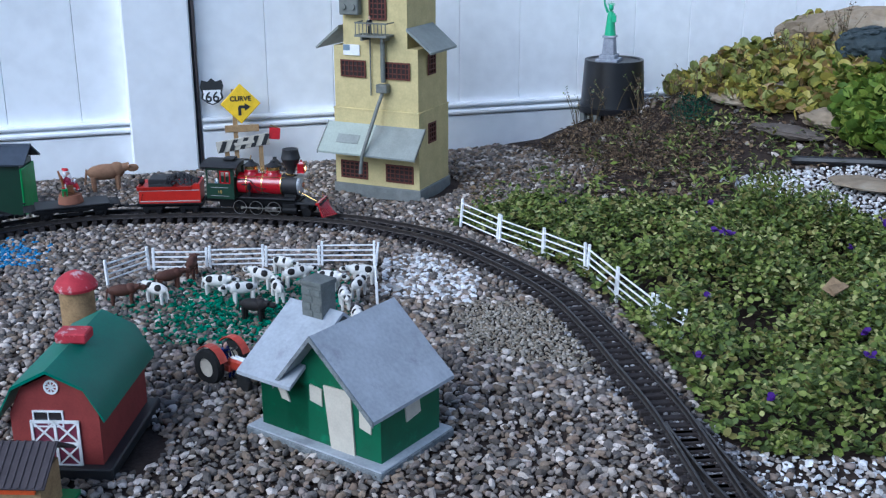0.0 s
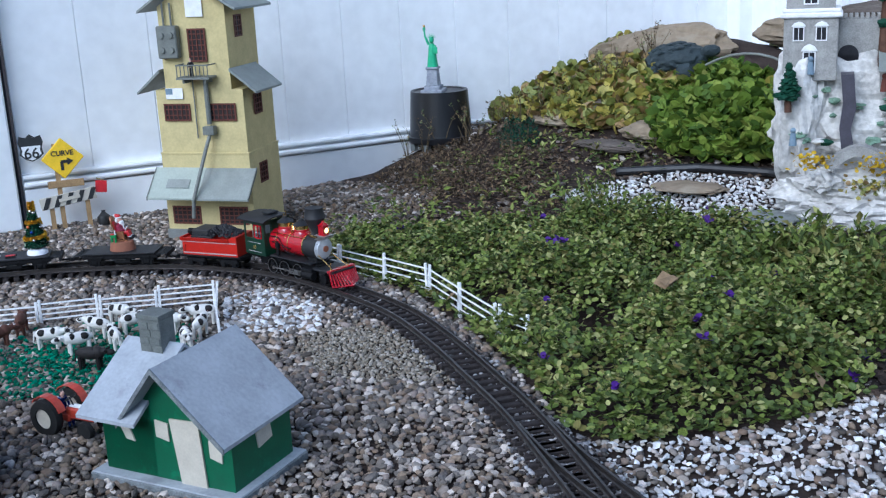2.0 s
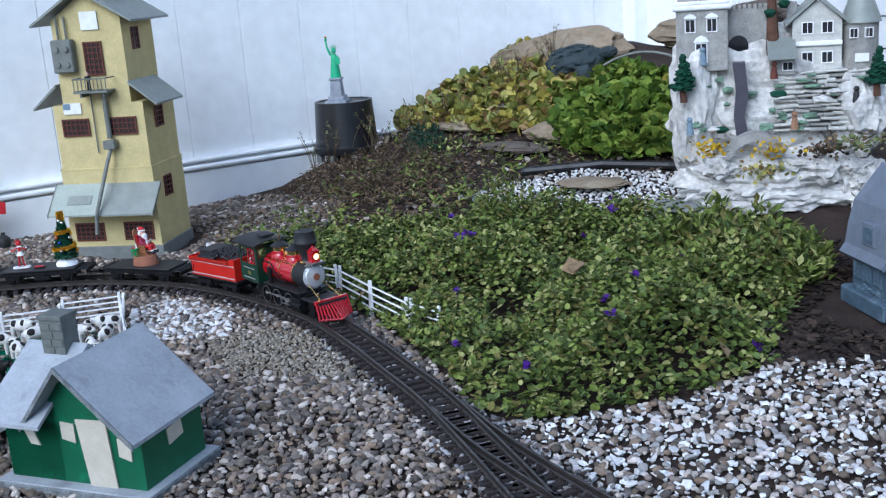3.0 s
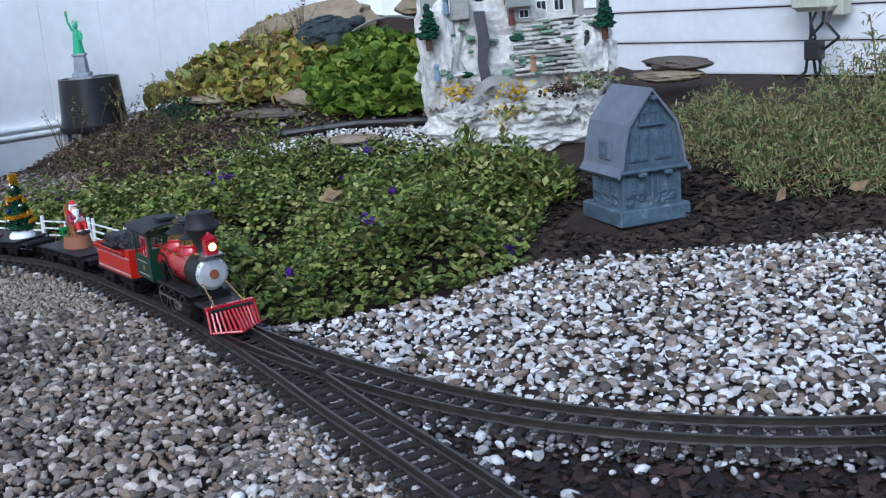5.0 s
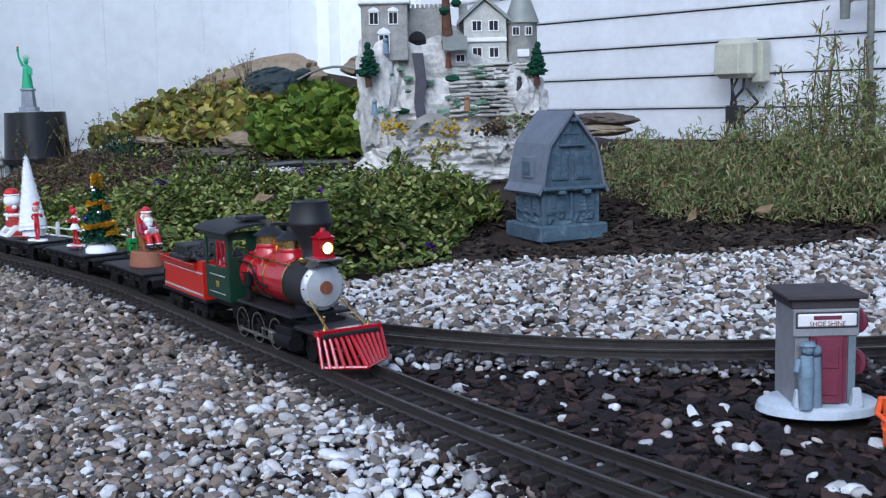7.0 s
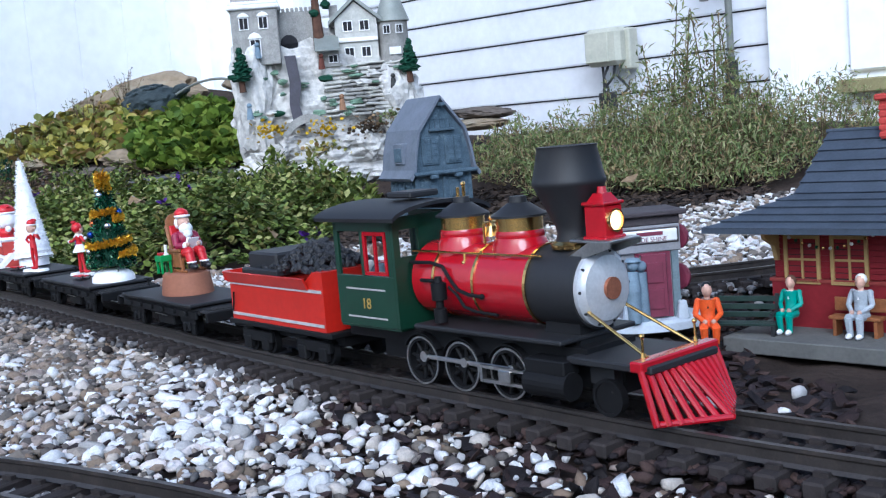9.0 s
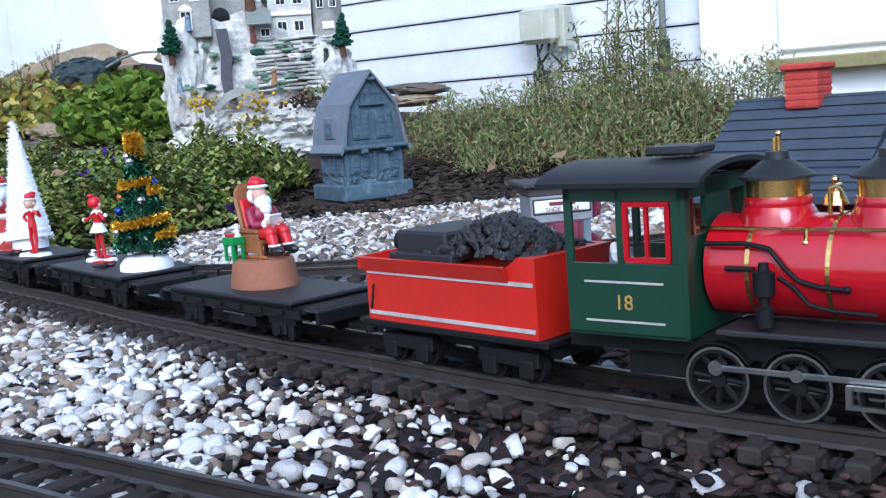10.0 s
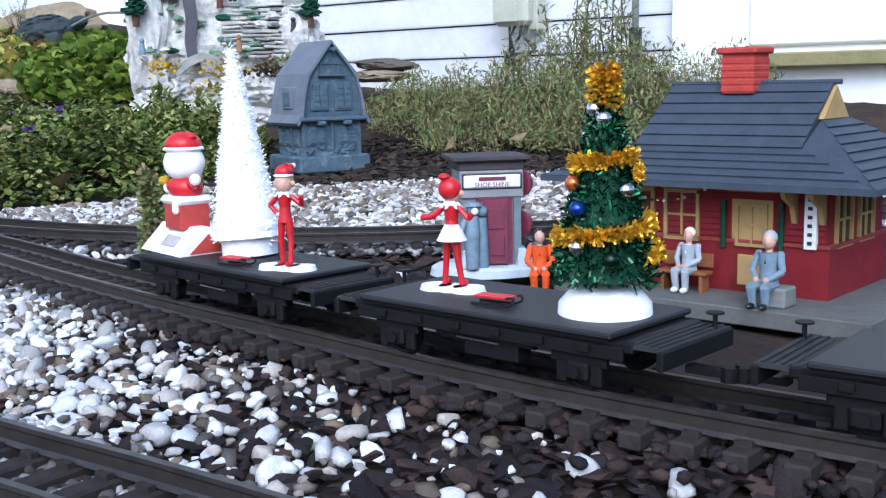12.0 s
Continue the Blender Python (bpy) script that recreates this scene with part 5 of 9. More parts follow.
def make_station():
    # front wall along x, facing -y
    s = thing("toy_station", "red toy railway station with a slate roof", "toy station", pose(0.215, 1.172, 0, 0, 0, -30.0))
    W, D, H = 0.250, 0.12, 0.110
    part("platform", Bm().box((W / 2 + 0.045, 0.028, 0.006), (W + 0.03, 0.186, 0.014), bevel=0.001), M_PLATFORM, s, "grey planked platform")
    part("wall", Bm().box((W / 2 + 0.025, D / 2, 0.061), (W - 0.05, D, 0.096)), M_STATION, s)
    part("wainscot", Bm().box((W / 2 + 0.025, D / 2, 0.034), (W - 0.045, D + 0.005, 0.042)), M_STATION, s)
    part("sill_rail", Bm().box((W / 2 + 0.025, D / 2, 0.056), (W - 0.042, D + 0.008, 0.003)), M_BARNRED, s)
    # a steep gabled top over a flared hipped skirt
    ov = 0.040
    z0, zm, z1 = 0.106, 0.133, 0.186
    x0, x1, y0, y1, ry = 0.0, W + ov + 0.01, -ov, D + ov, D / 2
    mx0, mx1, my0, my1 = 0.070, W - 0.026, 0.006, D - 0.006
    eave = [Vector((x0, y0, z0)), Vector((x1, y0, z0)), Vector((x1, y1, z0)), Vector((x0, y1, z0))]
    knee = [Vector((mx0, my0, zm)), Vector((mx1, my0, zm)), Vector((mx1, my1, zm)), Vector((mx0, my1, zm))]
    ra, rb = Vector((mx0 + 0.010, ry, z1)), Vector((mx1 + 0.004, ry, z1))
    hip = [Vector((mx1 + 0.006, ry - 0.0315, 0.155)), Vector((mx1 + 0.006, ry + 0.0315, 0.155))]
    b = Bm()
    v = [b.bm.verts.new(p) for p in eave + knee + [ra, rb] + hip]
    for q in ((0, 1, 5, 4), (1, 2, 11, 10), (1, 10, 5), (2, 6, 11), (2, 3, 7, 6), (3, 0, 4, 7), (4, 5, 9, 8), (6, 7, 8, 9), (7, 4, 8), (5, 6, 9), (3, 2, 1, 0)):
        b.bm.faces.new([v[k] for k in q])
    roof = part("roof", b, M_ROOFSLATE, s, "dark slate roof with flared eaves")
    slopes = [(eave[0], eave[1], knee[0], knee[1], 5), (eave[1], eave[2], hip[0], hip[1], 8), (eave[3], eave[0], knee[3], knee[0], 5), (eave[2], eave[3], knee[2], knee[3], 5), (knee[0], knee[1], ra, rb, 6), (knee[2], knee[3], rb, ra, 6), (knee[3], knee[0], ra, ra, 6)]
    for p, q, r0, r1, n in slopes:
        nrm = (q - p).cross(r0 - p).normalized()
        for k in range(n):
            a0, a1 = k / n, (k + 1) / n
            bb = Bm()
            d = [p.lerp(r0, a0), q.lerp(r1, a0), q.lerp(r1, a1), p.lerp(r0, a1)]
            c = [x + nrm * h for x, h in zip(d, (0.0022, 0.0022, 0.0004, 0.0004))]
            top = [bb.bm.verts.new(x) for x in c]
            low = [bb.bm.verts.new(x) for x in d]
            bb.bm.faces.new(top)
            for i in range(4):
                if (c[i] - c[(i + 1) % 4]).length > 1e-6:
                    bb.bm.faces.new((top[i], low[i], low[(i + 1) % 4], top[(i + 1) % 4]))
            part("slate_course", bb, M_ROOFSLATE, roof)
    part("gablet", Bm().prism([(-0.027, 0.156), (0.027, 0.156), (0.0, z1 - 0.003)], mx1 + 0.001, mx1 + 0.0065, Matrix.Translation((0, ry, 0)) @ Matrix.Rotation(radians(-90), 4, "Z")), M_TRIM, s, "ochre gablet")
    part("ridge_cap", Bm().cyl(ra + Vector((-0.003, 0, 0)), rb + Vector((0.006, 0, 0)), 0.0022, seg=8), M_ROOFSLATE, roof)
    part("fascia", Bm().box(((x0 + x1) / 2, y0, z0 - 0.001), (x1 - x0, 0.003, 0.005)).box((x1, (y0 + y1) / 2, z0 - 0.001), (0.003, y1 - y0, 0.005)), M_ROOFSLATE, s)
    ch = part("chimney", Bm().box((0.148, ry, 0.195), (0.030, 0.030, 0.036), bevel=0.001).box((0.148, ry, 0.214), (0.037, 0.037, 0.006), bevel=0.0015), M_BRICKRED, s, "red brick chimney")
    for k in range(5):
        part("brick_course", Bm().box((0.148, ry, 0.181 + k * 0.006), (0.0312, 0.0312, 0.0045), bevel=0.0006), M_BRICKRED, ch)
    dr = part("door", Bm().box((0.187, -0.001, 0.052), (0.036, 0.003, 0.078)), M_TRIM, s, "ochre panelled door")
    window(dr, 0.187, -0.002, 0.070, 0.028, 0.036, 2, 2, M_TRIM)
    part("door_panel", Bm().box((0.187, -0.0035, 0.032), (0.024, 0.002, 0.026), bevel=0.0008), M_TRIM, dr)
    for x in (0.162, 0.213):
        part("door_garland", Bm().tube([(x, -0.004, 0.05 + k * 0.008) for k in range(6)], 0.0026, 6), M_TOYLEAF, s)
    for x in (0.122, 0.078):
        window(s, x, -0.001, 0.075, 0.034, 0.044, 2, 2, M_TRIM)
    window(s, 0.030, 0.0, 0.076, 0.034, 0.046, 2, 2, M_TRIM, Matrix.Translation((W, 0, 0)) @ Matrix.Rotation(radians(90), 4, "Z"))
    window(s, 0.078, 0.0, 0.076, 0.034, 0.046, 2, 2, M_TRIM, Matrix.Translation((W, 0, 0)) @ Matrix.Rotation(radians(90), 4, "Z"))
    b = Bm().box((W - 0.012, -0.004, 0.080), (0.010, 0.004, 0.052))
    pl = part("patterned_post", b, M_WHITE, s, "white post board with dark spots")
    for k in range(7):
        part("spot", Bm().box((W - 0.012, -0.0068, 0.059 + k * 0.007), (0.0035, 0.001, 0.0028)), M_SIGNBLACK, pl)
    for x in (0.054, W - 0.026, W - 0.003):
        part("bracket", Bm().prism([(0, 0.104), (-0.030, 0.104), (-0.026, 0.096), (-0.010, 0.088), (-0.005, 0.074), (0, 0.074)], x - 0.002, x + 0.002, Matrix.Rotation(radians(90), 4, "Z") @ Matrix.Scale(-1, 4, (0, 1, 0))), M_TRIM, s, "ochre roof bracket")
    for k in range(9):
        part("clapboard", Bm().box((W / 2 + 0.025, -0.0012, 0.061 + k * 0.0052), (W - 0.052, 0.0012, 0.0044)), M_STATION, s)
    for x, w in ((0.122, 0.040), (0.078, 0.040), (0.187, 0.044)):
        part("window_head", Bm().box((x, -0.003, 0.0995), (w, 0.004, 0.004), bevel=0.0006), M_TRIM, s)
    for k in range(14):
        a = k / 13
        part("garland_bulb", Bm().ball((0.103 + 0.040 * (a - 0.5) * 2.1, -0.005, 0.098 - 0.012 * math.sin(math.pi * a)), 0.0016, 6), (M_BRASS, M_WHITE, M_TOYLEAF)[k % 3], s)
    base = pose(0.215, 1.172, 0, 0, 0, -30.0)
    bn = thing("garden_bench", "dark green slatted toy bench beside the station", "bench", pose(0.228, 1.108, 0.006, 0, 0, -14))
    for k in range(3):
        part("slat", Bm().box((0, -0.006 + k * 0.006, 0.017), (0.058, 0.0045, 0.002), bevel=0.0004), M_BENCHGREEN, bn)
        part("slat", Bm().box((0, 0.012 + k * 0.001, 0.023 + k * 0.007), (0.058, 0.002, 0.005), bevel=0.0004), M_BENCHGREEN, bn)
    for x in (-0.027, 0.027):
        part("bench_end", Bm().box((x, 0, 0.008), (0.003, 0.020, 0.016)).box((x, 0.0125, 0.022), (0.003, 0.003, 0.040)).box((x, -0.002, 0.026), (0.003, 0.024, 0.003)), M_SATIN, bn)
    be = thing("station_bench", "small brown toy bench on the platform", "bench", base @ pose(0.136, -0.022, 0.013))
    part("seat", Bm().box((0, 0, 0.016), (0.046, 0.014, 0.003), bevel=0.0006), M_WOOD, be)
    part("back", Bm().box((0, 0.007, 0.026), (0.046, 0.002, 0.012), bevel=0.0006), M_WOOD, be)
    for x in (-0.018, 0.018):
        part("leg", Bm().box((x, 0, 0.007), (0.003, 0.012, 0.014)), M_WOOD, be)
    cr = thing("stone_block", "grey stone block seat on the platform", "block", base @ pose(0.224, -0.042, 0.013))
    part("block", Bm().box((0, 0, 0.008), (0.030, 0.022, 0.016), bevel=0.0015), M_CONCRETE, cr)
    doll(0.0175, base @ pose(0.140, -0.022, 0.013), 1.0, [M_PALESUIT, M_SKIN, M_WHITE, M_WHITE], "seated doll in a pale blue suit on the bench")
    doll(0.0165, base @ pose(0.222, -0.045, 0.013), 1.18, [M_BLUECLOTH, M_SKIN, M_BOOT, M_PALESUIT], "seated doll in a cap and blue overalls on a stone block")
    doll(0.0165, base @ pose(0.078, -0.026, 0.013), 0.95, [M_TEAL, M_SKIN, M_WHITE, M_BARK], "seated doll in teal on the platform")
    doll(0.018, pose(0.197, 1.098, 0.006, 0, 0, 6), 1.08, [M_ORANGE, M_SKIN, M_BOOT, M_BOOT], "seated doll in bright orange beside the shop")


def make_shop():
    base = pose(0.106, 1.170, 0.006, 0, 0, 20.0)
    s = thing("shoe_shine_shop", "small grey toy shoe shine shop with a maroon door", "toy shop", base)
    W, D = 0.080, 0.06
    part("snowy_base", Bm().lathe([(0.0, 0.0), (0.060, 0.0), (0.058, 0.007), (0.053, 0.010), (0.0, 0.010)], 28, Matrix.Translation((W / 2, D * 0.35, 0)) @ Matrix.Diagonal((1.0, 0.72, 1, 1))), M_ICE, s, "pale snowy base", smooth=True)
    part("wall", Bm().box((W / 2 - 0.002, D / 2, 0.060), (W - 0.024, D, 0.102)), M_SHOPGREY, s)
    part("roof", Bm().box((W / 2 - 0.002, D / 2 - 0.002, 0.1135), (W - 0.004, D + 0.010, 0.0045), bevel=0.001).box((W / 2 - 0.002, D / 2, 0.107), (W - 0.016, D + 0.002, 0.010), bevel=0.001), M_SHOPDARK, s, "flat dark roof")
    fa = part("fascia", Bm().box((W / 2 - 0.002, -0.001, 0.089), (W - 0.018, 0.006, 0.026), bevel=0.001), M_SHOPGREY, s)
    sg = part("sign_board", Bm().box((W / 2 - 0.002, -0.005, 0.092), (0.056, 0.003, 0.013), bevel=0.0014), M_WHITE, s, "white sign with dark lettering")
    part("sign_rim", Bm().box((W / 2 - 0.002, -0.0045, 0.092), (0.0585, 0.002, 0.0155), bevel=0.0009), M_SHOPDARK, s)
    part("name_bar", Bm().box((W / 2 - 0.002, -0.0068, 0.0945), (0.026, 0.0006, 0.0036)), M_MAROON, sg)
    cu = bpy.data.curves.new("lettering", "FONT")
    cu.body, cu.size, cu.align_x, cu.extrude = "SHOE SHINE", 0.0062, "CENTER", 0.0002
    cu.materials.append(M_MAROON)
    tx = new("lettering", cu)
    tx.parent = sg
    tx.matrix_basis = pose(W / 2 - 0.002, -0.0068, 0.0868, 90, 0, 0)
    d = part("door", Bm().box((W / 2 + 0.001, -0.004, 0.043), (0.024, 0.003, 0.062), pose(0, 0, 0, 0, 0, -8), bevel=0.0006), M_MAROON, s, "maroon panelled door standing ajar")
    for z in (0.03, 0.056):
        part("door_panel", Bm().box((W / 2 + 0.001, -0.006, z), (0.016, 0.002, 0.020), pose(0, 0, 0, 0, 0, -8), bevel=0.0005), M_MAROON, d)
    part("door_frame", Bm().box((W / 2 - 0.015, -0.001, 0.044), (0.004, 0.004, 0.066)).box((W / 2 + 0.016, -0.001, 0.044), (0.004, 0.004, 0.066)).box((W / 2, -0.001, 0.076), (0.034, 0.004, 0.004)), M_MAROON, s)
    for x in (W - 0.026, W - 0.017):
        part("board", Bm().box((x, -0.001, 0.043), (0.007, 0.003, 0.066)), M_SHOPBLUE, s)
    for x in (0.012, W - 0.014):
        part("pedestal", Bm().box((x, -0.008, 0.018), (0.012, 0.010, 0.018), taper=(0.6, 0.6), bevel=0.001), M_ICE, s)
    for z, k in ((0.088, 0), (0.048, 1)):
        part("round_sign", Bm().lathe([(0.0, 0.0), (0.013, 0.0), (0.013, 0.003), (0.010, 0.0038), (0.0, 0.0038)], 20, Matrix.Translation((W - 0.009, 0.012, z)) @ Matrix.Rotation(radians(-48), 4, "Z") @ Matrix.Rotation(radians(90), 4, "X")), M_MAROON, s, "round maroon sign")
    b = Bm()
    blob(b, 0, ("c", (0.016, -0.016, 0.010), (0.016, -0.014, 0.042), 0.0062, 0.0075, 10), ("c", (0.016, -0.014, 0.040), (0.017, -0.012, 0.060), 0.0082, 0.006, 10), ("b", (0.018, -0.012, 0.066), 0.0058, 10), ("c", (0.018, -0.012, 0.070), (0.018, -0.012, 0.073), 0.0082, 0.006, 12), ("c", (0.009, -0.014, 0.056), (0.004, -0.022, 0.046), 0.0028, None, 8), ("c", (0.026, -0.008, 0.010), (0.026, -0.008, 0.058), 0.0075, 0.006, 10), ("b", (0.027, -0.008, 0.064), 0.0056, 10))
    tagged(part("shop_statuette", b, [M_BLUECLOTH], smooth=True, m=base), "pale blue grey statuette of two figures before the shop", "statuette")


# ---- other things ----
def make_pot_and_statue():
    p = thing("nursery_pot", "black plastic nursery pot standing upside down", "pot", pose(-2.395, 3.18, 0.135))
    part("wall", Bm().lathe([(0.112, 0.0), (0.114, 0.004), (0.114, 0.020), (0.108, 0.022), (0.106, 0.036), (0.098, 0.168), (0.0975, 0.173), (0.088, 0.173), (0.086, 0.168), (0.0, 0.168)], 36), M_POT, p, smooth=True)
    for k in range(5):
        a = radians(200 + k * 40)
        part("foot", Bm().box((0.1 * math.cos(a), 0.1 * math.sin(a), -0.012), (0.018, 0.018, 0.03)), M_CONCRETE, p)
    b = Bm()
    b.mi = 1
    b.box((0, 0, 0.006), (0.075, 0.075, 0.012), bevel=0.002)
    b.box((0, 0, 0.018), (0.055, 0.055, 0.014), bevel=0.002)
    b.box((0, 0, 0.052), (0.042, 0.042, 0.056), taper=(0.8, 0.8), bevel=0.002)
    b.box((0, 0, 0.083), (0.042, 0.042, 0.008), bevel=0.002)
    b.mi = 0
    b.cyl((0, 0, 0.086), (0, 0, 0.145), 0.019, 0.012, 14).cyl((0, 0, 0.145), (0, 0, 0.165), 0.013, 0.008, 12).ball((0, 0, 0.176), (0.0085, 0.009, 0.011), 12)
    b.cyl((-0.010, 0, 0.160), (-0.022, 0, 0.188), 0.005, 0.0035, 8).cyl((-0.022, 0, 0.188), (-0.024, 0, 0.212), 0.0032, 0.003, 8).cyl((-0.024, 0, 0.210), (-0.024, 0, 0.218), 0.006, 0.004, 8)
    b.cyl((0.010, 0, 0.158), (0.014, -0.008, 0.138), 0.005, None, 8).box((0.014, -0.010, 0.142), (0.014, 0.005, 0.022))
    for k in range(7):
        a = math.pi * k / 6
        b.cyl((0.006 * math.cos(a), 0, 0.184 + 0.004 * math.sin(a)), (0.015 * math.cos(a), 0, 0.186 + 0.013 * math.sin(a)), 0.0014, 0.0004, 6)
    b.mi = 2
    b.ball((-0.024, 0, 0.222), 0.0045, 8)
    tagged(part("robed_statue", b, [M_VERDIGRIS, M_PEDESTAL, M_BRASS], smooth=True, m=pose(-2.405, 3.165, 0.300, 0, 0, 25)), "green robed statue with raised torch on a grey pedestal", "statue")


def make_turtle_and_rocks():
    def stone(name, c, r, seed, mt, label, rz=0, ry=0):
        b = rocky((0, 0, 0), r, seed, 4, 0.16, 1.6)
        return tagged(part(name, b, mt, m=pose(*c, 0, ry, rz)), label, "rock", group="rocks of the planted bank")
    stone("flat_boulder", (-1.865, 3.75, 0.392), (0.31, 0.10, 0.085), 2, M_FIELDSTONE, "large flat tan boulder on the bank", -8, -6)
    stone("flat_boulder", (-1.40, 3.98, 0.44), (0.20, 0.12, 0.06), 4, M_FIELDSTONE, "flat brown boulder behind the turtle", 5, 3)
    stone("dark_boulder", (-1.22, 4.02, 0.50), (0.12, 0.10, 0.04), 6, M_DARKSTONE, "dark flat boulder on the bank top")
    stone("ledge_stone", (-1.95, 3.42, 0.235), (0.16, 0.07, 0.028), 7, M_DARKSTONE, "dark flat stone ledge among yellow leaves", -10, -8)
    stone("ledge_stone", (-2.02, 3.34, 0.205), (0.10, 0.06, 0.022), 8, M_FIELDSTONE, "tan flat stone ledge in the bank", 5)
    stone("ledge_stone", (-1.62, 3.27, 0.20), (0.11, 0.06, 0.035), 12, M_FIELDSTONE, "tan stone under the ivy", 12)
    stone("ledge_stone", (-1.72, 3.18, 0.165), (0.13, 0.05, 0.018), 13, M_DARKSTONE, "dark flat stone at the foot of the bank", -4)
    stone("stepping_stone", (-1.36, 2.985, gz(-1.36, 2.985) + 0.012), (0.105, 0.075, 0.010), 15, M_FIELDSTONE, "flat tan stepping stone on white gravel", 8)
    stone("stepping_stone", (-1.06, 2.86, gz(-1.06, 2.86) + 0.014), (0.07, 0.07, 0.010), 16, M_CONCRETE, "grey paving piece beside the ornament", 20)
    stone("slate_slab", (-0.50, 3.38, 0.246), (0.10, 0.08, 0.020), 21, M_DARKSTONE, "dark slate slab stacked by the house wall", -15, 3)
    stone("slate_slab", (-0.52, 3.36, 0.215), (0.11, 0.08, 0.020), 22, M_FIELDSTONE, "tan slate slab stacked by the house wall", -20)
    stone("garden_stone", (-2.18, 2.62, 0.02), (0.05, 0.04, 0.016), 25, M_FIELDSTONE, "brown stone at the edge of the bed")
    t = thing("turtle_ornament", "dark grey stone turtle ornament on a boulder", "garden ornament", pose(-1.71, 3.58, 0.382, 0, -6, 0))
    part("shell", rocky((0, 0, 0.0), (0.105, 0.085, 0.058), 41, 4, 0.07, 4.0), M_SHELL, t)
    for k in range(24):
        a, r = random.uniform(0, 6.28), random.uniform(0.1, 0.9)
        x, y = 0.095 * r * math.cos(a), 0.075 * r * math.sin(a)
        part("scute", rocky((x, y, 0.056 * math.sqrt(max(0.02, 1 - r * r * 0.9))), (0.020, 0.018, 0.007), 50 + k, 1, 0.1, 2), M_SHELL, t)
    part("head", rocky((0.125, -0.01, 0.022), (0.034, 0.024, 0.020), 44, 3, 0.1, 2).cyl((0.075, -0.005, 0.0), (0.12, -0.01, 0.02), 0.018, 0.016, 10), M_SHELL, t)
    for x, y in ((0.06, -0.07), (-0.06, -0.07), (0.06, 0.07), (-0.06, 0.07)):
        part("leg", rocky((x, y, -0.035), (0.032, 0.025, 0.030), 46, 2, 0.12, 2), M_SHELL, t)


def make_signs():
    s = thing("sign_stack", "stack of miniature road signs on a wooden stand", "road sign", pose(-2.955, 2.075, 0, 0, 0, 60.0) @ pose(0, 0, 0, -8, 0, 0))
    part("post", Bm().box((-0.02, 0.004, 0.13), (0.014, 0.008, 0.26)), M_SIGNWOOD, s)
    part("shield", Bm().prism([(-0.085 + x * 0.036, 0.255 + z * 0.036) for x, z in [(-1.0, 0.45), (-0.85, 1.0), (-0.35, 0.85), (0, 1.15), (0.35, 0.85), (0.85, 1.0), (1.0, 0.45), (0.85, -0.1), (0.95, -0.55), (0.5, -0.95), (0, -1.15), (-0.5, -0.95), (-0.95, -0.55), (-0.85, -0.1)]], -0.002, 0.003), M_SIGNBLACK, s, "black and white route shield")
    part("shield_face", Bm().prism([(-0.085 + x * 0.031, 0.252 + z * 0.033) for x, z in [(-0.9, 0.25), (0.9, 0.25), (0.8, -0.1), (0.9, -0.5), (0.5, -0.85), (0, -1.05), (-0.5, -0.85), (-0.9, -0.5), (-0.8, -0.1)]], -0.0035, -0.002), M_WHITE, s)
    part("diamond", Bm().box((0.0, -0.004, 0.215), (0.088, 0.004, 0.088), pose(0, 0, 0, 0, 45, 0), bevel=0.002), M_YELLOW, s, "yellow diamond curve sign")
    part("arrow", Bm().box((-0.004, -0.007, 0.192), (0.009, 0.002, 0.026)).box((0.004, -0.007, 0.205), (0.020, 0.002, 0.009)).prism([(0.012, 0.193), (0.012, 0.217), (0.030, 0.205)], -0.008, -0.006), M_SIGNBLACK, s)
    for body, size, x, y, z in (("66", 0.044, -0.085, -0.0042, 0.224), ("CURVE", 0.021, 0.0, -0.0072, 0.2235)):
        cu = bpy.data.curves.new("lettering", "FONT")
        cu.body, cu.size, cu.align_x, cu.extrude, cu.offset = body, size, "CENTER", 0.0005, 0.0006
        cu.materials.append(M_SIGNBLACK)
        tx = new("lettering", cu)
        tx.parent = s
        tx.matrix_basis = pose(x, y, z, 90, 0, 0)
    part("plank", Bm().box((0.0, -0.002, 0.138), (0.105, 0.006, 0.022), bevel=0.001), M_SIGNWOOD, s, "bare wooden plank")
    bar = part("barrier", Bm().box((0.0, -0.004, 0.092), (0.165, 0.006, 0.036), pose(0, 0, 0, 0, -8, 0), bevel=0.001), M_CARD, s, "cream barrier board with black stripes")
    for k in range(5):
        x = -0.064 + k * 0.033
        part("stripe", Bm().prism([(x - 0.012, 0.074 + x * 0.14), (x + 0.002, 0.074 + x * 0.14), (x + 0.016, 0.109 + x * 0.14), (x + 0.002, 0.109 + x * 0.14)], -0.009, -0.0072), M_SIGNBLACK, bar)
    part("worn_lettering", Bm().box((0.004, -0.0095, 0.093), (0.062, 0.001, 0.010), pose(0, 0, 0, 0, -8, 0)), M_CARD, bar)
    for x in (-0.05, 0.055):
        part("barrier_leg", Bm().box((x, 0.004, 0.04), (0.014, 0.008, 0.085)), M_SIGNWOOD, s)
    part("red_flag", Bm().box((0.100, -0.002, 0.118), (0.034, 0.003, 0.036), pose(0, 0, 0, 0, 6, 0), bevel=0.001), M_FELT_RED, s, "small red warning flag")
    part("flag_pole", Bm().cyl((0.088, 0, 0.145), (0.110, 0, 0.135), 0.002, seg=6), M_SIGNWOOD, s)
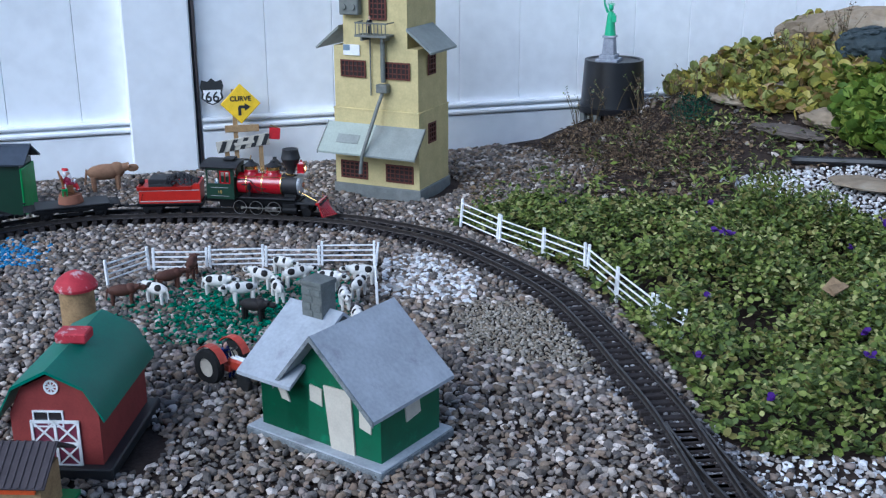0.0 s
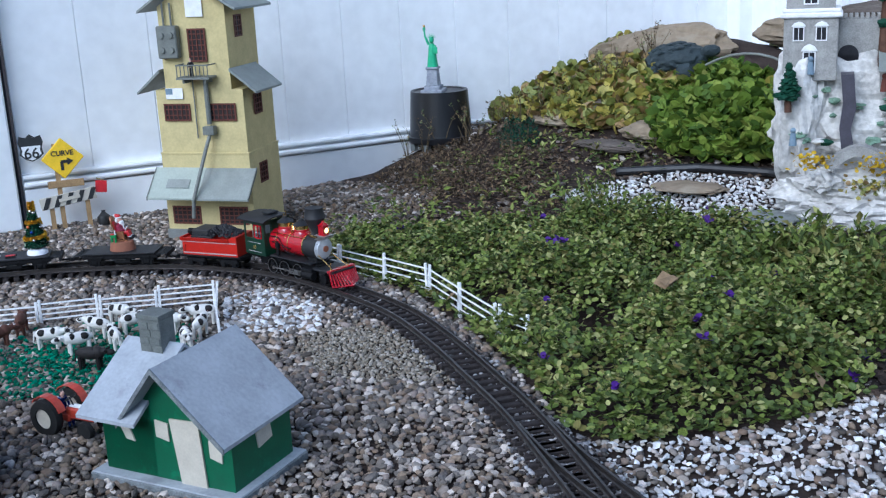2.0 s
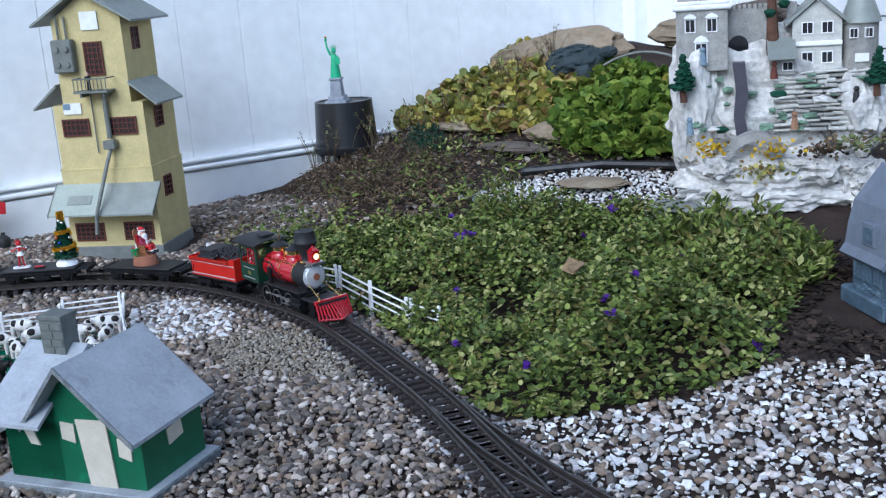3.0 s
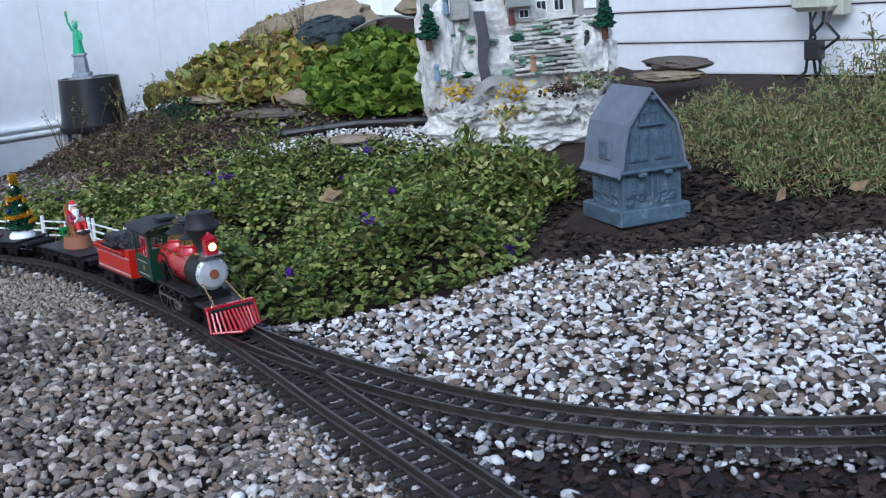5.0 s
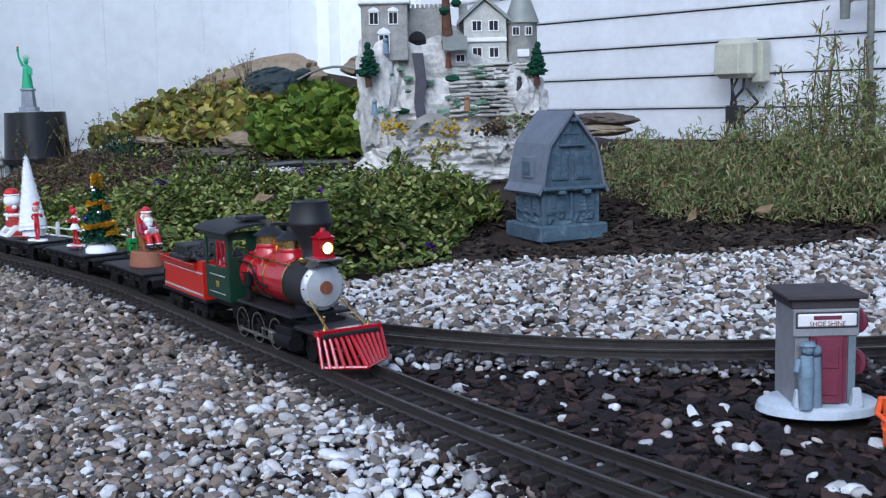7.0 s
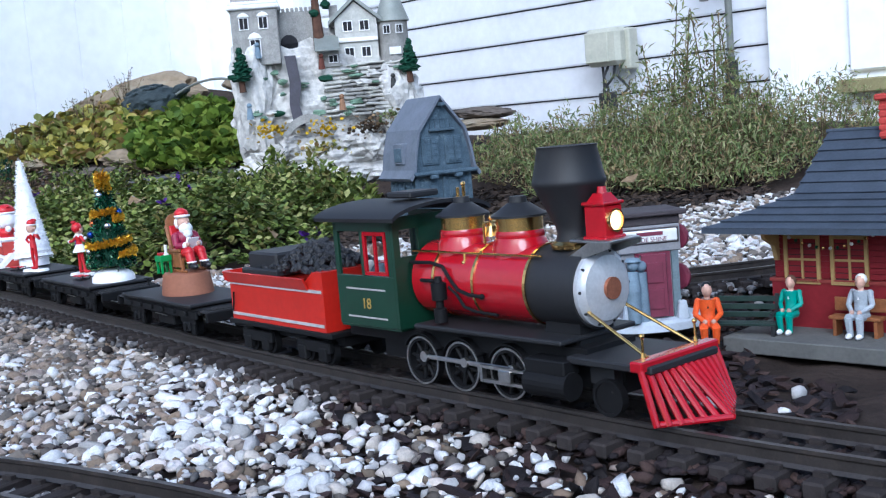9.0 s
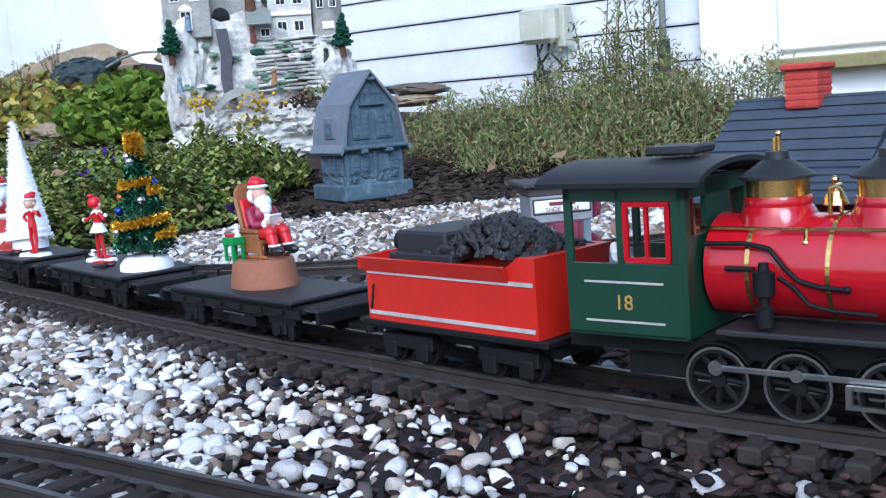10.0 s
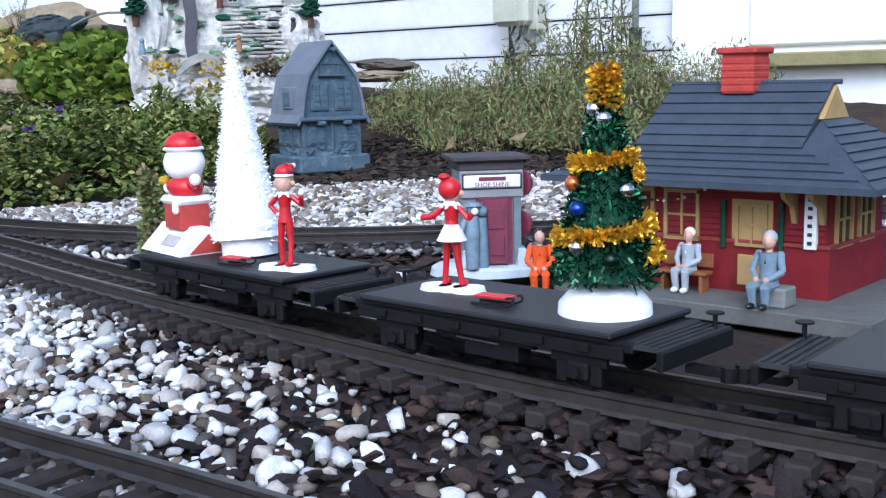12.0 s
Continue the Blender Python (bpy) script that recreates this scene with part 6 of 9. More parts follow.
    part("lantern", Bm().lathe([(0, 0), (0.016, 0.001), (0.021, 0.014), (0.019, 0.028), (0.010, 0.036), (0.006, 0.040), (0.006, 0.046), (0, 0.046)], 20, pose(0.095, -0.02, 0)), M_SIGNBLACK, s, "round black warning lantern", smooth=True)


def animal(name, m, k, mats, label, horns=False):
    """A small toy animal on four legs, head towards +x."""
    b = Bm()
    blob(b, 0, ("b", (0, 0, 0.030 * k), (0.028 * k, 0.0115 * k, 0.0125 * k), 14), ("b", (0.018 * k, 0, 0.032 * k), (0.013 * k, 0.0105 * k, 0.0125 * k), 10), ("c", (0.024 * k, 0, 0.034 * k), (0.036 * k, 0, 0.036 * k), 0.0075 * k, 0.006 * k, 10), ("b", (0.042 * k, 0, 0.033 * k), (0.0095 * k, 0.0058 * k, 0.0062 * k), 10))
    for x in (-0.018, 0.018):
        for y in (-0.0065, 0.0065):
            blob(b, 0, ("c", (x * k, y * k, 0.024 * k), (x * k, y * k, 0.0), 0.0042 * k, 0.003 * k, 8))
    blob(b, 0, ("c", (-0.027 * k, 0, 0.036 * k), (-0.031 * k, 0, 0.012 * k), 0.0016 * k, None, 6))
    for s in (-1, 1):
        blob(b, 0, ("b", (0.036 * k, s * 0.0078 * k, 0.0385 * k), (0.0022 * k, 0.004 * k, 0.0022 * k), 6))
    if len(mats) > 1:
        for s in (-1, 1):
            blob(b, 1, ("b", (-0.010 * k, s * 0.0058 * k, 0.0335 * k), (0.0095 * k, 0.0068 * k, 0.0078 * k), 10), ("b", (0.013 * k, s * 0.0050 * k, 0.0365 * k), (0.0062 * k, 0.0068 * k, 0.0072 * k), 10), ("b", (0.041 * k, s * 0.0028 * k, 0.0352 * k), (0.0062 * k, 0.0036 * k, 0.0044 * k), 8))
    ob = part(name, b, mats, smooth=True, m=m)
    return tagged(ob, label, "toy animal", group="toy animals of the paddock")


def make_paddock():
    corners = [(-2.24, 1.27), (-2.275, 1.40), (-1.955, 1.81), (-1.735, 1.635)]
    for (ax, ay), (bx, by) in zip(corners, corners[1:]):
        ln = math.hypot(bx - ax, by - ay)
        n = max(1, round(ln / 0.135))
        for k in range(n):
            w = ln / n
            pf = thing("toy_fence_panel", "white plastic toy rail fence panel", "toy fence", pose(ax + (bx - ax) * k / n, ay + (by - ay) * k / n, random.uniform(-0.004, 0.004), random.uniform(-8, 4), random.uniform(-1.5, 1.5), math.degrees(math.atan2(by - ay, bx - ax)) + random.uniform(-3, 3)), group="white toy fence panels")
            for x in (0.004, w - 0.004):
                part("post", Bm().box((x, 0, 0.029), (0.006, 0.006, 0.058), bevel=0.0008), M_WHITE, pf)
            for z in (0.012, 0.024, 0.036, 0.048):
                part("rail", Bm().box((w / 2, 0, z), (w, 0.0026, 0.0032)), M_WHITE, pf)
    places = [(-2.02, 1.42, 40, "w"), (-1.99, 1.52, 200, "w"), (-1.95, 1.58, 70, "w"), (-1.90, 1.50, 160, "w"), (-1.88, 1.62, 20, "w"), (-1.86, 1.70, 230, "w"), (-1.80, 1.64, 120, "w"), (-1.77, 1.58, 330, "w"), (-2.12, 1.36, 80, "br"), (-2.16, 1.44, 140, "br"), (-1.84, 1.40, 30, "b"), (-1.78, 1.50, 100, "br"), (-2.06, 1.30, 200, "w"), (-1.94, 1.44, 250, "w"), (-2.03, 1.60, 10, "w"), (-1.66, 1.53, 330, "w"), (-2.10, 1.24, 60, "br")]
    for x, y, a, c in places:
        mt, lb = {"w": (M_COWWHITE, "white toy cow with black patches"), "b": (M_COWBLACK, "black toy cow standing in the paddock"), "br": (M_COWBROWN, "dark brown toy horse in the paddock")}[c]
        animal("toy_cow" if c != "br" else "toy_horse", pose(x, y, 0.006, 0, 0, a), 1.05, [mt, M_COWBLACK] if c == "w" else [mt], lb)
    n = 2600
    x, y = RNG.normal(-1.90, 0.12, n), RNG.normal(1.42, 0.12, n)
    ok = inside(x, y, [(-2.2, 1.15), (-2.25, 1.38), (-1.97, 1.74), (-1.72, 1.60), (-1.70, 1.35), (-1.9, 1.15)])
    x, y = x[ok], y[ok]
    scatter("teal_turf", M_TURF, x, y, RNG.uniform(0.004, 0.010, len(x)), 1, "clumps of teal artificial turf in the paddock", rough=0.35, smooth=False, lift=0.9, category="turf")
    t = thing("toy_tractor", "red toy farm tractor with large black tyres", "toy tractor", pose(-1.62, 1.215, 0, 0, 0, 12.0))
    part("body", Bm().box((0.030, 0, 0.036), (0.062, 0.020, 0.020), bevel=0.003).box((-0.006, 0, 0.028), (0.03, 0.026, 0.014), bevel=0.002), M_TRACTOR, t, "red tractor body")
    part("grille", Bm().box((0.064, 0, 0.036), (0.004, 0.018, 0.018), bevel=0.001).box((0.030, 0, 0.0475), (0.05, 0.012, 0.003), bevel=0.001), M_WHITE, t, "white bonnet and grille")
    for s in (-1, 1):
        w = part("rear_wheel", Bm().lathe([(0.018, -0.009), (0.031, -0.0075), (0.033, 0.0), (0.031, 0.0075), (0.018, 0.009), (0.018, -0.009)], 24, Matrix.Translation((-0.022, s * 0.032, 0.033)) @ Matrix.Rotation(radians(90), 4, "X")), M_RUBBER, t, "large black tyre")
        part("rim", Bm().lathe([(0, -0.004), (0.018, -0.006), (0.018, 0.006), (0, 0.004)], 20, Matrix.Translation((-0.022, s * 0.032, 0.033)) @ Matrix.Rotation(radians(90), 4, "X")), M_CARD, w, "pale rim")
        arc = [(-0.022 + r * math.cos(a), 0.036 + r * math.sin(a)) for r, q in ((0.036, np.linspace(0.3, 2.5, 9)), (0.0345, np.linspace(2.5, 0.3, 9))) for a in q]
        part("fender", Bm().prism(arc, s * 0.027 - 0.008, s * 0.027 + 0.008), M_TRACTOR, t, "red fender")
        part("front_wheel", Bm().lathe([(0.0, -0.005), (0.015, -0.005), (0.016, 0.0), (0.015, 0.005), (0.0, 0.005)], 20, Matrix.Translation((0.055, s * 0.022, 0.016)) @ Matrix.Rotation(radians(90), 4, "X")), M_RUBBER, t)
    part("steering_wheel", Bm().lathe([(0.009, -0.001), (0.011, -0.001), (0.011, 0.001), (0.009, 0.001), (0.009, -0.001)], 16, pose(0.004, 0, 0.060, 0, -35, 0)).cyl((0.012, 0, 0.045), (0.004, 0, 0.060), 0.0012, seg=6), M_BOOT, t)
    doll(0.034, pose(-1.62, 1.215, 0, 0, 0, 12.0) @ pose(-0.014, 0, 0.004, 0, 0, 90), 0.95, [M_BLUEBALL, M_SKIN, M_BOOT, M_BOOT], "small doll in blue driving the tractor")
    animal("bear_ornament", pose(-3.035, 1.65, 0.0, 0, 0, 70), 1.9, [M_BEAR], "brown bear ornament by the fence")
    n = 500
    x, y = RNG.normal(-2.62, 0.06, n), RNG.normal(1.16, 0.06, n)
    scatter("blue_glass_pebbles", M_BLUEGLASS, x, y, RNG.uniform(0.005, 0.010, n), 1, "patch of blue glass pebbles inside the loop", lift=0.7, category="pebbles")
    # white rail fence outside the curve
    run = [(-2.05, 2.165), (-1.89, 2.15), (-1.735, 2.15), (-1.58, 2.13), (-1.43, 2.055), (-1.27, 1.975), (-1.17, 1.94)]
    for (ax, ay), (bx, by) in zip(run, run[1:]):
        w = math.hypot(bx - ax, by - ay)
        pf = thing("track_fence_panel", "white plastic rail fence panel beside the track", "toy fence", pose(ax, ay, random.uniform(-0.010, 0.002), random.uniform(-9, 5), random.uniform(-2, 3), math.degrees(math.atan2(by - ay, bx - ax))), group="white fence panels by the track")
        for x in (0.003, w - 0.006):
            part("post", Bm().box((x, 0, 0.038), (0.006, 0.006, 0.090), bevel=0.0008), M_WHITE, pf)
        for z in (0.022, 0.038, 0.054, 0.070):
            part("rail", Bm().box((w / 2, 0, z), (w, 0.0026, 0.0031)), M_WHITE, pf)


M_BLUEGLASS = mat("blue_glass", (0.03, 0.20, 0.42), 0.2, dark=0.6, bump=0)


def make_meter():
    at = pose(0.122, 3.494, 0, 0, 0, 153.2)
    m = thing("meter_box", "beige outdoor outlet box with hanging black cables", "electrical box", at @ pose(0.250, 0.05, 0.415))
    part("back_plate", Bm().box((-0.045, -0.03, -0.01), (0.035, 0.05, 0.125), bevel=0.004), M_METERBOX, m)
    part("cover", Bm().box((0.015, 0.0, 0.0), (0.125, 0.07, 0.115), bevel=0.014), M_METERBOX, m, "rounded beige cover")
    part("cover_face", Bm().box((0.030, 0.036, 0.0), (0.085, 0.008, 0.095), bevel=0.004), M_METERBOX, m)
    for k in range(4):
        x = -0.03 + 0.022 * k
        part("cable", Bm().tube([(x, 0, -0.055), (x + random.uniform(-0.02, 0.02), 0.02, -0.09), (x + random.uniform(-0.04, 0.04), 0.02, -0.13), (x + random.uniform(-0.03, 0.03), 0.01, -0.17), (x + random.uniform(-0.05, 0.05), 0.0, -0.23), (x + random.uniform(-0.12, 0.12), 0.02, -0.27)], 0.0045, 6), M_CABLE, m, "black cable")
    part("adapter", Bm().box((0.01, 0.02, -0.165), (0.05, 0.035, 0.055), bevel=0.004), M_CABLE, m)
    sp = thing("garden_tap_pipe", "grey standpipe with a tap against the siding", "tap", at @ pose(-0.135, 0.03, 0.0))
    part("pipe", Bm().cyl((0, 0, 0.1), (0, 0, 0.70), 0.010, seg=12), M_PIPE, sp)
    part("sleeve", Bm().cyl((0, 0, 0.1), (0, 0, 0.335), 0.019, seg=14), M_CABLE, sp)
    part("tap", Bm().tube([(0, 0, 0.565), (0.045, 0.01, 0.565), (0.07, 0.01, 0.555)], 0.008, 10).cyl((0.07, 0.01, 0.510), (0.07, 0.01, 0.590), 0.013, 0.016, 12), M_PIPE, sp)


# ---- plants ----
LEAF = np.array([(0, 0, 0), (-0.34, 0.45, 0.10), (0, 0.5, 0.0), (0.34, 0.45, 0.10), (0, 1.0, -0.06)])
LEAF_F = np.array([(0, 2, 1), (0, 3, 2), (1, 2, 4), (2, 3, 4)])
ROUND = np.array([(0, 0, 0), (-0.45, 0.25, 0.05), (-0.5, 0.62, 0.08), (0, 0.5, -0.03), (0.45, 0.25, 0.05), (0.5, 0.62, 0.08), (-0.2, 0.98, 0.03), (0.2, 0.98, 0.03)])
ROUND_F = np.array([(0, 3, 1), (1, 3, 2), (0, 4, 3), (4, 5, 3), (2, 3, 6), (3, 7, 6), (3, 5, 7)])


def leaves(name, p, size, material, label, category, shape=0, droop=(0.0, 0.9), narrow=1.0, tagged_kind="stuff", parent=None):
    """Single leaves at the places p, turned every way."""
    tv, tf = ((LEAF, LEAF_F), (ROUND, ROUND_F))[shape]
    n = len(p)
    tv = tv * (narrow, 1, 1)
    v = tv[None] * size[:, None, None]
    roll, pitch, yaw = RNG.normal(0, 0.5, n), RNG.uniform(droop[0], droop[1], n), RNG.uniform(0, 6.283, n)
    for a, (i, j) in ((roll, (0, 2)), (pitch, (1, 2)), (yaw, (0, 1))):
        c, s = np.cos(a)[:, None], np.sin(a)[:, None]
        u, w = v[..., i].copy(), v[..., j].copy()
        v[..., i], v[..., j] = u * c - w * s, u * s + w * c
    v += p[:, None]
    f = tf[None] + (np.arange(n) * len(tv))[:, None, None]
    ob = stuff(name, v.reshape(-1, 3), f.reshape(-1, 3), material, label, category, kind=tagged_kind)
    return ob


def lumpy(x, y, freq, seed):
    return np.array([noise.noise(Vector((a * freq, b * freq, seed))) for a, b in zip(x, y)])


def make_plants():
    # low leafy groundcover behind the track fence
    x, y = spread((-2.15, 1.6, -0.5, 2.8), 0.0092)
    ok = inside(x, y, BED)
    x, y = x[ok], y[ok]
    edge = np.full(len(x), 9.0)
    pb = np.array(BED)
    for (ax, ay), (bx, by) in zip(pb, np.roll(pb, -1, 0)):
        for k in np.linspace(0, 1, 8):
            edge = np.minimum(edge, np.hypot(x - ax - (bx - ax) * k, y - ay - (by - ay) * k))
    lump = lumpy(x, y, 6.0, 1.0) + 0.55 * lumpy(x, y, 17.0, 5.0)
    h = (0.058 + 0.085 * lump) * step(0.0, 0.09, edge) * (0.55 + 0.65 * step(-2.0, -1.0, x)) + 0.014
    keep = RNG.uniform(0, 1, len(x)) < 0.60 + 0.75 * (lump + 0.2)
    x, y, h = x[keep], y[keep], np.maximum(h[keep], 0.012)
    for k, (lo, hi, s0, s1) in enumerate(((0.30, 0.85, 0.009, 0.020), (0.70, 1.02, 0.009, 0.017), (0.85, 1.10, 0.008, 0.015))):
        zz = ground_z(x, y) + h * RNG.uniform(lo, hi, len(x))
        jx, jy = x + RNG.normal(0, 0.006, len(x)), y + RNG.normal(0, 0.006, len(x))
        leaves("groundcover", np.stack([jx, jy, zz], 1), RNG.uniform(s0, s1, len(x)), M_LEAF, "dense green leafy groundcover of pansies", "groundcover", shape=1, narrow=0.78, droop=(-0.35, 0.75))
    # upright sprigs that rise out of it
    n = 420
    i = RNG.integers(0, len(x), n)
    sx, sy, sh = np.repeat(x[i], 14), np.repeat(y[i], 14), np.repeat(h[i] + RNG.uniform(0.008, 0.030, n), 14)
    q = RNG.uniform(0.55, 1.0, n * 14)
    leaves("groundcover", np.stack([sx + RNG.normal(0, 0.007, n * 14), sy + RNG.normal(0, 0.007, n * 14), ground_z(sx, sy) + sh * q], 1), RNG.uniform(0.008, 0.016, n * 14), M_LEAF, "upright sprigs of the green groundcover", "groundcover", shape=1, narrow=0.6, droop=(0.0, 1.0))
    n = 26
    i = RNG.integers(0, len(x), n)
    p = np.stack([x[i], y[i], ground_z(x[i], y[i]) + h[i] + 0.006], 1)
    p = np.repeat(p, 5, 0) + RNG.normal(0, 0.003, (n * 5, 3))
    leaves("pansy_flowers", p, RNG.uniform(0.010, 0.016, len(p)), M_BLOOM, "scattered dark purple pansy flowers", "flowers", shape=1)
    # taller clump beside the cast barn and by the path
    def clump(name, cx, cy, r, hh, n, material, label, size, narrow=0.9, droop=(0.1, 1.2)):
        a, q = RNG.uniform(0, 6.283, n), np.sqrt(RNG.uniform(0, 1, n))
        lx, ly = cx + r[0] * q * np.cos(a), cy + r[1] * q * np.sin(a)
        top = hh * (1 - 0.75 * q**2) * (0.75 + 0.5 * (lumpy(lx, ly, 12.0, cx) + 0.3))
        lz = ground_z(lx, ly) + top * RNG.uniform(0.15, 1.0, n) ** 0.7
        b = Bm()
        for k in range(int(20 + n / 60)):
            j = int(RNG.integers(0, n))
            b.cyl((cx + (lx[j] - cx) * 0.6, cy + (ly[j] - cy) * 0.6, gz(lx[j], ly[j]) - 0.01), (lx[j], ly[j], lz[j]), 0.0016, 0.0008, 5)
        bush = thing(name, label, "bush")
        tagged(part("stem_tangle", b, M_STEM, bush), kind="stuff")
        lv = leaves("foliage", np.stack([lx, ly, lz], 1), RNG.uniform(size[0], size[1], n), material, "", "", narrow=narrow, droop=droop, tagged_kind="")
        lv.parent = bush
        return bush
    clump("leafy_plant", -0.80, 2.52, (0.22, 0.17), 0.17, 2600, M_LEAF, "light green leafy plant in front of the village ornament", (0.016, 0.032), 0.75)
    clump("leafy_plant", -1.42, 2.62, (0.12, 0.10), 0.15, 900, M_LEAF, "upright green leafy plant at the back of the bed", (0.014, 0.026), 0.6)
    clump("leafy_plant", -0.68, 2.50, (0.09, 0.09), 0.10, 500, M_LEAF, "green leafy plant beside the cast barn", (0.018, 0.032), 0.75)
    # brown dying plants at the pot
    clump("withered_plant", -2.10, 2.96, (0.34, 0.22), 0.075, 3200, M_DRY, "withered brown plant at the foot of the pot", (0.008, 0.020), 0.35, (-0.4, 1.0))
    clump("withered_plant", -1.95, 2.80, (0.30, 0.16), 0.05, 1500, M_DRY, "withered brown plants behind the bed", (0.010, 0.020), 0.5, (-0.4, 0.8))
    clump("withered_plant", -0.80, 2.27, (0.10, 0.07), 0.075, 420, M_DRY, "withered brown stems among the groundcover", (0.008, 0.018), 0.4, (-0.2, 1.2))
    clump("leafy_plant", -1.20, 2.60, (0.16, 0.08), 0.10, 900, M_LEAF, "light green leafy plant at the back of the bed", (0.010, 0.020), 0.7)
    for k in range(22):
        q = k / 21
        cx, cy = -2.40 + 0.62 * q + random.uniform(-0.05, 0.05), 3.02 + 0.62 * q + random.uniform(-0.06, 0.06)
        wisp = thing("dry_weed", "thin dry weed with tiny leaves on the bank", "weed", group="dry weeds of the bank")
        b, p = Bm(), []
        for j in range(5):
            tip = Vector((cx + random.uniform(-0.06, 0.06), cy + random.uniform(-0.05, 0.05), gz(cx, cy) + random.uniform(0.07, 0.15)))
            mid = Vector((cx, cy, gz(cx, cy))).lerp(tip, 0.55) + Vector((random.uniform(-0.012, 0.012), 0, 0.01))
            b.cyl((cx, cy, gz(cx, cy) - 0.01), mid, 0.0013, 0.0010, 5).cyl(mid, tip, 0.0010, 0.0006, 5)
            p += [mid.lerp(tip, random.random()) + Vector((random.uniform(-0.008, 0.008), 0, random.uniform(-0.006, 0.006))) for _ in range(9)]
        tagged(part("stem_tangle", b, M_STEM, wisp), kind="stuff")
        lv = leaves("foliage", np.array(p), RNG.uniform(0.006, 0.014, len(p)), M_DRY if k % 3 else M_SAGE, "", "", narrow=0.7, tagged_kind="")
        lv.parent = wisp
    clump("small_shrub", -2.05, 3.16, (0.075, 0.06), 0.12, 600, M_TOYLEAF, "small dark green shrub on the bank", (0.008, 0.014), 0.7)
    # litter of dead leaves on the bank
    x, y = spread((-2.5, 2.2, -0.95, 3.35), 0.0165)
    ok = ~inside(x, y, BED) & ~inside(x, y, BACK_ZONE) & keep_clear(x, y) & (y > 2.32 - 0.2 * (x + 2)) & (lumpy(x, y, 5.0, 4.0) > -0.25)
    x, y = x[ok], y[ok]
    leaves("leaf_litter", np.stack([x, y, ground_z(x, y) + 0.006], 1), RNG.uniform(0.008, 0.024, len(x)), M_DRY, "litter of dead brown leaves on the bank", "leaf litter", narrow=0.9, droop=(-0.35, 0.5))
    pick = RNG.uniform(0, 1, len(x)) < 0.16
    scatter("bank_stones", M_GREY_STONE, x[pick] + 0.01, y[pick], RNG.uniform(0.006, 0.016, pick.sum()), 1, "loose grey stones among the dead leaves", rough=0.2, smooth=False)
    pick = (RNG.uniform(0, 1, len(x)) < 0.10) & (x > -2.2)
    x, y = np.repeat(x[pick], 7), np.repeat(y[pick], 7)
    leaves("weeds", np.stack([x + RNG.normal(0, 0.012, len(x)), y + RNG.normal(0, 0.012, len(x)), ground_z(x, y) + RNG.uniform(0.005, 0.04, len(x))], 1), RNG.uniform(0.014, 0.03, len(x)), M_LEAF, "sparse green weeds among the dead leaves", "weeds", narrow=0.6)
    # ivy over the bank
    for nm, cx, cy, rx, ry, n, mt, lb, dz in [("ivy", -1.38, 3.30, 0.26, 0.16, 3000, M_IVY, "green round-leaved ivy hanging over the bank", 0.13), ("ivy", -1.52, 3.46, 0.28, 0.16, 1500, M_IVY, "green ivy on top of the bank", 0.05), ("ivy", -1.84, 3.44, 0.30, 0.17, 1700, M_YELLOWLEAF, "yellowing ivy over the stones", 0.05), ("ivy", -2.12, 3.46, 0.24, 0.16, 800, M_YELLOWLEAF, "sparse yellowing ivy near the fence", 0.09), ("ivy", -1.46, 4.02, 0.14, 0.06, 200, M_YELLOWLEAF, "yellow leaves on top of the boulder", 0.06), ("ivy", -2.07, 3.80, 0.07, 0.05, 90, M_YELLOWLEAF, "yellow leaves beside the boulder", 0.05), ("ivy", -1.22, 3.60, 0.16, 0.20, 700, M_YELLOWLEAF, "yellowing ivy behind the ornament", 0.06)]:
        a, q = RNG.uniform(0, 6.283, n), np.sqrt(RNG.uniform(0, 1, n))
        lx, ly = cx + rx * q * np.cos(a), cy + ry * q * np.sin(a)
        lz = ground_z(lx, ly) + dz * (1 - 0.6 * q) * RNG.uniform(0.1, 1.2, n) + 0.01
        iv = thing(nm, lb, "ivy")
        lv = leaves("foliage", np.stack([lx, ly, lz], 1), RNG.uniform(0.020, 0.037, n), mt, "", "", shape=1, narrow=1.12, droop=(0.1, 1.3), tagged_kind="")
        lv.parent = iv
        b = Bm()
        for k in range(14):
            j, i2 = int(RNG.integers(0, n)), int(RNG.integers(0, n))
            b.cyl((lx[j], ly[j], gz(lx[j], ly[j])), (lx[i2], ly[i2], lz[i2] - 0.01), 0.0018, seg=5)
        tagged(part("stem_tangle", b, M_STEM, iv), kind="stuff")
    # sage-like bushes along the house wall
    for cx, cy, rx, ry, hh, n in [(-0.24, 2.82, 0.16, 0.17, 0.17, 2900), (-0.12, 2.74, 0.15, 0.14, 0.19, 3000), (0.00, 2.86, 0.16, 0.16, 0.25, 3400), (0.08, 2.70, 0.15, 0.14, 0.19, 3000), (0.17, 2.86, 0.17, 0.18, 0.31, 4600), (0.26, 2.72, 0.15, 0.14, 0.23, 3000), (-0.33, 2.98, 0.16, 0.14, 0.12, 1800), (0.42, 2.88, 0.2, 0.2, 0.22, 3200), (-0.06, 2.60, 0.18, 0.08, 0.11, 1700), (0.16, 2.60, 0.18, 0.07, 0.11, 1700)]:
        clump("sage_bush", cx, cy, (rx, ry), hh, n, M_SAGE, "straggly grey green bush along the house wall", (0.009, 0.024), 0.36, (-0.2, 1.4))
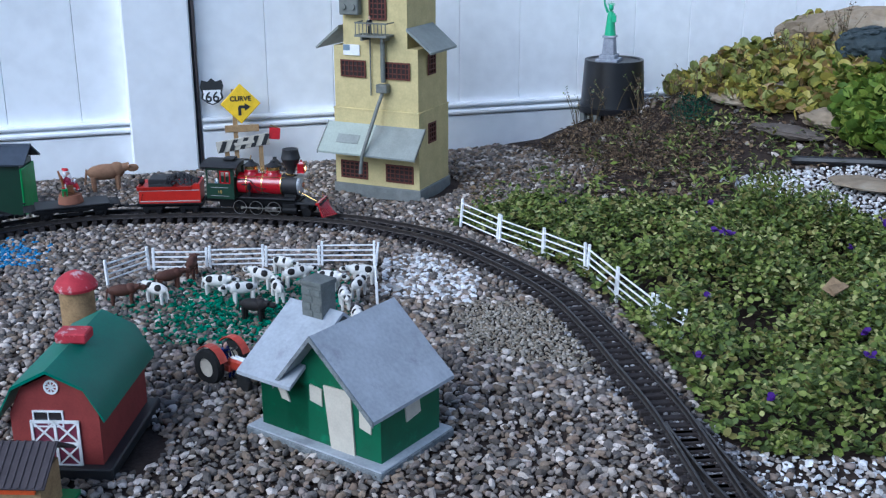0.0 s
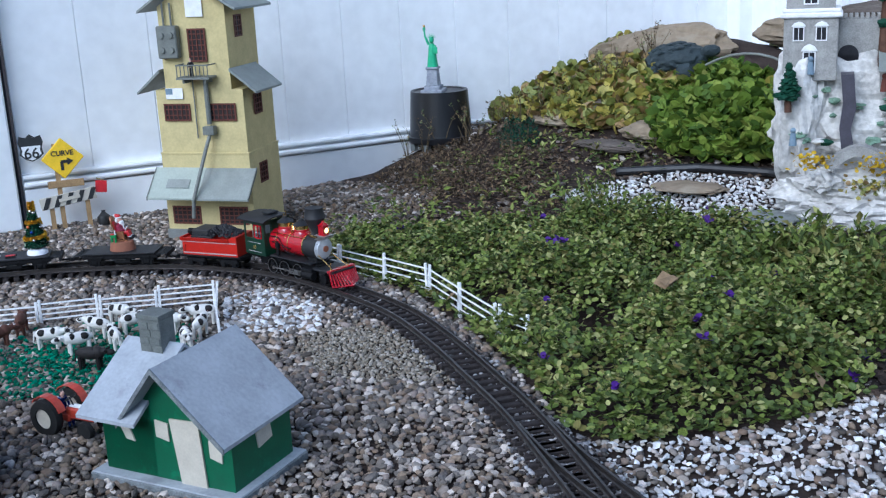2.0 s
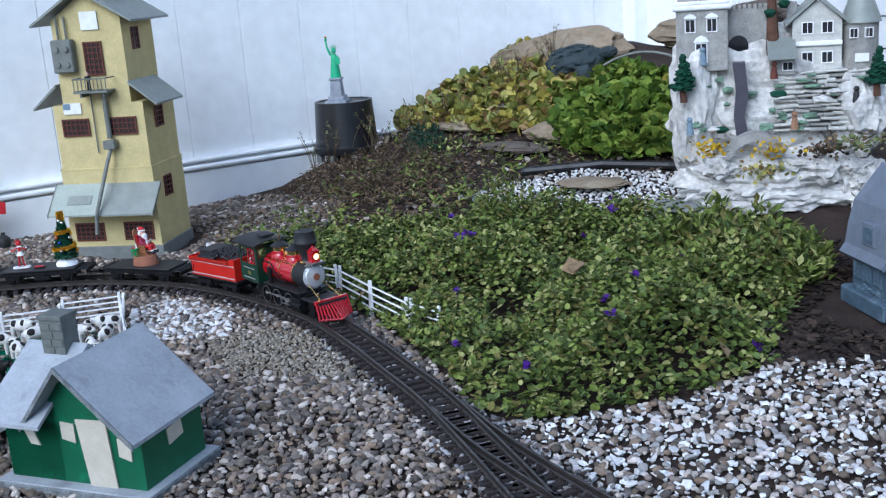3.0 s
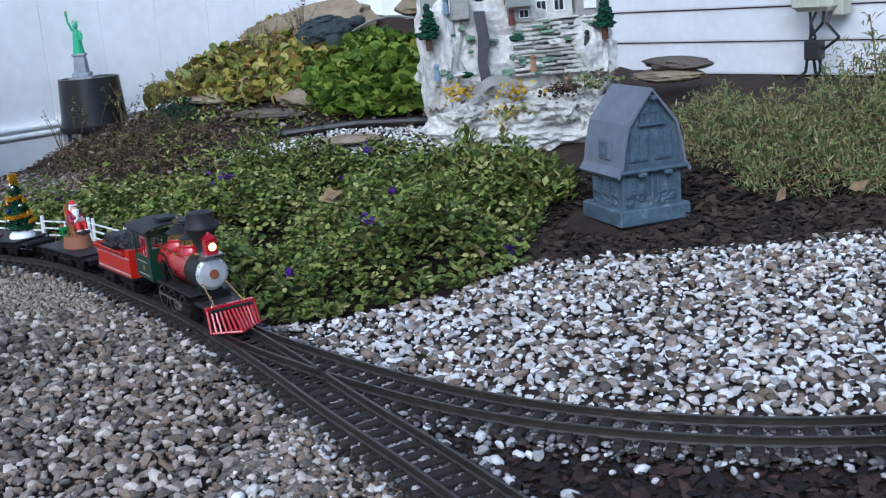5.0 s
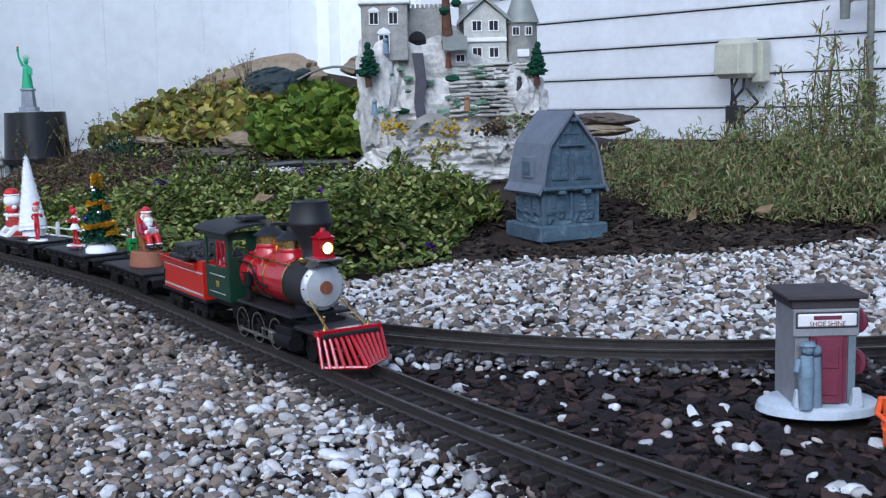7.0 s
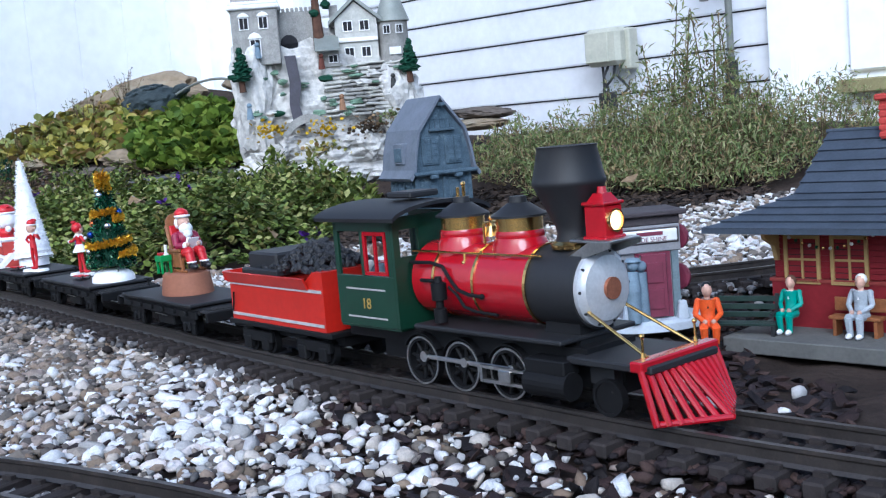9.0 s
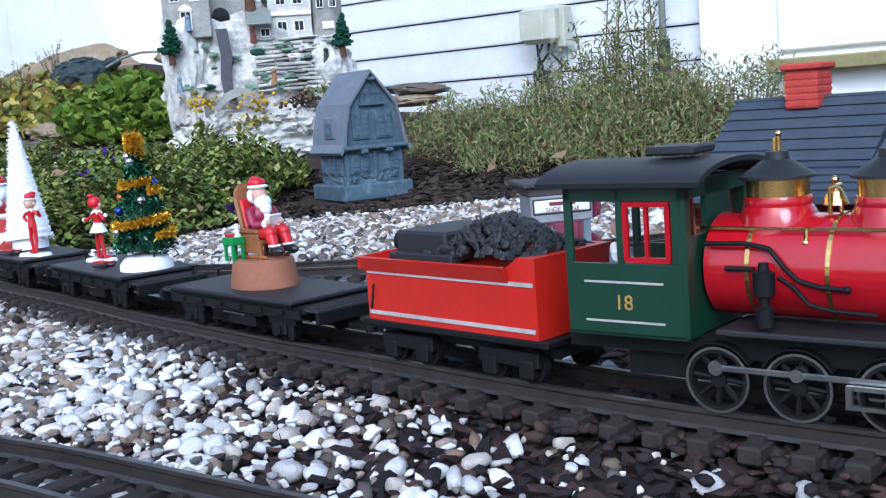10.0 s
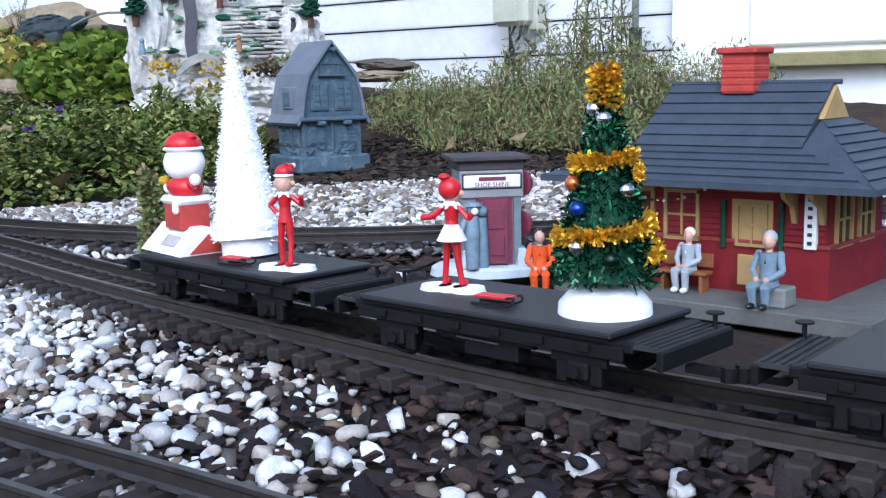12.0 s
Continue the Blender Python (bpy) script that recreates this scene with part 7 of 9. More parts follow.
    # tall stalks above them
    for k in range(10):
        cx, cy = random.uniform(0.04, 0.26), random.uniform(2.78, 2.98)
        z0, hh = gz(cx, cy), random.uniform(0.26, 0.42)
        st = thing("tall_stalk", "tall grey green flower stalk rising from the bushes", "plant", group="tall stalks by the wall")
        lean = (random.uniform(-0.05, 0.05), random.uniform(-0.04, 0.04))
        part("stem", Bm().cyl((cx, cy, z0), (cx + lean[0], cy + lean[1], z0 + hh), 0.0026, 0.0012, 6), M_STEM, st)
        q = RNG.uniform(0.35, 1.0, 46)
        p = np.stack([cx + lean[0] * q + RNG.normal(0, 0.010, 46), cy + lean[1] * q + RNG.normal(0, 0.010, 46), z0 + hh * q], 1)
        lv = leaves("foliage", p, RNG.uniform(0.018, 0.034, 46), M_SAGE, "", "", narrow=0.3, droop=(0.2, 1.2), tagged_kind="")
        lv.parent = st
    # yellow moss and small plants in the ornament's basin
    m = pose(-0.852, 2.983, 0, 0, 0, 20.4)
    for u, z, n, mt, lb in [(-0.15, 0.245, 80, M_YBLOOM, "yellow stonecrop in the basin"), (-0.01, 0.238, 80, M_YBLOOM, "yellow stonecrop below the bridge"), (-0.02, 0.185, 110, M_YELLOWLEAF, "yellow stonecrop hanging down the rock"), (0.12, 0.235, 140, M_DRY, "brown withered plants in the basin"), (0.19, 0.250, 130, M_SAGE, "green trailing plant in the basin")]:
        p = np.array([m @ Vector((u + RNG.normal(0, 0.028), -0.122 + RNG.normal(0, 0.012), z + RNG.normal(0, 0.012))) for k in range(n)])
        sc = thing("stonecrop", lb, "plant")
        lv = leaves("foliage", p, RNG.uniform(0.007, 0.014, n), mt, "", "", shape=1, droop=(-0.4, 1.2), tagged_kind="")
        lv.parent = sc
    # fallen dry leaves
    for x, y, z, s in [(-1.02, 2.17, 0.105, 0.05), (-0.98, 2.15, 0.11, 0.045), (-0.70, 1.86, 0.03, 0.05), (-0.12, 2.40, 0.06, 0.04), (-1.45, 2.03, 0.03, 0.04), (-0.60, 1.98, 0.04, 0.035), (0.02, 2.42, 0.07, 0.045)]:
        tagged(leaves("fallen_leaf", np.array([(x, y, z)]), np.array([s]), M_DRY, "curled brown fallen leaf", "leaf", narrow=1.4, tagged_kind=""), group="fallen leaves")


def make_backdrop():
    b = thing("hose_arch", "thin pale hose arching over the ivy", "hose")
    part("hose", Bm().tube([(-1.52 + 0.34 * k / 8, 3.40, 0.30 + 0.13 * math.sin(math.pi * (0.25 + 0.6 * k / 8))) for k in range(9)], 0.004, 8), M_PIPE, b)
    e = thing("bed_edging", "black plastic edging behind the white gravel", "edging")
    part("strip", Bm().tube([(-1.62, 3.04, 0.12), (-1.4, 3.13, 0.135), (-1.2, 3.15, 0.135), (-1.05, 3.12, 0.135)], 0.012, 8), M_CABLE, e)

make_tower()
make_cottage()
make_barn()
make_stone_barn()
make_castle()
make_station()
make_shop()
make_pot_and_statue()
make_turtle_and_rocks()
make_signs()
make_paddock()
make_meter()
make_backdrop()
make_plants()
make_gravel()
make_track("main_line", MAIN_PTS, MAIN_LEN, "toy railway curve with dark sleepers and weathered rails")
make_track("spur_line", *smooth_path(SPUR, 500), "toy railway spur branching off to the station")
make_track("front_line", *smooth_path(FRONT, 300), "second toy railway track in front of the gravel")

# ---- the train ----
def path_at(s):
    k = s / MAIN_LEN * (len(MAIN_PTS) - 1)
    i = int(min(max(k, 0), len(MAIN_PTS) - 2))
    return MAIN_PTS[i] + (MAIN_PTS[i + 1] - MAIN_PTS[i]) * (k - i)


def on_track(s_front, s_rear):
    """A pose with x ahead, midway between two places along the line, at rail height."""
    a, b = path_at(s_front), path_at(s_rear)
    m = (a + b) / 2
    return pose(m[0], m[1], RAIL_Z, 0, 0, math.degrees(math.atan2(a[1] - b[1], a[0] - b[0])))


TRAVEL_T = [0.0, 1.5, 2.5, 3.5, 5.5, 6.0, 6.5, 7.5, 9.5, 10.5, 12.0]
TRAVEL_S = [1.808, 2.232, 2.558, 2.890, 3.554, 3.718, 3.882, 4.208, 4.868, 5.203, 5.692]


def travel(t):
    """How far the tip of the pilot has come along the line."""
    return float(np.interp(t, TRAVEL_T, TRAVEL_S))


def wheel(parent, x, y, r, spoked=True, name="wheel"):
    """A wheel with its axis along y, keyed by itself."""
    sgn = 1 if y > 0 else -1
    ax = Matrix.Rotation(radians(-90), 4, "X")
    b = Bm()
    b.lathe([(r * 0.82, -0.0035), (r * 1.0, -0.0035), (r, 0.0025), (r * 0.82, 0.0025), (r * 0.82, -0.0035)], 28, ax)
    if not spoked:
        b.cyl((0, -0.002, 0), (0, 0.001, 0), r * 0.85, seg=20)
        b.ball((r * 0.4, sgn * 0.001, 0), 0.0015, 6)
    w = part(name, b, M_BLACK, parent, m=pose(x, y, r))
    if spoked:
        part("hub", Bm().cyl((0, -0.003, 0), (0, 0.003, 0), r * 0.25, seg=12), M_BLACK, w)
        part("crank_web", Bm().ball((r * 0.45, 0, 0), (r * 0.22, 0.0025, r * 0.22), 8), M_BLACK, w)
        for k in range(8):
            a = math.pi * k / 4
            part("spoke", Bm().cyl((r * 0.2 * math.cos(a), 0, r * 0.2 * math.sin(a)), (r * 0.86 * math.cos(a), 0, r * 0.86 * math.sin(a)), 0.0016, seg=6), M_BLACK, w)
    if r < 0.018:
        return w
    t = Bm().lathe([(r * 0.93, -0.0004), (r * 1.005, -0.0004), (r * 1.005, 0.0004), (r * 0.93, 0.0004), (r * 0.93, -0.0004)], 28, Matrix.Translation((0, sgn * 0.0036, 0)) @ ax)
    part("tyre", t, M_STEEL, w, "bright steel tyre")
    return w


WHEELS = []


def make_engine():
    e = thing("steam_engine", "red and green toy steam engine with a tall black diamond stack", "toy locomotive")
    L = lambda x: x - 0.17  # x counts from the cab's rear end
    # frame and running board
    part("frame", Bm().box((L(0.15), 0, 0.022), (0.25, 0.034, 0.016)).box((L(0.12), 0, 0.036), (0.26, 0.05, 0.012)), M_BLACK, e)
    part("running_board", Bm().box((L(0.165), 0, 0.047), (0.150, 0.078, 0.0035), bevel=0.001), M_SATIN, e)
    part("front_deck", Bm().box((L(0.275), 0, 0.036), (0.07, 0.070, 0.005), bevel=0.001).box((L(0.262), 0, 0.028), (0.02, 0.05, 0.016)), M_SATIN, e)
    # boiler and smokebox
    zb, rb = 0.079, 0.0285
    along = Matrix.Translation((0, 0, zb)) @ Matrix.Rotation(radians(90), 4, "Y")
    part("boiler", Bm().lathe([(0.0, L(0.08)), (rb, L(0.08)), (rb, L(0.20)), (0.0, L(0.20))], 40, along), M_RED, e, "glossy red boiler", smooth=True)
    part("smokebox", Bm().lathe([(0.0, L(0.20)), (rb - 0.0005, L(0.20)), (rb - 0.0005, L(0.243)), (0.0, L(0.243))], 40, along), M_SATIN, e, "satin black smokebox", smooth=True)
    part("saddle", Bm().box((L(0.222), 0, 0.050), (0.036, 0.040, 0.030), taper=(0.8, 0.7)), M_BLACK, e)
    for x in (0.105, 0.148, 0.200):
        part("boiler_band", Bm().lathe([(rb, L(x) - 0.0012), (rb + 0.0009, L(x) - 0.0012), (rb + 0.0009, L(x) + 0.0012), (rb, L(x) + 0.0012)], 40, along), M_BRASS, e, "brass boiler band")
    door = part("smokebox_door", Bm().lathe([(0.0, L(0.243)), (0.0265, L(0.243)), (0.0265, L(0.246)), (0.0235, L(0.2475)), (0.022, L(0.250)), (0.010, L(0.253)), (0.0, L(0.253))], 36, along), M_SILVER, e, "silver smokebox door", smooth=True)
    part("number_plate", Bm().lathe([(0.0, L(0.252)), (0.0075, L(0.252)), (0.0075, L(0.2555)), (0.0, L(0.2555))], 20, along), M_COPPERPLATE, door, "copper number plate")
    for k in range(10):
        a = 2 * math.pi * k / 10
        part("door_bolt", Bm().cyl((L(0.246), 0.0248 * math.cos(a), zb + 0.0248 * math.sin(a)), (L(0.2478), 0.0248 * math.cos(a), zb + 0.0248 * math.sin(a)), 0.001, seg=6), M_SATIN, door)
    # domes
    for x in (0.112, 0.172):
        d = part("dome", Bm().lathe([(0.0215, zb + 0.018), (0.0205, zb + 0.0285), (0.0180, zb + 0.033), (0.0185, zb + 0.035), (0.0175, zb + 0.038), (0.0, zb + 0.038)], 32, pose(L(x), 0, 0)), M_RED, e, "red dome base", smooth=True)
        part("dome_ring", Bm().lathe([(0.0168, zb + 0.037), (0.0168, zb + 0.048), (0.0, zb + 0.048)], 32, pose(L(x), 0, 0)), M_BRASS, d, "polished brass ring", smooth=True)
        part("dome_cap", Bm().lathe([(0.0205, zb + 0.0475), (0.0205, zb + 0.0490), (0.0165, zb + 0.0512), (0.0085, zb + 0.0568), (0.0065, zb + 0.0573), (0.0060, zb + 0.0618), (0.0, zb + 0.0622)], 32, pose(L(x), 0, 0)), M_SATIN, d, "black dome cap", smooth=True)
        if x < 0.15:
            part("whistle", Bm().tube([(L(x), 0.003, zb + 0.060), (L(x), 0.003, zb + 0.071)], 0.0013).tube([(L(x), -0.003, zb + 0.060), (L(x), -0.003, zb + 0.069)], 0.0013).ball((L(x), 0.003, zb + 0.071), 0.002, 8), M_BRASS, d, "brass whistle")
    bell = part("bell", Bm().lathe([(0.0068, zb + 0.0330), (0.0058, zb + 0.0360), (0.0038, zb + 0.0400), (0.0022, zb + 0.0420), (0.0, zb + 0.0425)], 16, pose(L(0.143), 0, 0)).tube([(L(0.143), -0.008, zb + 0.028), (L(0.143), -0.008, zb + 0.0425), (L(0.143), 0.008, zb + 0.0425), (L(0.143), 0.008, zb + 0.028)], 0.0012).ball((L(0.143), 0, zb + 0.046), 0.0022, 8), M_BRASS, e, "brass bell on its yoke")
    # stack
    part("smokestack", Bm().lathe([(0.0125, zb + 0.026), (0.0115, zb + 0.031), (0.0105, zb + 0.037), (0.0115, zb + 0.042), (0.0243, zb + 0.0685), (0.0253, zb + 0.070), (0.0253, zb + 0.0725), (0.0246, zb + 0.074), (0.0204, zb + 0.0935), (0.0210, zb + 0.0955), (0.0180, zb + 0.0955), (0.0, zb + 0.090)], 40, pose(L(0.222), 0, 0)), M_SATIN, e, "black diamond smoke stack", smooth=True)
    part("stack_collar", Bm().lathe([(0.0150, zb + 0.0265), (0.0155, zb + 0.0295), (0.0120, zb + 0.0315)], 24, pose(L(0.222), 0, 0)), M_BRASS, e, "brass stack collar")
    # head lamp on its shelf
    part("lamp_shelf", Bm().box((L(0.250), 0, zb + 0.0325), (0.036, 0.030, 0.0022), bevel=0.0006), M_STEEL, e)
    for y in (-0.0155, 0.0155):
        part("lamp_bracket", Bm().prism([(L(0.226), zb + 0.019), (L(0.232), zb + 0.0175), (L(0.268), zb + 0.029), (L(0.268), zb + 0.0325), (L(0.250), zb + 0.0325)], y - 0.0006, y + 0.0006), M_STEEL, e, "pierced steel lamp bracket")
    lamp = part("headlamp", Bm().box((L(0.250), 0, zb + 0.0465), (0.021, 0.022, 0.026), bevel=0.0012).box((L(0.250), 0, zb + 0.061), (0.024, 0.025, 0.003), bevel=0.001).box((L(0.250), 0, zb + 0.0655), (0.018, 0.018, 0.007), taper=(0.55, 0.55)).cyl((L(0.250), 0, zb + 0.068), (L(0.250), 0, zb + 0.074), 0.0045, 0.0035, 12).box((L(0.250), 0, zb + 0.0342), (0.024, 0.025, 0.003), bevel=0.001), M_RED, e, "red box headlamp")
    part("lamp_ring", Bm().lathe([(0.0078, 0.0105), (0.0092, 0.0105), (0.0092, 0.0135), (0.0078, 0.0135), (0.0078, 0.0105)], 24, pose(L(0.250), 0, zb + 0.0475) @ Matrix.Rotation(radians(90), 4, "Y")), M_BRASS, lamp)
    part("lens", Bm().lathe([(0.0, 0.0112), (0.0078, 0.0112), (0.0060, 0.0126), (0.0, 0.0134)], 20, pose(L(0.250), 0, zb + 0.0475) @ Matrix.Rotation(radians(90), 4, "Y")), M_BULB, lamp, "lit warm headlamp lens")
    about = pose(L(0.252), 0, zb + 0.0335)
    for ob in [lamp, *lamp.children]:
        ob.data.transform(about @ Matrix.Scale(0.84, 4) @ about.inverted())
    # cab: sides with window openings, front, roof
    cab = part("cab", Bm().box((L(0.037), 0, 0.043), (0.076, 0.078, 0.004)), M_CABGREEN, e, "dark green open cab")
    for y in (-0.0395, 0.0395):
        for x0, x1, z0, z1 in [(0.0, 0.074, 0.043, 0.083), (0.0, 0.005, 0.083, 0.125), (0.034, 0.038, 0.083, 0.125), (0.068, 0.074, 0.083, 0.125), (0.0, 0.074, 0.118, 0.127)]:
            part("cab_side" if z0 < 0.05 else "cab_post", Bm().box((L((x0 + x1) / 2), y, (z0 + z1) / 2), (x1 - x0, 0.003, z1 - z0), bevel=0.0004), M_CABGREEN, cab)
        part("window_sash", Bm().box((L(0.053), y * 1.02, 0.0855), (0.028, 0.0022, 0.003)).box((L(0.053), y * 1.02, 0.1165), (0.028, 0.0022, 0.003)).box((L(0.040), y * 1.02, 0.101), (0.003, 0.0022, 0.03)).box((L(0.053), y * 1.02, 0.101), (0.0022, 0.0022, 0.03)).box((L(0.066), y * 1.02, 0.101), (0.003, 0.0022, 0.03)), M_RED, cab, "red window sash")
        for z in (0.050, 0.0725):
            part("cab_stripe", Bm().box((L(0.037), y * 1.04, z), (0.050, 0.0006, 0.0012)), M_GREYLINE, cab)
        s = -1 if y < 0 else 1
        cu = bpy.data.curves.new("number", "FONT")
        cu.body, cu.size, cu.align_x, cu.extrude = "18", 0.012, "CENTER", 0.0002
        num = new("number", cu)
        num.parent = cab
        num.matrix_basis = pose(L(0.037), y * 1.045, 0.0570, 90, 0, 0 if s < 0 else 180)
        cu.materials.append(M_GOLDTEXT)
    b = Bm()
    for y0, y1, z0, z1 in [(-0.041, 0.041, 0.043, 0.098), (-0.041, -0.035, 0.098, 0.128), (0.035, 0.041, 0.098, 0.128), (-0.016, 0.016, 0.098, 0.128), (-0.041, 0.041, 0.119, 0.129)]:
        b.box((L(0.0755), (y0 + y1) / 2, (z0 + z1) / 2), (0.003, y1 - y0, z1 - z0))
    part("cab_front", b, M_CABGREEN, cab)
    arch = [(0.052 * math.sin(a), 0.1285 + 0.0125 * math.cos(a) - 0.002) for a in np.linspace(-1.35, 1.35, 13)]
    arch = arch + [(x * 0.985, z - 0.0028) for x, z in arch[::-1]]
    part("cab_roof", Bm().prism(arch, L(-0.012), L(0.090), Matrix.Rotation(radians(-90), 4, "Z") @ Matrix.Scale(-1, 4, (1, 0, 0))), M_SATIN, cab, "black curved cab roof", smooth=True)
    part("roof_hatch", Bm().box((L(0.055), 0, 0.1435), (0.030, 0.030, 0.005), bevel=0.0012), M_SATIN, cab)
    # pipes, pump, hand rails
    for s in (-1, 1):
        part("handrail", Bm().tube([(L(0.076), s * 0.0215, zb + 0.0225), (L(0.212), s * 0.0215, zb + 0.0225)], 0.0009, 6).tube([(L(0.135), s * 0.0215, zb + 0.0225), (L(0.135), s * 0.022, zb + 0.016)], 0.0012, 6).ball((L(0.135), s * 0.0225, zb + 0.0155), 0.0022, 8), M_BRASS, e, "brass hand rail")
        pts = [(L(x), s * (0.0275 + 0.002), zb + z) for x, z in [(0.082, 0.015), (0.105, 0.0155), (0.118, 0.013), (0.126, 0.003), (0.133, -0.0035), (0.145, -0.0065), (0.158, -0.007)]]
        part("steam_pipe", Bm().tube(pts, 0.0014, 8).ball(pts[-1], 0.0022, 8), M_BLACK, e, "black steam pipe")
        pts = [(L(x), s * 0.0285, zb + z) for x, z in [(0.122, -0.002), (0.130, -0.007), (0.138, -0.016), (0.150, -0.0185), (0.172, -0.0195)]]
        part("feed_pipe", Bm().tube(pts, 0.0012, 8), M_BLACK, e)
        part("air_pump", Bm().lathe([(0.005, zb - 0.028), (0.005, zb - 0.018), (0.003, zb - 0.017), (0.003, zb - 0.012), (0.0058, zb - 0.011), (0.0058, zb + 0.001), (0.003, zb + 0.002), (0.0025, zb + 0.006), (0.0, zb + 0.006)], 16, pose(L(0.116), s * 0.033, 0)).tube([(L(0.094), s * 0.031, zb + 0.002), (L(0.110), s * 0.031, zb + 0.002)], 0.0014), M_BLACK, e, "black air pump", smooth=True)
        part("smokebox_brace", Bm().tube([(L(0.236), s * 0.017, zb - 0.008), (L(0.300), s * 0.024, 0.041)], 0.0012, 8), M_BRASS, e, "brass smokebox brace")
        part("flag_post", Bm().cyl((L(0.298), s * 0.027, 0.040), (L(0.298), s * 0.027, 0.0545), 0.0009, seg=8).ball((L(0.298), s * 0.027, 0.0555), 0.0018, 8).cyl((L(0.298), s * 0.027, 0.040), (L(0.298), s * 0.027, 0.045), 0.002, 0.0012, 10), M_BRASS, e)
        cyl = part("cylinder", Bm().cyl((L(0.208), s * 0.036, 0.019), (L(0.246), s * 0.036, 0.019), 0.0095, seg=20).box((L(0.226), s * 0.034, 0.031), (0.036, 0.016, 0.010), bevel=0.001), M_BLACK, e)
        part("crosshead_guide", Bm().box((L(0.181), s * 0.036, 0.0235), (0.042, 0.003, 0.0022)).box((L(0.181), s * 0.036, 0.0135), (0.042, 0.003, 0.0022)).box((L(0.160), s * 0.036, 0.0185), (0.003, 0.004, 0.012)).box((L(0.184), s * 0.037, 0.0185), (0.012, 0.004, 0.009), bevel=0.0006), M_STEEL, e, "steel crosshead guides")
    # wheels: three driving axles and the pilot axle
    for x in (0.086, 0.131, 0.180):
        for y in (-0.026, 0.026):
            WHEELS.append((wheel(e, L(x), y, 0.0185), 0.0185, L(x), y))
        part("wheel_guard", Bm().prism([(L(x) + 0.0215 * math.cos(a), 0.0185 + 0.0215 * math.sin(a)) for a in np.linspace(0.5, 2.64, 9)] + [(L(x) + 0.0205 * math.cos(a), 0.0185 + 0.0205 * math.sin(a)) for a in np.linspace(2.64, 0.5, 9)], -0.031, 0.031), M_BLACK, e)
    for y in (-0.025, 0.025):
        WHEELS.append((wheel(e, L(0.268), y, 0.0125, False, "pilot_wheel"), 0.0125, L(0.268), y))
    rods = []
    for s in (-1, 1):
        rod = part("side_rod", Bm().box((L(0.133), s * 0.0318, 0.0), (0.098, 0.0018, 0.0034), bevel=0.0005).cyl((L(0.086), s * 0.0305, 0), (L(0.086), s * 0.0335, 0), 0.0042, seg=12).cyl((L(0.131), s * 0.0305, 0), (L(0.131), s * 0.0335, 0), 0.0036, seg=12).cyl((L(0.180), s * 0.0305, 0), (L(0.180), s * 0.0335, 0), 0.0036, seg=12), M_STEEL, e, "bright steel side rod", m=pose(0, 0, 0.0185))
        rods.append(rod)
    # pilot
    pb = Bm().box((L(0.302), 0, 0.0385), (0.010, 0.080, 0.007), bevel=0.001)
    pilot = part("pilot", pb, M_RED, e, "red slatted pilot")
    for k in np.linspace(-1, 1, 13):
        top, foot = Vector((L(0.305), k * 0.0385, 0.036)), Vector((L(0.342 - 0.026 * abs(k)), k * 0.040, 0.0035))
        part("pilot_bar", Bm().cyl(top, foot, 0.0023, seg=8), M_RED, pilot)
    for s in (-1, 1):
        part("pilot_foot", Bm().cyl((L(0.342), 0, 0.0045), (L(0.314), s * 0.040, 0.0045), 0.0022, seg=8), M_RED, pilot)
    # driver doll
    b = Bm().cyl((L(0.022), -0.015, 0.045), (L(0.022), -0.015, 0.088), 0.009, 0.007, 10)
    b.mi = 1
    b.ball((L(0.022), -0.015, 0.1), 0.0062, 10)
    b.mi = 2
    b.cyl((L(0.022), -0.022, 0.09), (L(0.030), -0.034, 0.086), 0.003, seg=8)
    d = part("driver_doll", b, [M_BLUECLOTH, M_SKIN, M_WHITE], e, "small doll leaning at the cab window")
    return e, rods


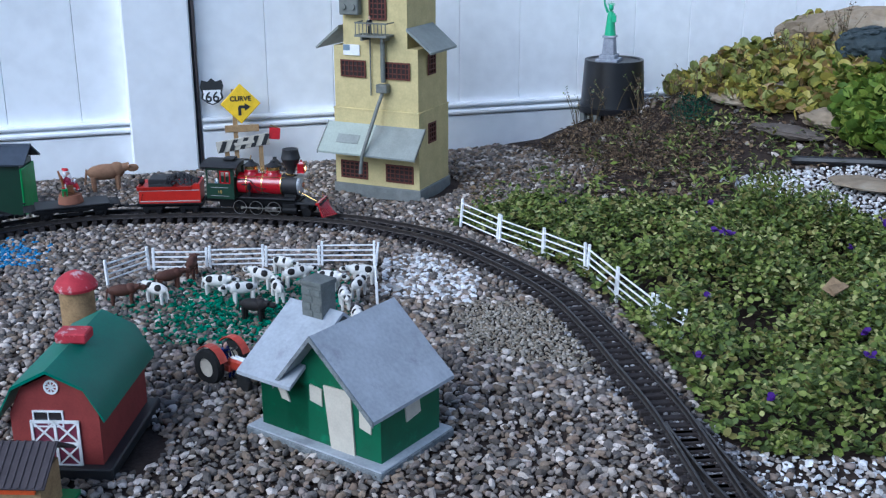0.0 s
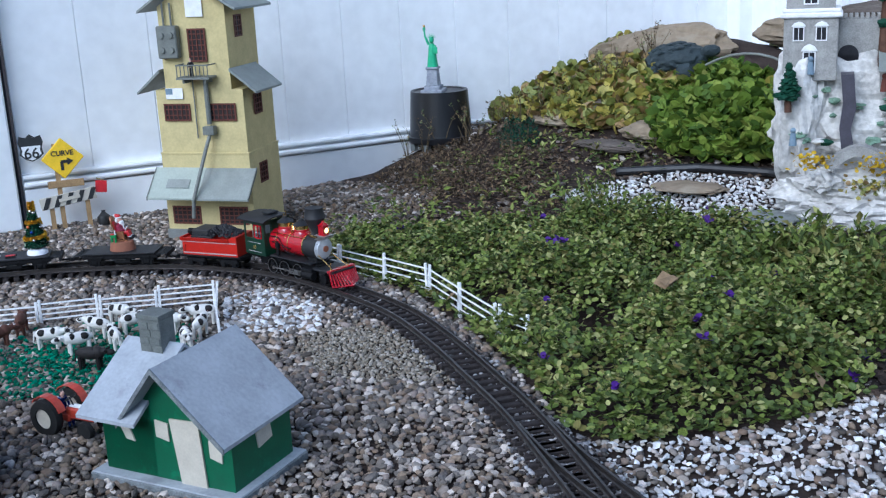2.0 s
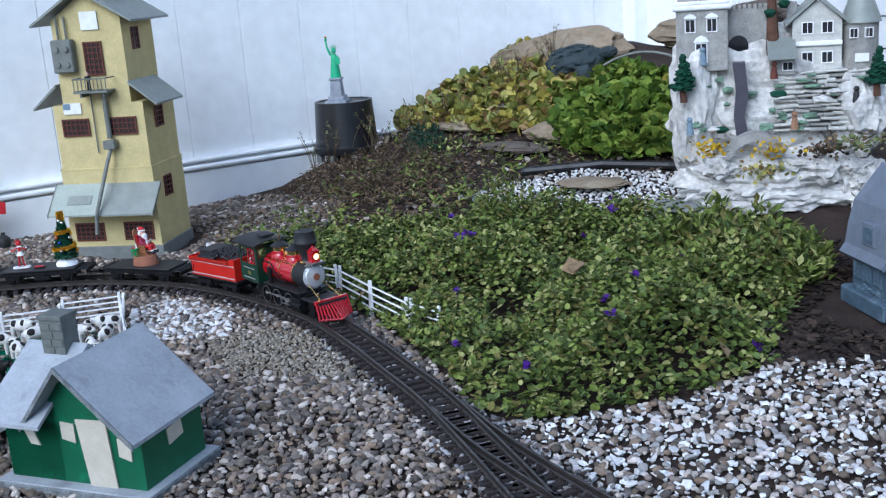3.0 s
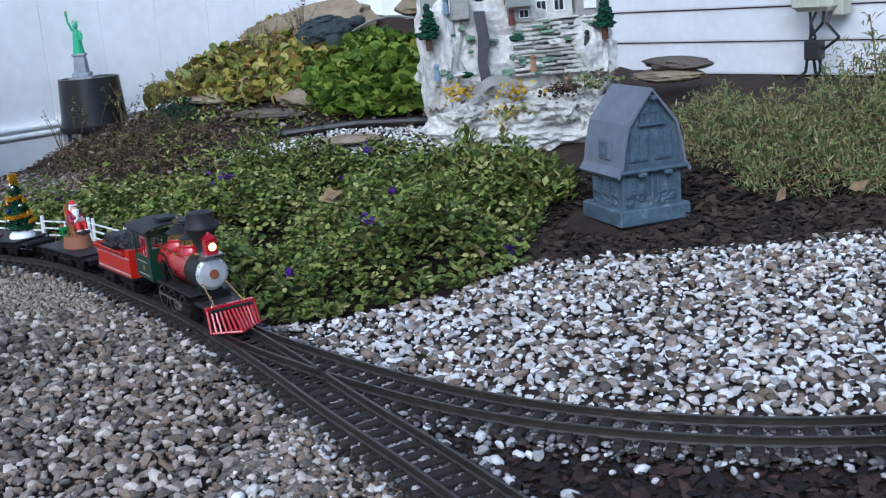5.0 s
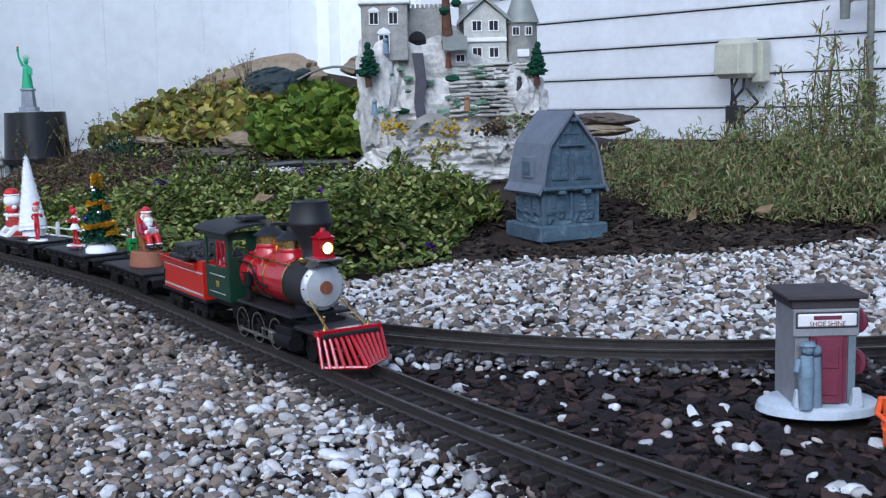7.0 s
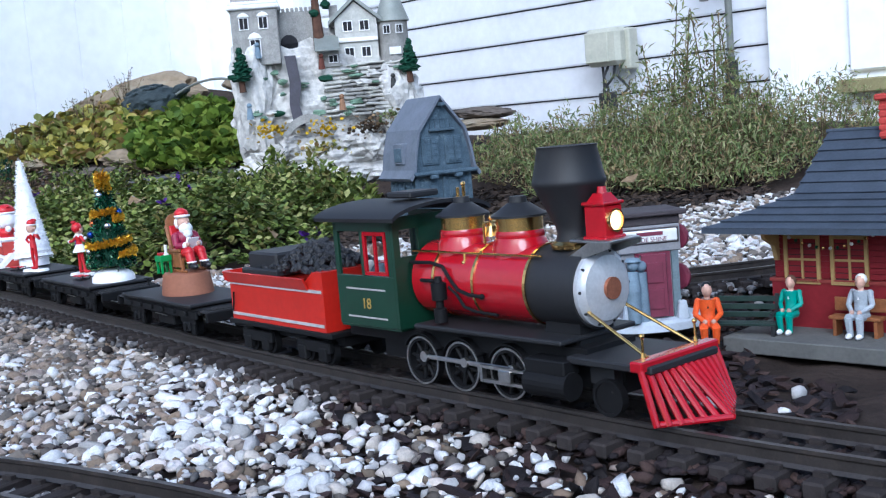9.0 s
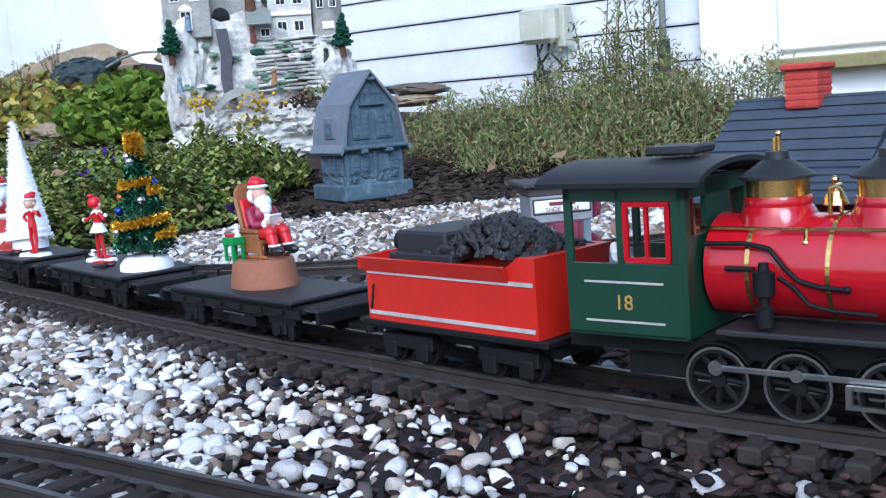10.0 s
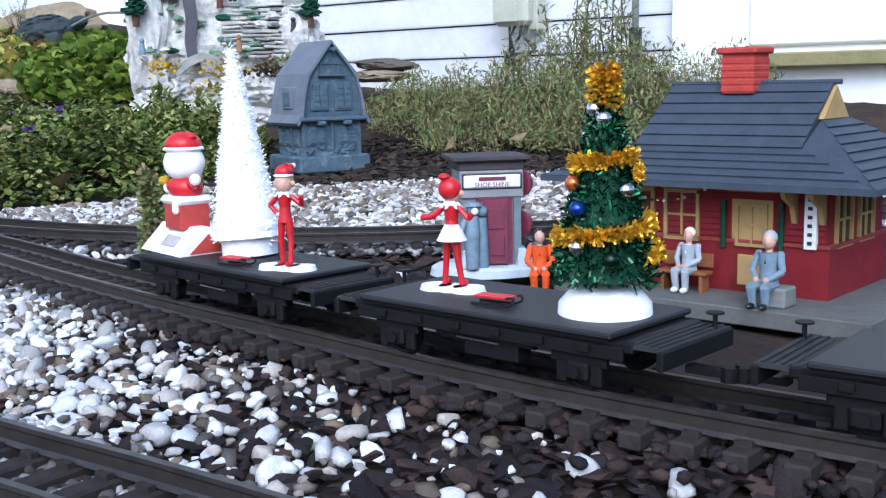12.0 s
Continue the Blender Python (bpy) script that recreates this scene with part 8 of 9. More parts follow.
def make_tender():
    t = thing("tender", "bright red toy tender heaped with coal", "toy tender")
    part("frame", Bm().box((0, 0, 0.024), (0.165, 0.045, 0.014)).box((0, 0, 0.0285), (0.175, 0.078, 0.005), bevel=0.001), M_BLACK, t)
    tank = part("tank", Bm().prism([(-0.080, 0.031), (0.080, 0.031), (0.080, 0.082), (0.066, 0.082), (0.050, 0.071), (-0.080, 0.071)], -0.038, 0.038), M_ORANGE_RED, t, "bright orange red tank")
    part("coping", Bm().prism([(0.038, 0.066), (0.0395, 0.066), (0.044, 0.076), (0.042, 0.0765)], -0.083, 0.058, Matrix.Rotation(radians(90), 4, "Z") @ Matrix.Scale(-1, 4, (0, 1, 0))).prism([(-0.038, 0.066), (-0.0395, 0.066), (-0.044, 0.076), (-0.042, 0.0765)], -0.083, 0.058, Matrix.Rotation(radians(90), 4, "Z") @ Matrix.Scale(-1, 4, (0, 1, 0))).box((-0.0825, 0, 0.072), (0.003, 0.084, 0.009)), M_ORANGE_RED, tank, "flared red rim")
    for s in (-1, 1):
        for z in (0.0365, 0.0655):
            part("stripe", Bm().box((0, s * 0.0386, z), (0.156, 0.0006, 0.0026)), M_GREYLINE, tank)
        part("toolbox", Bm().box((-0.022, s * 0.034, 0.0775), (0.062, 0.010, 0.006), bevel=0.001), M_SATIN, t, "long black toolbox")
        part("grab_iron", Bm().tube([(-0.074, s * 0.0405, 0.039), (-0.070, s * 0.0405, 0.057)], 0.0008, 6), M_BLACK, t)
    part("bunker_board", Bm().box((-0.030, 0, 0.083), (0.050, 0.060, 0.022), bevel=0.002), M_SATIN, t, "black coal bunker boards")
    tv, tf = ico(1)
    n = 620
    x, y = RNG.uniform(-0.030, 0.072, n), RNG.normal(0, 0.018, n).clip(-0.032, 0.032)
    z = 0.078 + 0.023 * np.exp(-((x - 0.022) / 0.042) ** 2 - (y / 0.026) ** 2) + RNG.uniform(-0.002, 0.002, n)
    b = Bm()
    for k in range(n):
        i = len(b.bm.faces)
        vs = [b.bm.verts.new(Vector(v * RNG.uniform(0.7, 1.3)) * 0.0032 + Vector((x[k], y[k], z[k]))) for v in tv]
        for f in tf:
            b.bm.faces.new([vs[j] for j in f])
    part("coal", b, M_COAL, t, "heap of black coal")
    part("rear_lamp", Bm().cyl((-0.083, 0, 0.082), (-0.071, 0, 0.082), 0.0075, seg=16).cyl((-0.077, 0, 0.070), (-0.077, 0, 0.078), 0.003, seg=8), M_BLACK, t, "black rear lamp")
    for xc in (-0.048, 0.048):
        part("truck_frame", Bm().box((xc, -0.031, 0.016), (0.052, 0.005, 0.010), bevel=0.001).box((xc, 0.031, 0.016), (0.052, 0.005, 0.010), bevel=0.001).box((xc, 0, 0.014), (0.012, 0.06, 0.008)).box((xc - 0.016, -0.032, 0.010), (0.012, 0.006, 0.012), bevel=0.001).box((xc + 0.016, -0.032, 0.010), (0.012, 0.006, 0.012), bevel=0.001).box((xc - 0.016, 0.032, 0.010), (0.012, 0.006, 0.012), bevel=0.001).box((xc + 0.016, 0.032, 0.010), (0.012, 0.006, 0.012), bevel=0.001), M_BLACK, t)
        for dx in (-0.016, 0.016):
            for y in (-0.025, 0.025):
                WHEELS.append((wheel(t, xc + dx, y, 0.011, False), 0.011, xc + dx, y))
    part("coupler", Bm().box((-0.106, 0, 0.016), (0.042, 0.008, 0.004)), M_BLACK, t)
    return t


def make_flatcar(label):
    c = thing("flatcar", label, "toy flatcar", group="flatcars of the toy train")
    part("deck", Bm().box((0, 0, 0.0345), (0.186, 0.083, 0.0035), bevel=0.001), M_SATIN, c, "smooth black deck board")
    part("underframe", Bm().box((0, 0, 0.0285), (0.206, 0.072, 0.006), bevel=0.001).box((0, 0, 0.020), (0.18, 0.02, 0.012)), M_BLACK, c)
    part("deck_support", Bm().box((0, 0, 0.0318), (0.180, 0.078, 0.002)), M_BLACK, c)
    for s in (-1, 1):
        part("side_sill", Bm().box((0, s * 0.0365, 0.0250), (0.196, 0.003, 0.0075), bevel=0.0006), M_BLACK, c)
        for x in (-0.075, -0.045, -0.015, 0.015, 0.045, 0.075):
            part("stake_pocket", Bm().box((x, s * 0.0392, 0.0262), (0.007, 0.003, 0.0045), bevel=0.0005), M_BLACK, c)
        part("brake_box", Bm().box((0.004, s * 0.024, 0.0135), (0.040, 0.014, 0.012), bevel=0.0012).box((0.0, s * 0.030, 0.019), (0.074, 0.003, 0.003)), M_BLACK, c)
        part("step_rod", Bm().tube([(-0.020, s * 0.0325, 0.0180), (0.012, s * 0.0325, 0.0175)], 0.0006, 6), M_STEEL, c)
        for xc in (-0.068, 0.068):
            part("axle_guard", Bm().box((xc, s * 0.0325, 0.0185), (0.036, 0.004, 0.008), bevel=0.001).box((xc - 0.011, s * 0.0325, 0.011), (0.007, 0.004, 0.014), bevel=0.001).box((xc + 0.011, s * 0.0325, 0.011), (0.007, 0.004, 0.014), bevel=0.001), M_BLACK, c)
            part("axle_box", Bm().box((xc, s * 0.0335, 0.0115), (0.014, 0.006, 0.010), bevel=0.0015).cyl((xc, s * 0.036, 0.0115), (xc, s * 0.0385, 0.0115), 0.0035, seg=10), M_BLACK, c)
    for s in (-1, 1):
        part("end_platform", Bm().box((s * 0.1075, 0, 0.0295), (0.026, 0.070, 0.002)), M_WALKWAY, c, "grey ribbed end platform")
        for k in range(5):
            part("platform_rib", Bm().box((s * (0.0985 + k * 0.0046), 0, 0.0311), (0.0016, 0.066, 0.0012)), M_WALKWAY, c)
        part("end_beam", Bm().box((s * 0.1195, 0, 0.0245), (0.004, 0.074, 0.010), bevel=0.0008), M_BLACK, c)
        part("brake_stub", Bm().cyl((s * 0.117, 0.024, 0.030), (s * 0.117, 0.024, 0.039), 0.0014, seg=8).cyl((s * 0.117, 0.024, 0.039), (s * 0.117, 0.024, 0.0400), 0.005, seg=12), M_BLACK, c)
        part("coupler", Bm().box((s * 0.128, 0, 0.014), (0.026, 0.008, 0.004)).cyl((s * 0.139, 0, 0.010), (s * 0.139, 0, 0.018), 0.005, seg=10), M_BLACK, c)
        for y in (-0.025, 0.025):
            WHEELS.append((wheel(c, s * 0.068, y, 0.0125, False), 0.0125, s * 0.068, y))
    return c


M_HAIR = mat("fair_hair", (0.42, 0.28, 0.13), 0.6, dark=0.7, scale=120, bump=0.2)
M_WALKWAY = mat("walkway_grey", (0.035, 0.035, 0.037), 0.7, dark=0.7, scale=90, bump=0.2)
M_COPPERPLATE = mat("copper_plate", (0.42, 0.16, 0.09), 0.45, 0.6, dark=0.7, scale=90, bump=0.1)
M_GOLDTEXT = mat("gold_lettering", (0.42, 0.27, 0.06), 0.5, bump=0)
ENGINE, RODS = make_engine()
TENDER = make_tender()
CARS = [make_flatcar("black toy flatcar carrying a seated red figurine"), make_flatcar("black toy flatcar carrying a tinsel tree and a doll"), make_flatcar("black toy flatcar carrying a white tree and a toy roof")]
DECK = 0.0362
# where each vehicle's middle rides behind the tip of the pilot, and half of its wheelbase
RIDE = [(ENGINE, 0.172, 0.05), (TENDER, 0.447, 0.048), (CARS[0], 0.708, 0.072), (CARS[1], 0.992, 0.072), (CARS[2], 1.258, 0.072)]
LOADS = []


def load(ob, car, m):
    LOADS.append((ob, car, m))
    return ob


def make_seated_figurine():
    st = thing("figurine_stand", "oval tan figurine stand on the flatcar", "stand")
    part("base", Bm().lathe([(0.0, 0.0), (0.0325, 0.0), (0.0325, 0.003), (0.0290, 0.0225), (0.0275, 0.0235), (0.0, 0.0235)], 36, Matrix.Diagonal((1.0, 0.82, 1, 1))), M_TAN, st, smooth=True)
    load(st, CARS[0], pose(-0.002, 0.0, DECK, 0, 0, 6))
    ch = thing("armchair", "carved brown wooden armchair", "chair")
    part("seat", Bm().box((0, 0, 0.014), (0.026, 0.026, 0.005), bevel=0.0015), M_WOOD, ch)
    part("backrest", Bm().box((-0.013, 0, 0.033), (0.004, 0.027, 0.040), pose(0, 0, 0, 0, -14, 0), bevel=0.0018).cyl((-0.0195, 0, 0.052), (-0.0155, 0, 0.053), 0.0115, seg=16), M_WOOD, ch)
    part("back_cushion", Bm().box((-0.0105, 0, 0.036), (0.003, 0.020, 0.030), pose(0, 0, 0, 0, -14, 0), bevel=0.0014), M_FELT_RED, ch)
    for s in (-1, 1):
        part("arm", Bm().box((0.001, s * 0.0135, 0.024), (0.024, 0.004, 0.004), bevel=0.001), M_WOOD, ch)
        for x in (-0.011, 0.011):
            part("leg", Bm().box((x, s * 0.0115, 0.007), (0.004, 0.004, 0.014), bevel=0.0008), M_WOOD, ch)
        part("side_panel", Bm().box((0, s * 0.0128, 0.014), (0.025, 0.0026, 0.017), bevel=0.0008), M_WOOD, ch)
        part("rocker", Bm().box((0, s * 0.0115, 0.0015), (0.040, 0.003, 0.003), bevel=0.0008), M_WOOD, ch)
    load(ch, CARS[0], pose(-0.006, 0.004, DECK + 0.0235, 0, 0, 4))
    b = Bm()
    # coat, arms bent towards the lap
    blob(b, 0, ("b", (0, 0, 0.024), (0.0115, 0.0120, 0.012), 16), ("b", (0.001, 0, 0.033), (0.0095, 0.0115, 0.0105), 16))
    for s in (-1, 1):
        blob(b, 0, ("b", (0.001, s * 0.0105, 0.036), 0.0050, 10), ("c", (0.001, s * 0.0115, 0.036), (0.007, s * 0.0135, 0.026), 0.0046, 0.0040, 10), ("c", (0.007, s * 0.0135, 0.026), (0.0155, s * 0.0085, 0.0265), 0.0040, 0.0034, 10))
    # trousers and hat
    for s in (-1, 1):
        blob(b, 1, ("c", (0.002, s * 0.0060, 0.0185), (0.021, s * 0.0070, 0.0195), 0.0064, 0.0056, 12), ("b", (0.021, s * 0.0070, 0.0190), 0.0057, 10), ("c", (0.021, s * 0.0070, 0.018), (0.0255, s * 0.0075, 0.007), 0.0054, 0.0046, 10))
    blob(b, 1, ("b", (-0.001, 0, 0.0605), (0.0078, 0.0078, 0.0052), 14), ("b", (-0.006, 0.002, 0.0635), (0.0052, 0.0045, 0.0030), 10))
    # beard, brim, cuffs, hem and bobble
    blob(b, 2, ("b", (0.0055, 0, 0.0440), (0.0068, 0.0078, 0.0070), 14), ("b", (0.0085, 0, 0.0390), (0.0048, 0.0055, 0.0060), 12), ("b", (0.0, 0, 0.0575), (0.0090, 0.0090, 0.0026), 16), ("b", (-0.0105, 0.003, 0.0620), 0.0030, 10), ("b", (-0.0045, 0, 0.0500), (0.0050, 0.0082, 0.0075), 12), ("b", (0.0125, 0, 0.0245), (0.0026, 0.0110, 0.0032), 12), ("b", (0.007, 0, 0.0310), (0.0055, 0.0040, 0.0075), 10))
    for s in (-1, 1):
        blob(b, 2, ("b", (0.0165, s * 0.0080, 0.0267), (0.0022, 0.0040, 0.0040), 10), ("b", (0.0255, s * 0.0075, 0.0085), (0.0056, 0.0056, 0.0018), 10))
    blob(b, 2, ("box", (0.0185, 0, 0.0300), (0.0012, 0.0125, 0.0095), Matrix.Rotation(0.5, 4, "Y")))
    blob(b, 3, ("b", (0.0015, 0, 0.0505), (0.0068, 0.0070, 0.0074), 14), ("b", (0.0088, 0, 0.0500), (0.0018, 0.0016, 0.0016), 8), ("b", (0.0190, 0.0065, 0.0275), 0.0026, 8), ("b", (0.0190, -0.0065, 0.0275), 0.0026, 8))
    for s in (-1, 1):
        blob(b, 4, ("b", (0.0295, s * 0.0078, 0.0040), (0.0078, 0.0040, 0.0040), 12), ("c", (0.0262, s * 0.0076, 0.0025), (0.0258, s * 0.0075, 0.0085), 0.0046, 0.0048, 10))
    f = tagged(part("seated_figurine", b, [M_PURPLE, M_FELT_RED, M_WHITE, M_SKIN, M_BOOT], smooth=True), "painted figurine in red with white beard seated in an armchair", "figurine")
    load(f, CARS[0], pose(-0.006, 0.004, DECK + 0.0265, 0, 0, 4))
    tb = thing("side_table", "small green toy side table with a candle", "table")
    part("top", Bm().box((0, 0, 0.0165), (0.014, 0.014, 0.007), bevel=0.0008), M_GREENTOY, tb)
    for x in (-0.005, 0.005):
        for y in (-0.005, 0.005):
            part("leg", Bm().box((x, y, 0.007), (0.0022, 0.0022, 0.014)), M_GREENTOY, tb)
    part("book", Bm().box((-0.002, 0, 0.0213), (0.009, 0.008, 0.0025), bevel=0.0004), M_FELT_RED, tb)
    part("candle", Bm().cyl((0.0035, 0.002, 0.020), (0.0035, 0.002, 0.031), 0.0017, seg=10).cyl((0.0035, 0.002, 0.020), (0.0035, 0.002, 0.0215), 0.003, seg=10), M_WHITE, tb)
    load(tb, CARS[0], pose(-0.016, -0.0185, DECK + 0.0235, 0, 0, 4))


def make_tinsel_tree():
    t = thing("tinsel_tree", "green tinsel christmas tree with gold garland and baubles", "christmas tree")
    part("snow_base", Bm().lathe([(0.0, 0.0), (0.0265, 0.0), (0.026, 0.006), (0.021, 0.012), (0.012, 0.0155), (0.0, 0.016)], 28), M_SNOW, t, "white snowy base", smooth=True)
    part("trunk", Bm().cyl((0, 0, 0.014), (0, 0, 0.125), 0.003, 0.001, 8), M_STEM, t)
    rad = lambda z: 0.0015 + 0.0295 * max(0.0, (0.130 - z) / 0.110) ** 0.9
    b = Bm()
    for z in np.linspace(0.020, 0.124, 32):
        tinsel_band(b, lambda q: rad(z) * RNG.uniform(0.5, 1.02), z - 0.002, z + 0.002, 1, int(80 + 7200 * rad(z)), 0.0040)
    part("foliage", b, M_TINSEL, t, "dense green tinsel needles")
    part("core", Bm().lathe([(0.0, 0.018), (0.024, 0.020), (0.017, 0.060), (0.009, 0.100), (0.0, 0.124)], 20), M_TOYLEAF, t)
    b = Bm()
    tinsel_band(b, lambda q: rad(q) + 0.002, 0.034, 0.052, 1.15, 2400, 0.0044)
    tinsel_band(b, lambda q: rad(q) + 0.002, 0.078, 0.088, 1.05, 1500, 0.0042)
    tinsel_band(b, lambda q: 0.004, 0.112, 0.134, 4, 800, 0.0060)
    part("garland", b, M_GOLD, t, "gold tinsel garland")
    for a, z, mt in [(-100, 0.060, M_BLUEBALL), (-130, 0.073, M_COPPERBALL), (-110, 0.113, M_SILVERBALL), (-60, 0.108, M_SILVERBALL), (-90, 0.040, M_SILVERBALL), (-20, 0.070, M_SILVERBALL), (-50, 0.034, M_TINSEL), (140, 0.060, M_COPPERBALL), (60, 0.085, M_BLUEBALL)]:
        r = rad(z) * 1.02
        part("bauble", Bm().ball((r * math.cos(radians(a)), r * math.sin(radians(a)), z), 0.0046, 14), mt, t, smooth=True)
    load(t, CARS[1], pose(0.061, 0.002, DECK))


def make_standing_doll(car, m, skirt, label):
    """A slim doll on a lobed snowy base; one leg bears its weight."""
    b = Bm()
    for y, r in ((-0.011, 0.0105), (0.0, 0.0095), (0.011, 0.0105)):
        blob(b, 2, ("c", (0, y, 0.0), (0, y, 0.0030), r, r * 0.9, 16))
    hip = 0.034
    for s in (-1, 1):
        foot = (0.001, s * 0.0060, 0.0035) if skirt else (0.002 * s, s * 0.0040, 0.0035)
        blob(b, 0, ("c", foot, (0.0, s * 0.0040, 0.019), 0.0017, 0.0020, 8), ("c", (0.0, s * 0.0040, 0.019), (0, s * 0.0026, hip), 0.0020, 0.0028, 8), ("b", (foot[0] + 0.0025, foot[1], 0.0046), (0.0042, 0.0018, 0.0019), 8))
    blob(b, 0, ("c", (0, 0, hip - 0.002), (0, 0, 0.042), 0.0046, 0.0036, 12), ("c", (0, 0, 0.042), (0, 0, 0.0505), 0.0036, 0.0050, 12), ("c", (0, 0.0050, 0.0495), (-0.002, 0.0120, 0.0435), 0.0018, None, 8), ("c", (0, -0.0050, 0.0495), (0.001, -0.0110, 0.0430), 0.0018, None, 8))
    if skirt:
        blob(b, 2, ("c", (0, 0, 0.0300), (0, 0, 0.0395), 0.0092, 0.0042, 18))
        blob(b, 0, ("c", (-0.002, 0.0120, 0.0435), (-0.002, 0.0195, 0.0425), 0.0017, None, 8), ("c", (0.001, -0.0110, 0.0430), (0.0, -0.0145, 0.0460), 0.0017, None, 8))
        blob(b, 2, ("b", (-0.002, 0.0212, 0.0425), 0.0022, 8), ("b", (0.0, -0.0160, 0.0475), 0.0022, 8))
    else:
        blob(b, 0, ("c", (-0.002, 0.0120, 0.0435), (0.003, 0.0145, 0.0500), 0.0017, None, 8), ("c", (0.001, -0.0110, 0.0430), (0.001, -0.0052, 0.0375), 0.0017, None, 8))
        blob(b, 2, ("b", (0.003, 0.0150, 0.0522), 0.0023, 8), ("b", (0.001, -0.0050, 0.0372), 0.0018, 8))
    for k in range(6):
        a = math.pi * k / 3
        blob(b, 2, ("c", (0.002 * math.cos(a), 0.002 * math.sin(a), 0.0520), (0.0068 * math.cos(a), 0.0068 * math.sin(a), 0.0490), 0.0022, 0.0004, 6))
    blob(b, 1, ("b", (0.0008, 0, 0.0580), (0.0058, 0.0060, 0.0066), 14), ("b", (0.0, 0.0066, 0.0580), (0.0010, 0.0022, 0.0018), 8), ("b", (0.0, -0.0066, 0.0580), (0.0010, 0.0022, 0.0018), 8))
    if skirt:
        blob(b, 0, ("b", (-0.0014, 0, 0.0605), (0.0066, 0.0068, 0.0068), 14), ("b", (-0.004, 0.002, 0.0675), (0.0035, 0.0035, 0.0022), 10))
    else:
        blob(b, 3, ("b", (-0.0014, 0, 0.0600), (0.0060, 0.0062, 0.0058), 12))
        blob(b, 2, ("b", (0, 0, 0.0630), (0.0068, 0.0068, 0.0017), 14), ("b", (-0.0075, 0.003, 0.0690), 0.0019, 8))
        blob(b, 0, ("b", (-0.001, 0, 0.0655), (0.0062, 0.0062, 0.0046), 12), ("c", (-0.002, 0.001, 0.0680), (-0.0070, 0.003, 0.0690), 0.0034, 0.0014, 10))
    f = tagged(part("standing_doll", b, [M_FELT_RED, M_SKIN, M_WHITE, M_HAIR], smooth=True), label, "doll", group="dolls on the flatcars")
    f.data.transform(Matrix.Scale(1.06, 4))
    load(f, car, m)


def make_sled(car, m):
    s = thing("toy_sled", "small red toy sled lying on the deck", "sled", group="toy sleds")
    for k in (-1, 0, 1):
        part("slat", Bm().box((0.002, k * 0.0038, 0.0052), (0.024, 0.0032, 0.0014), bevel=0.0003), M_FELT_RED, s)
    for k in (-1, 1):
        part("runner", Bm().tube([(-0.012, k * 0.005, 0.001), (0.012, k * 0.005, 0.001), (0.017, k * 0.005, 0.003), (0.017, k * 0.005, 0.006), (0.012, k * 0.005, 0.0055)], 0.0008, 6), M_BOOT, s)
    load(s, car, m)


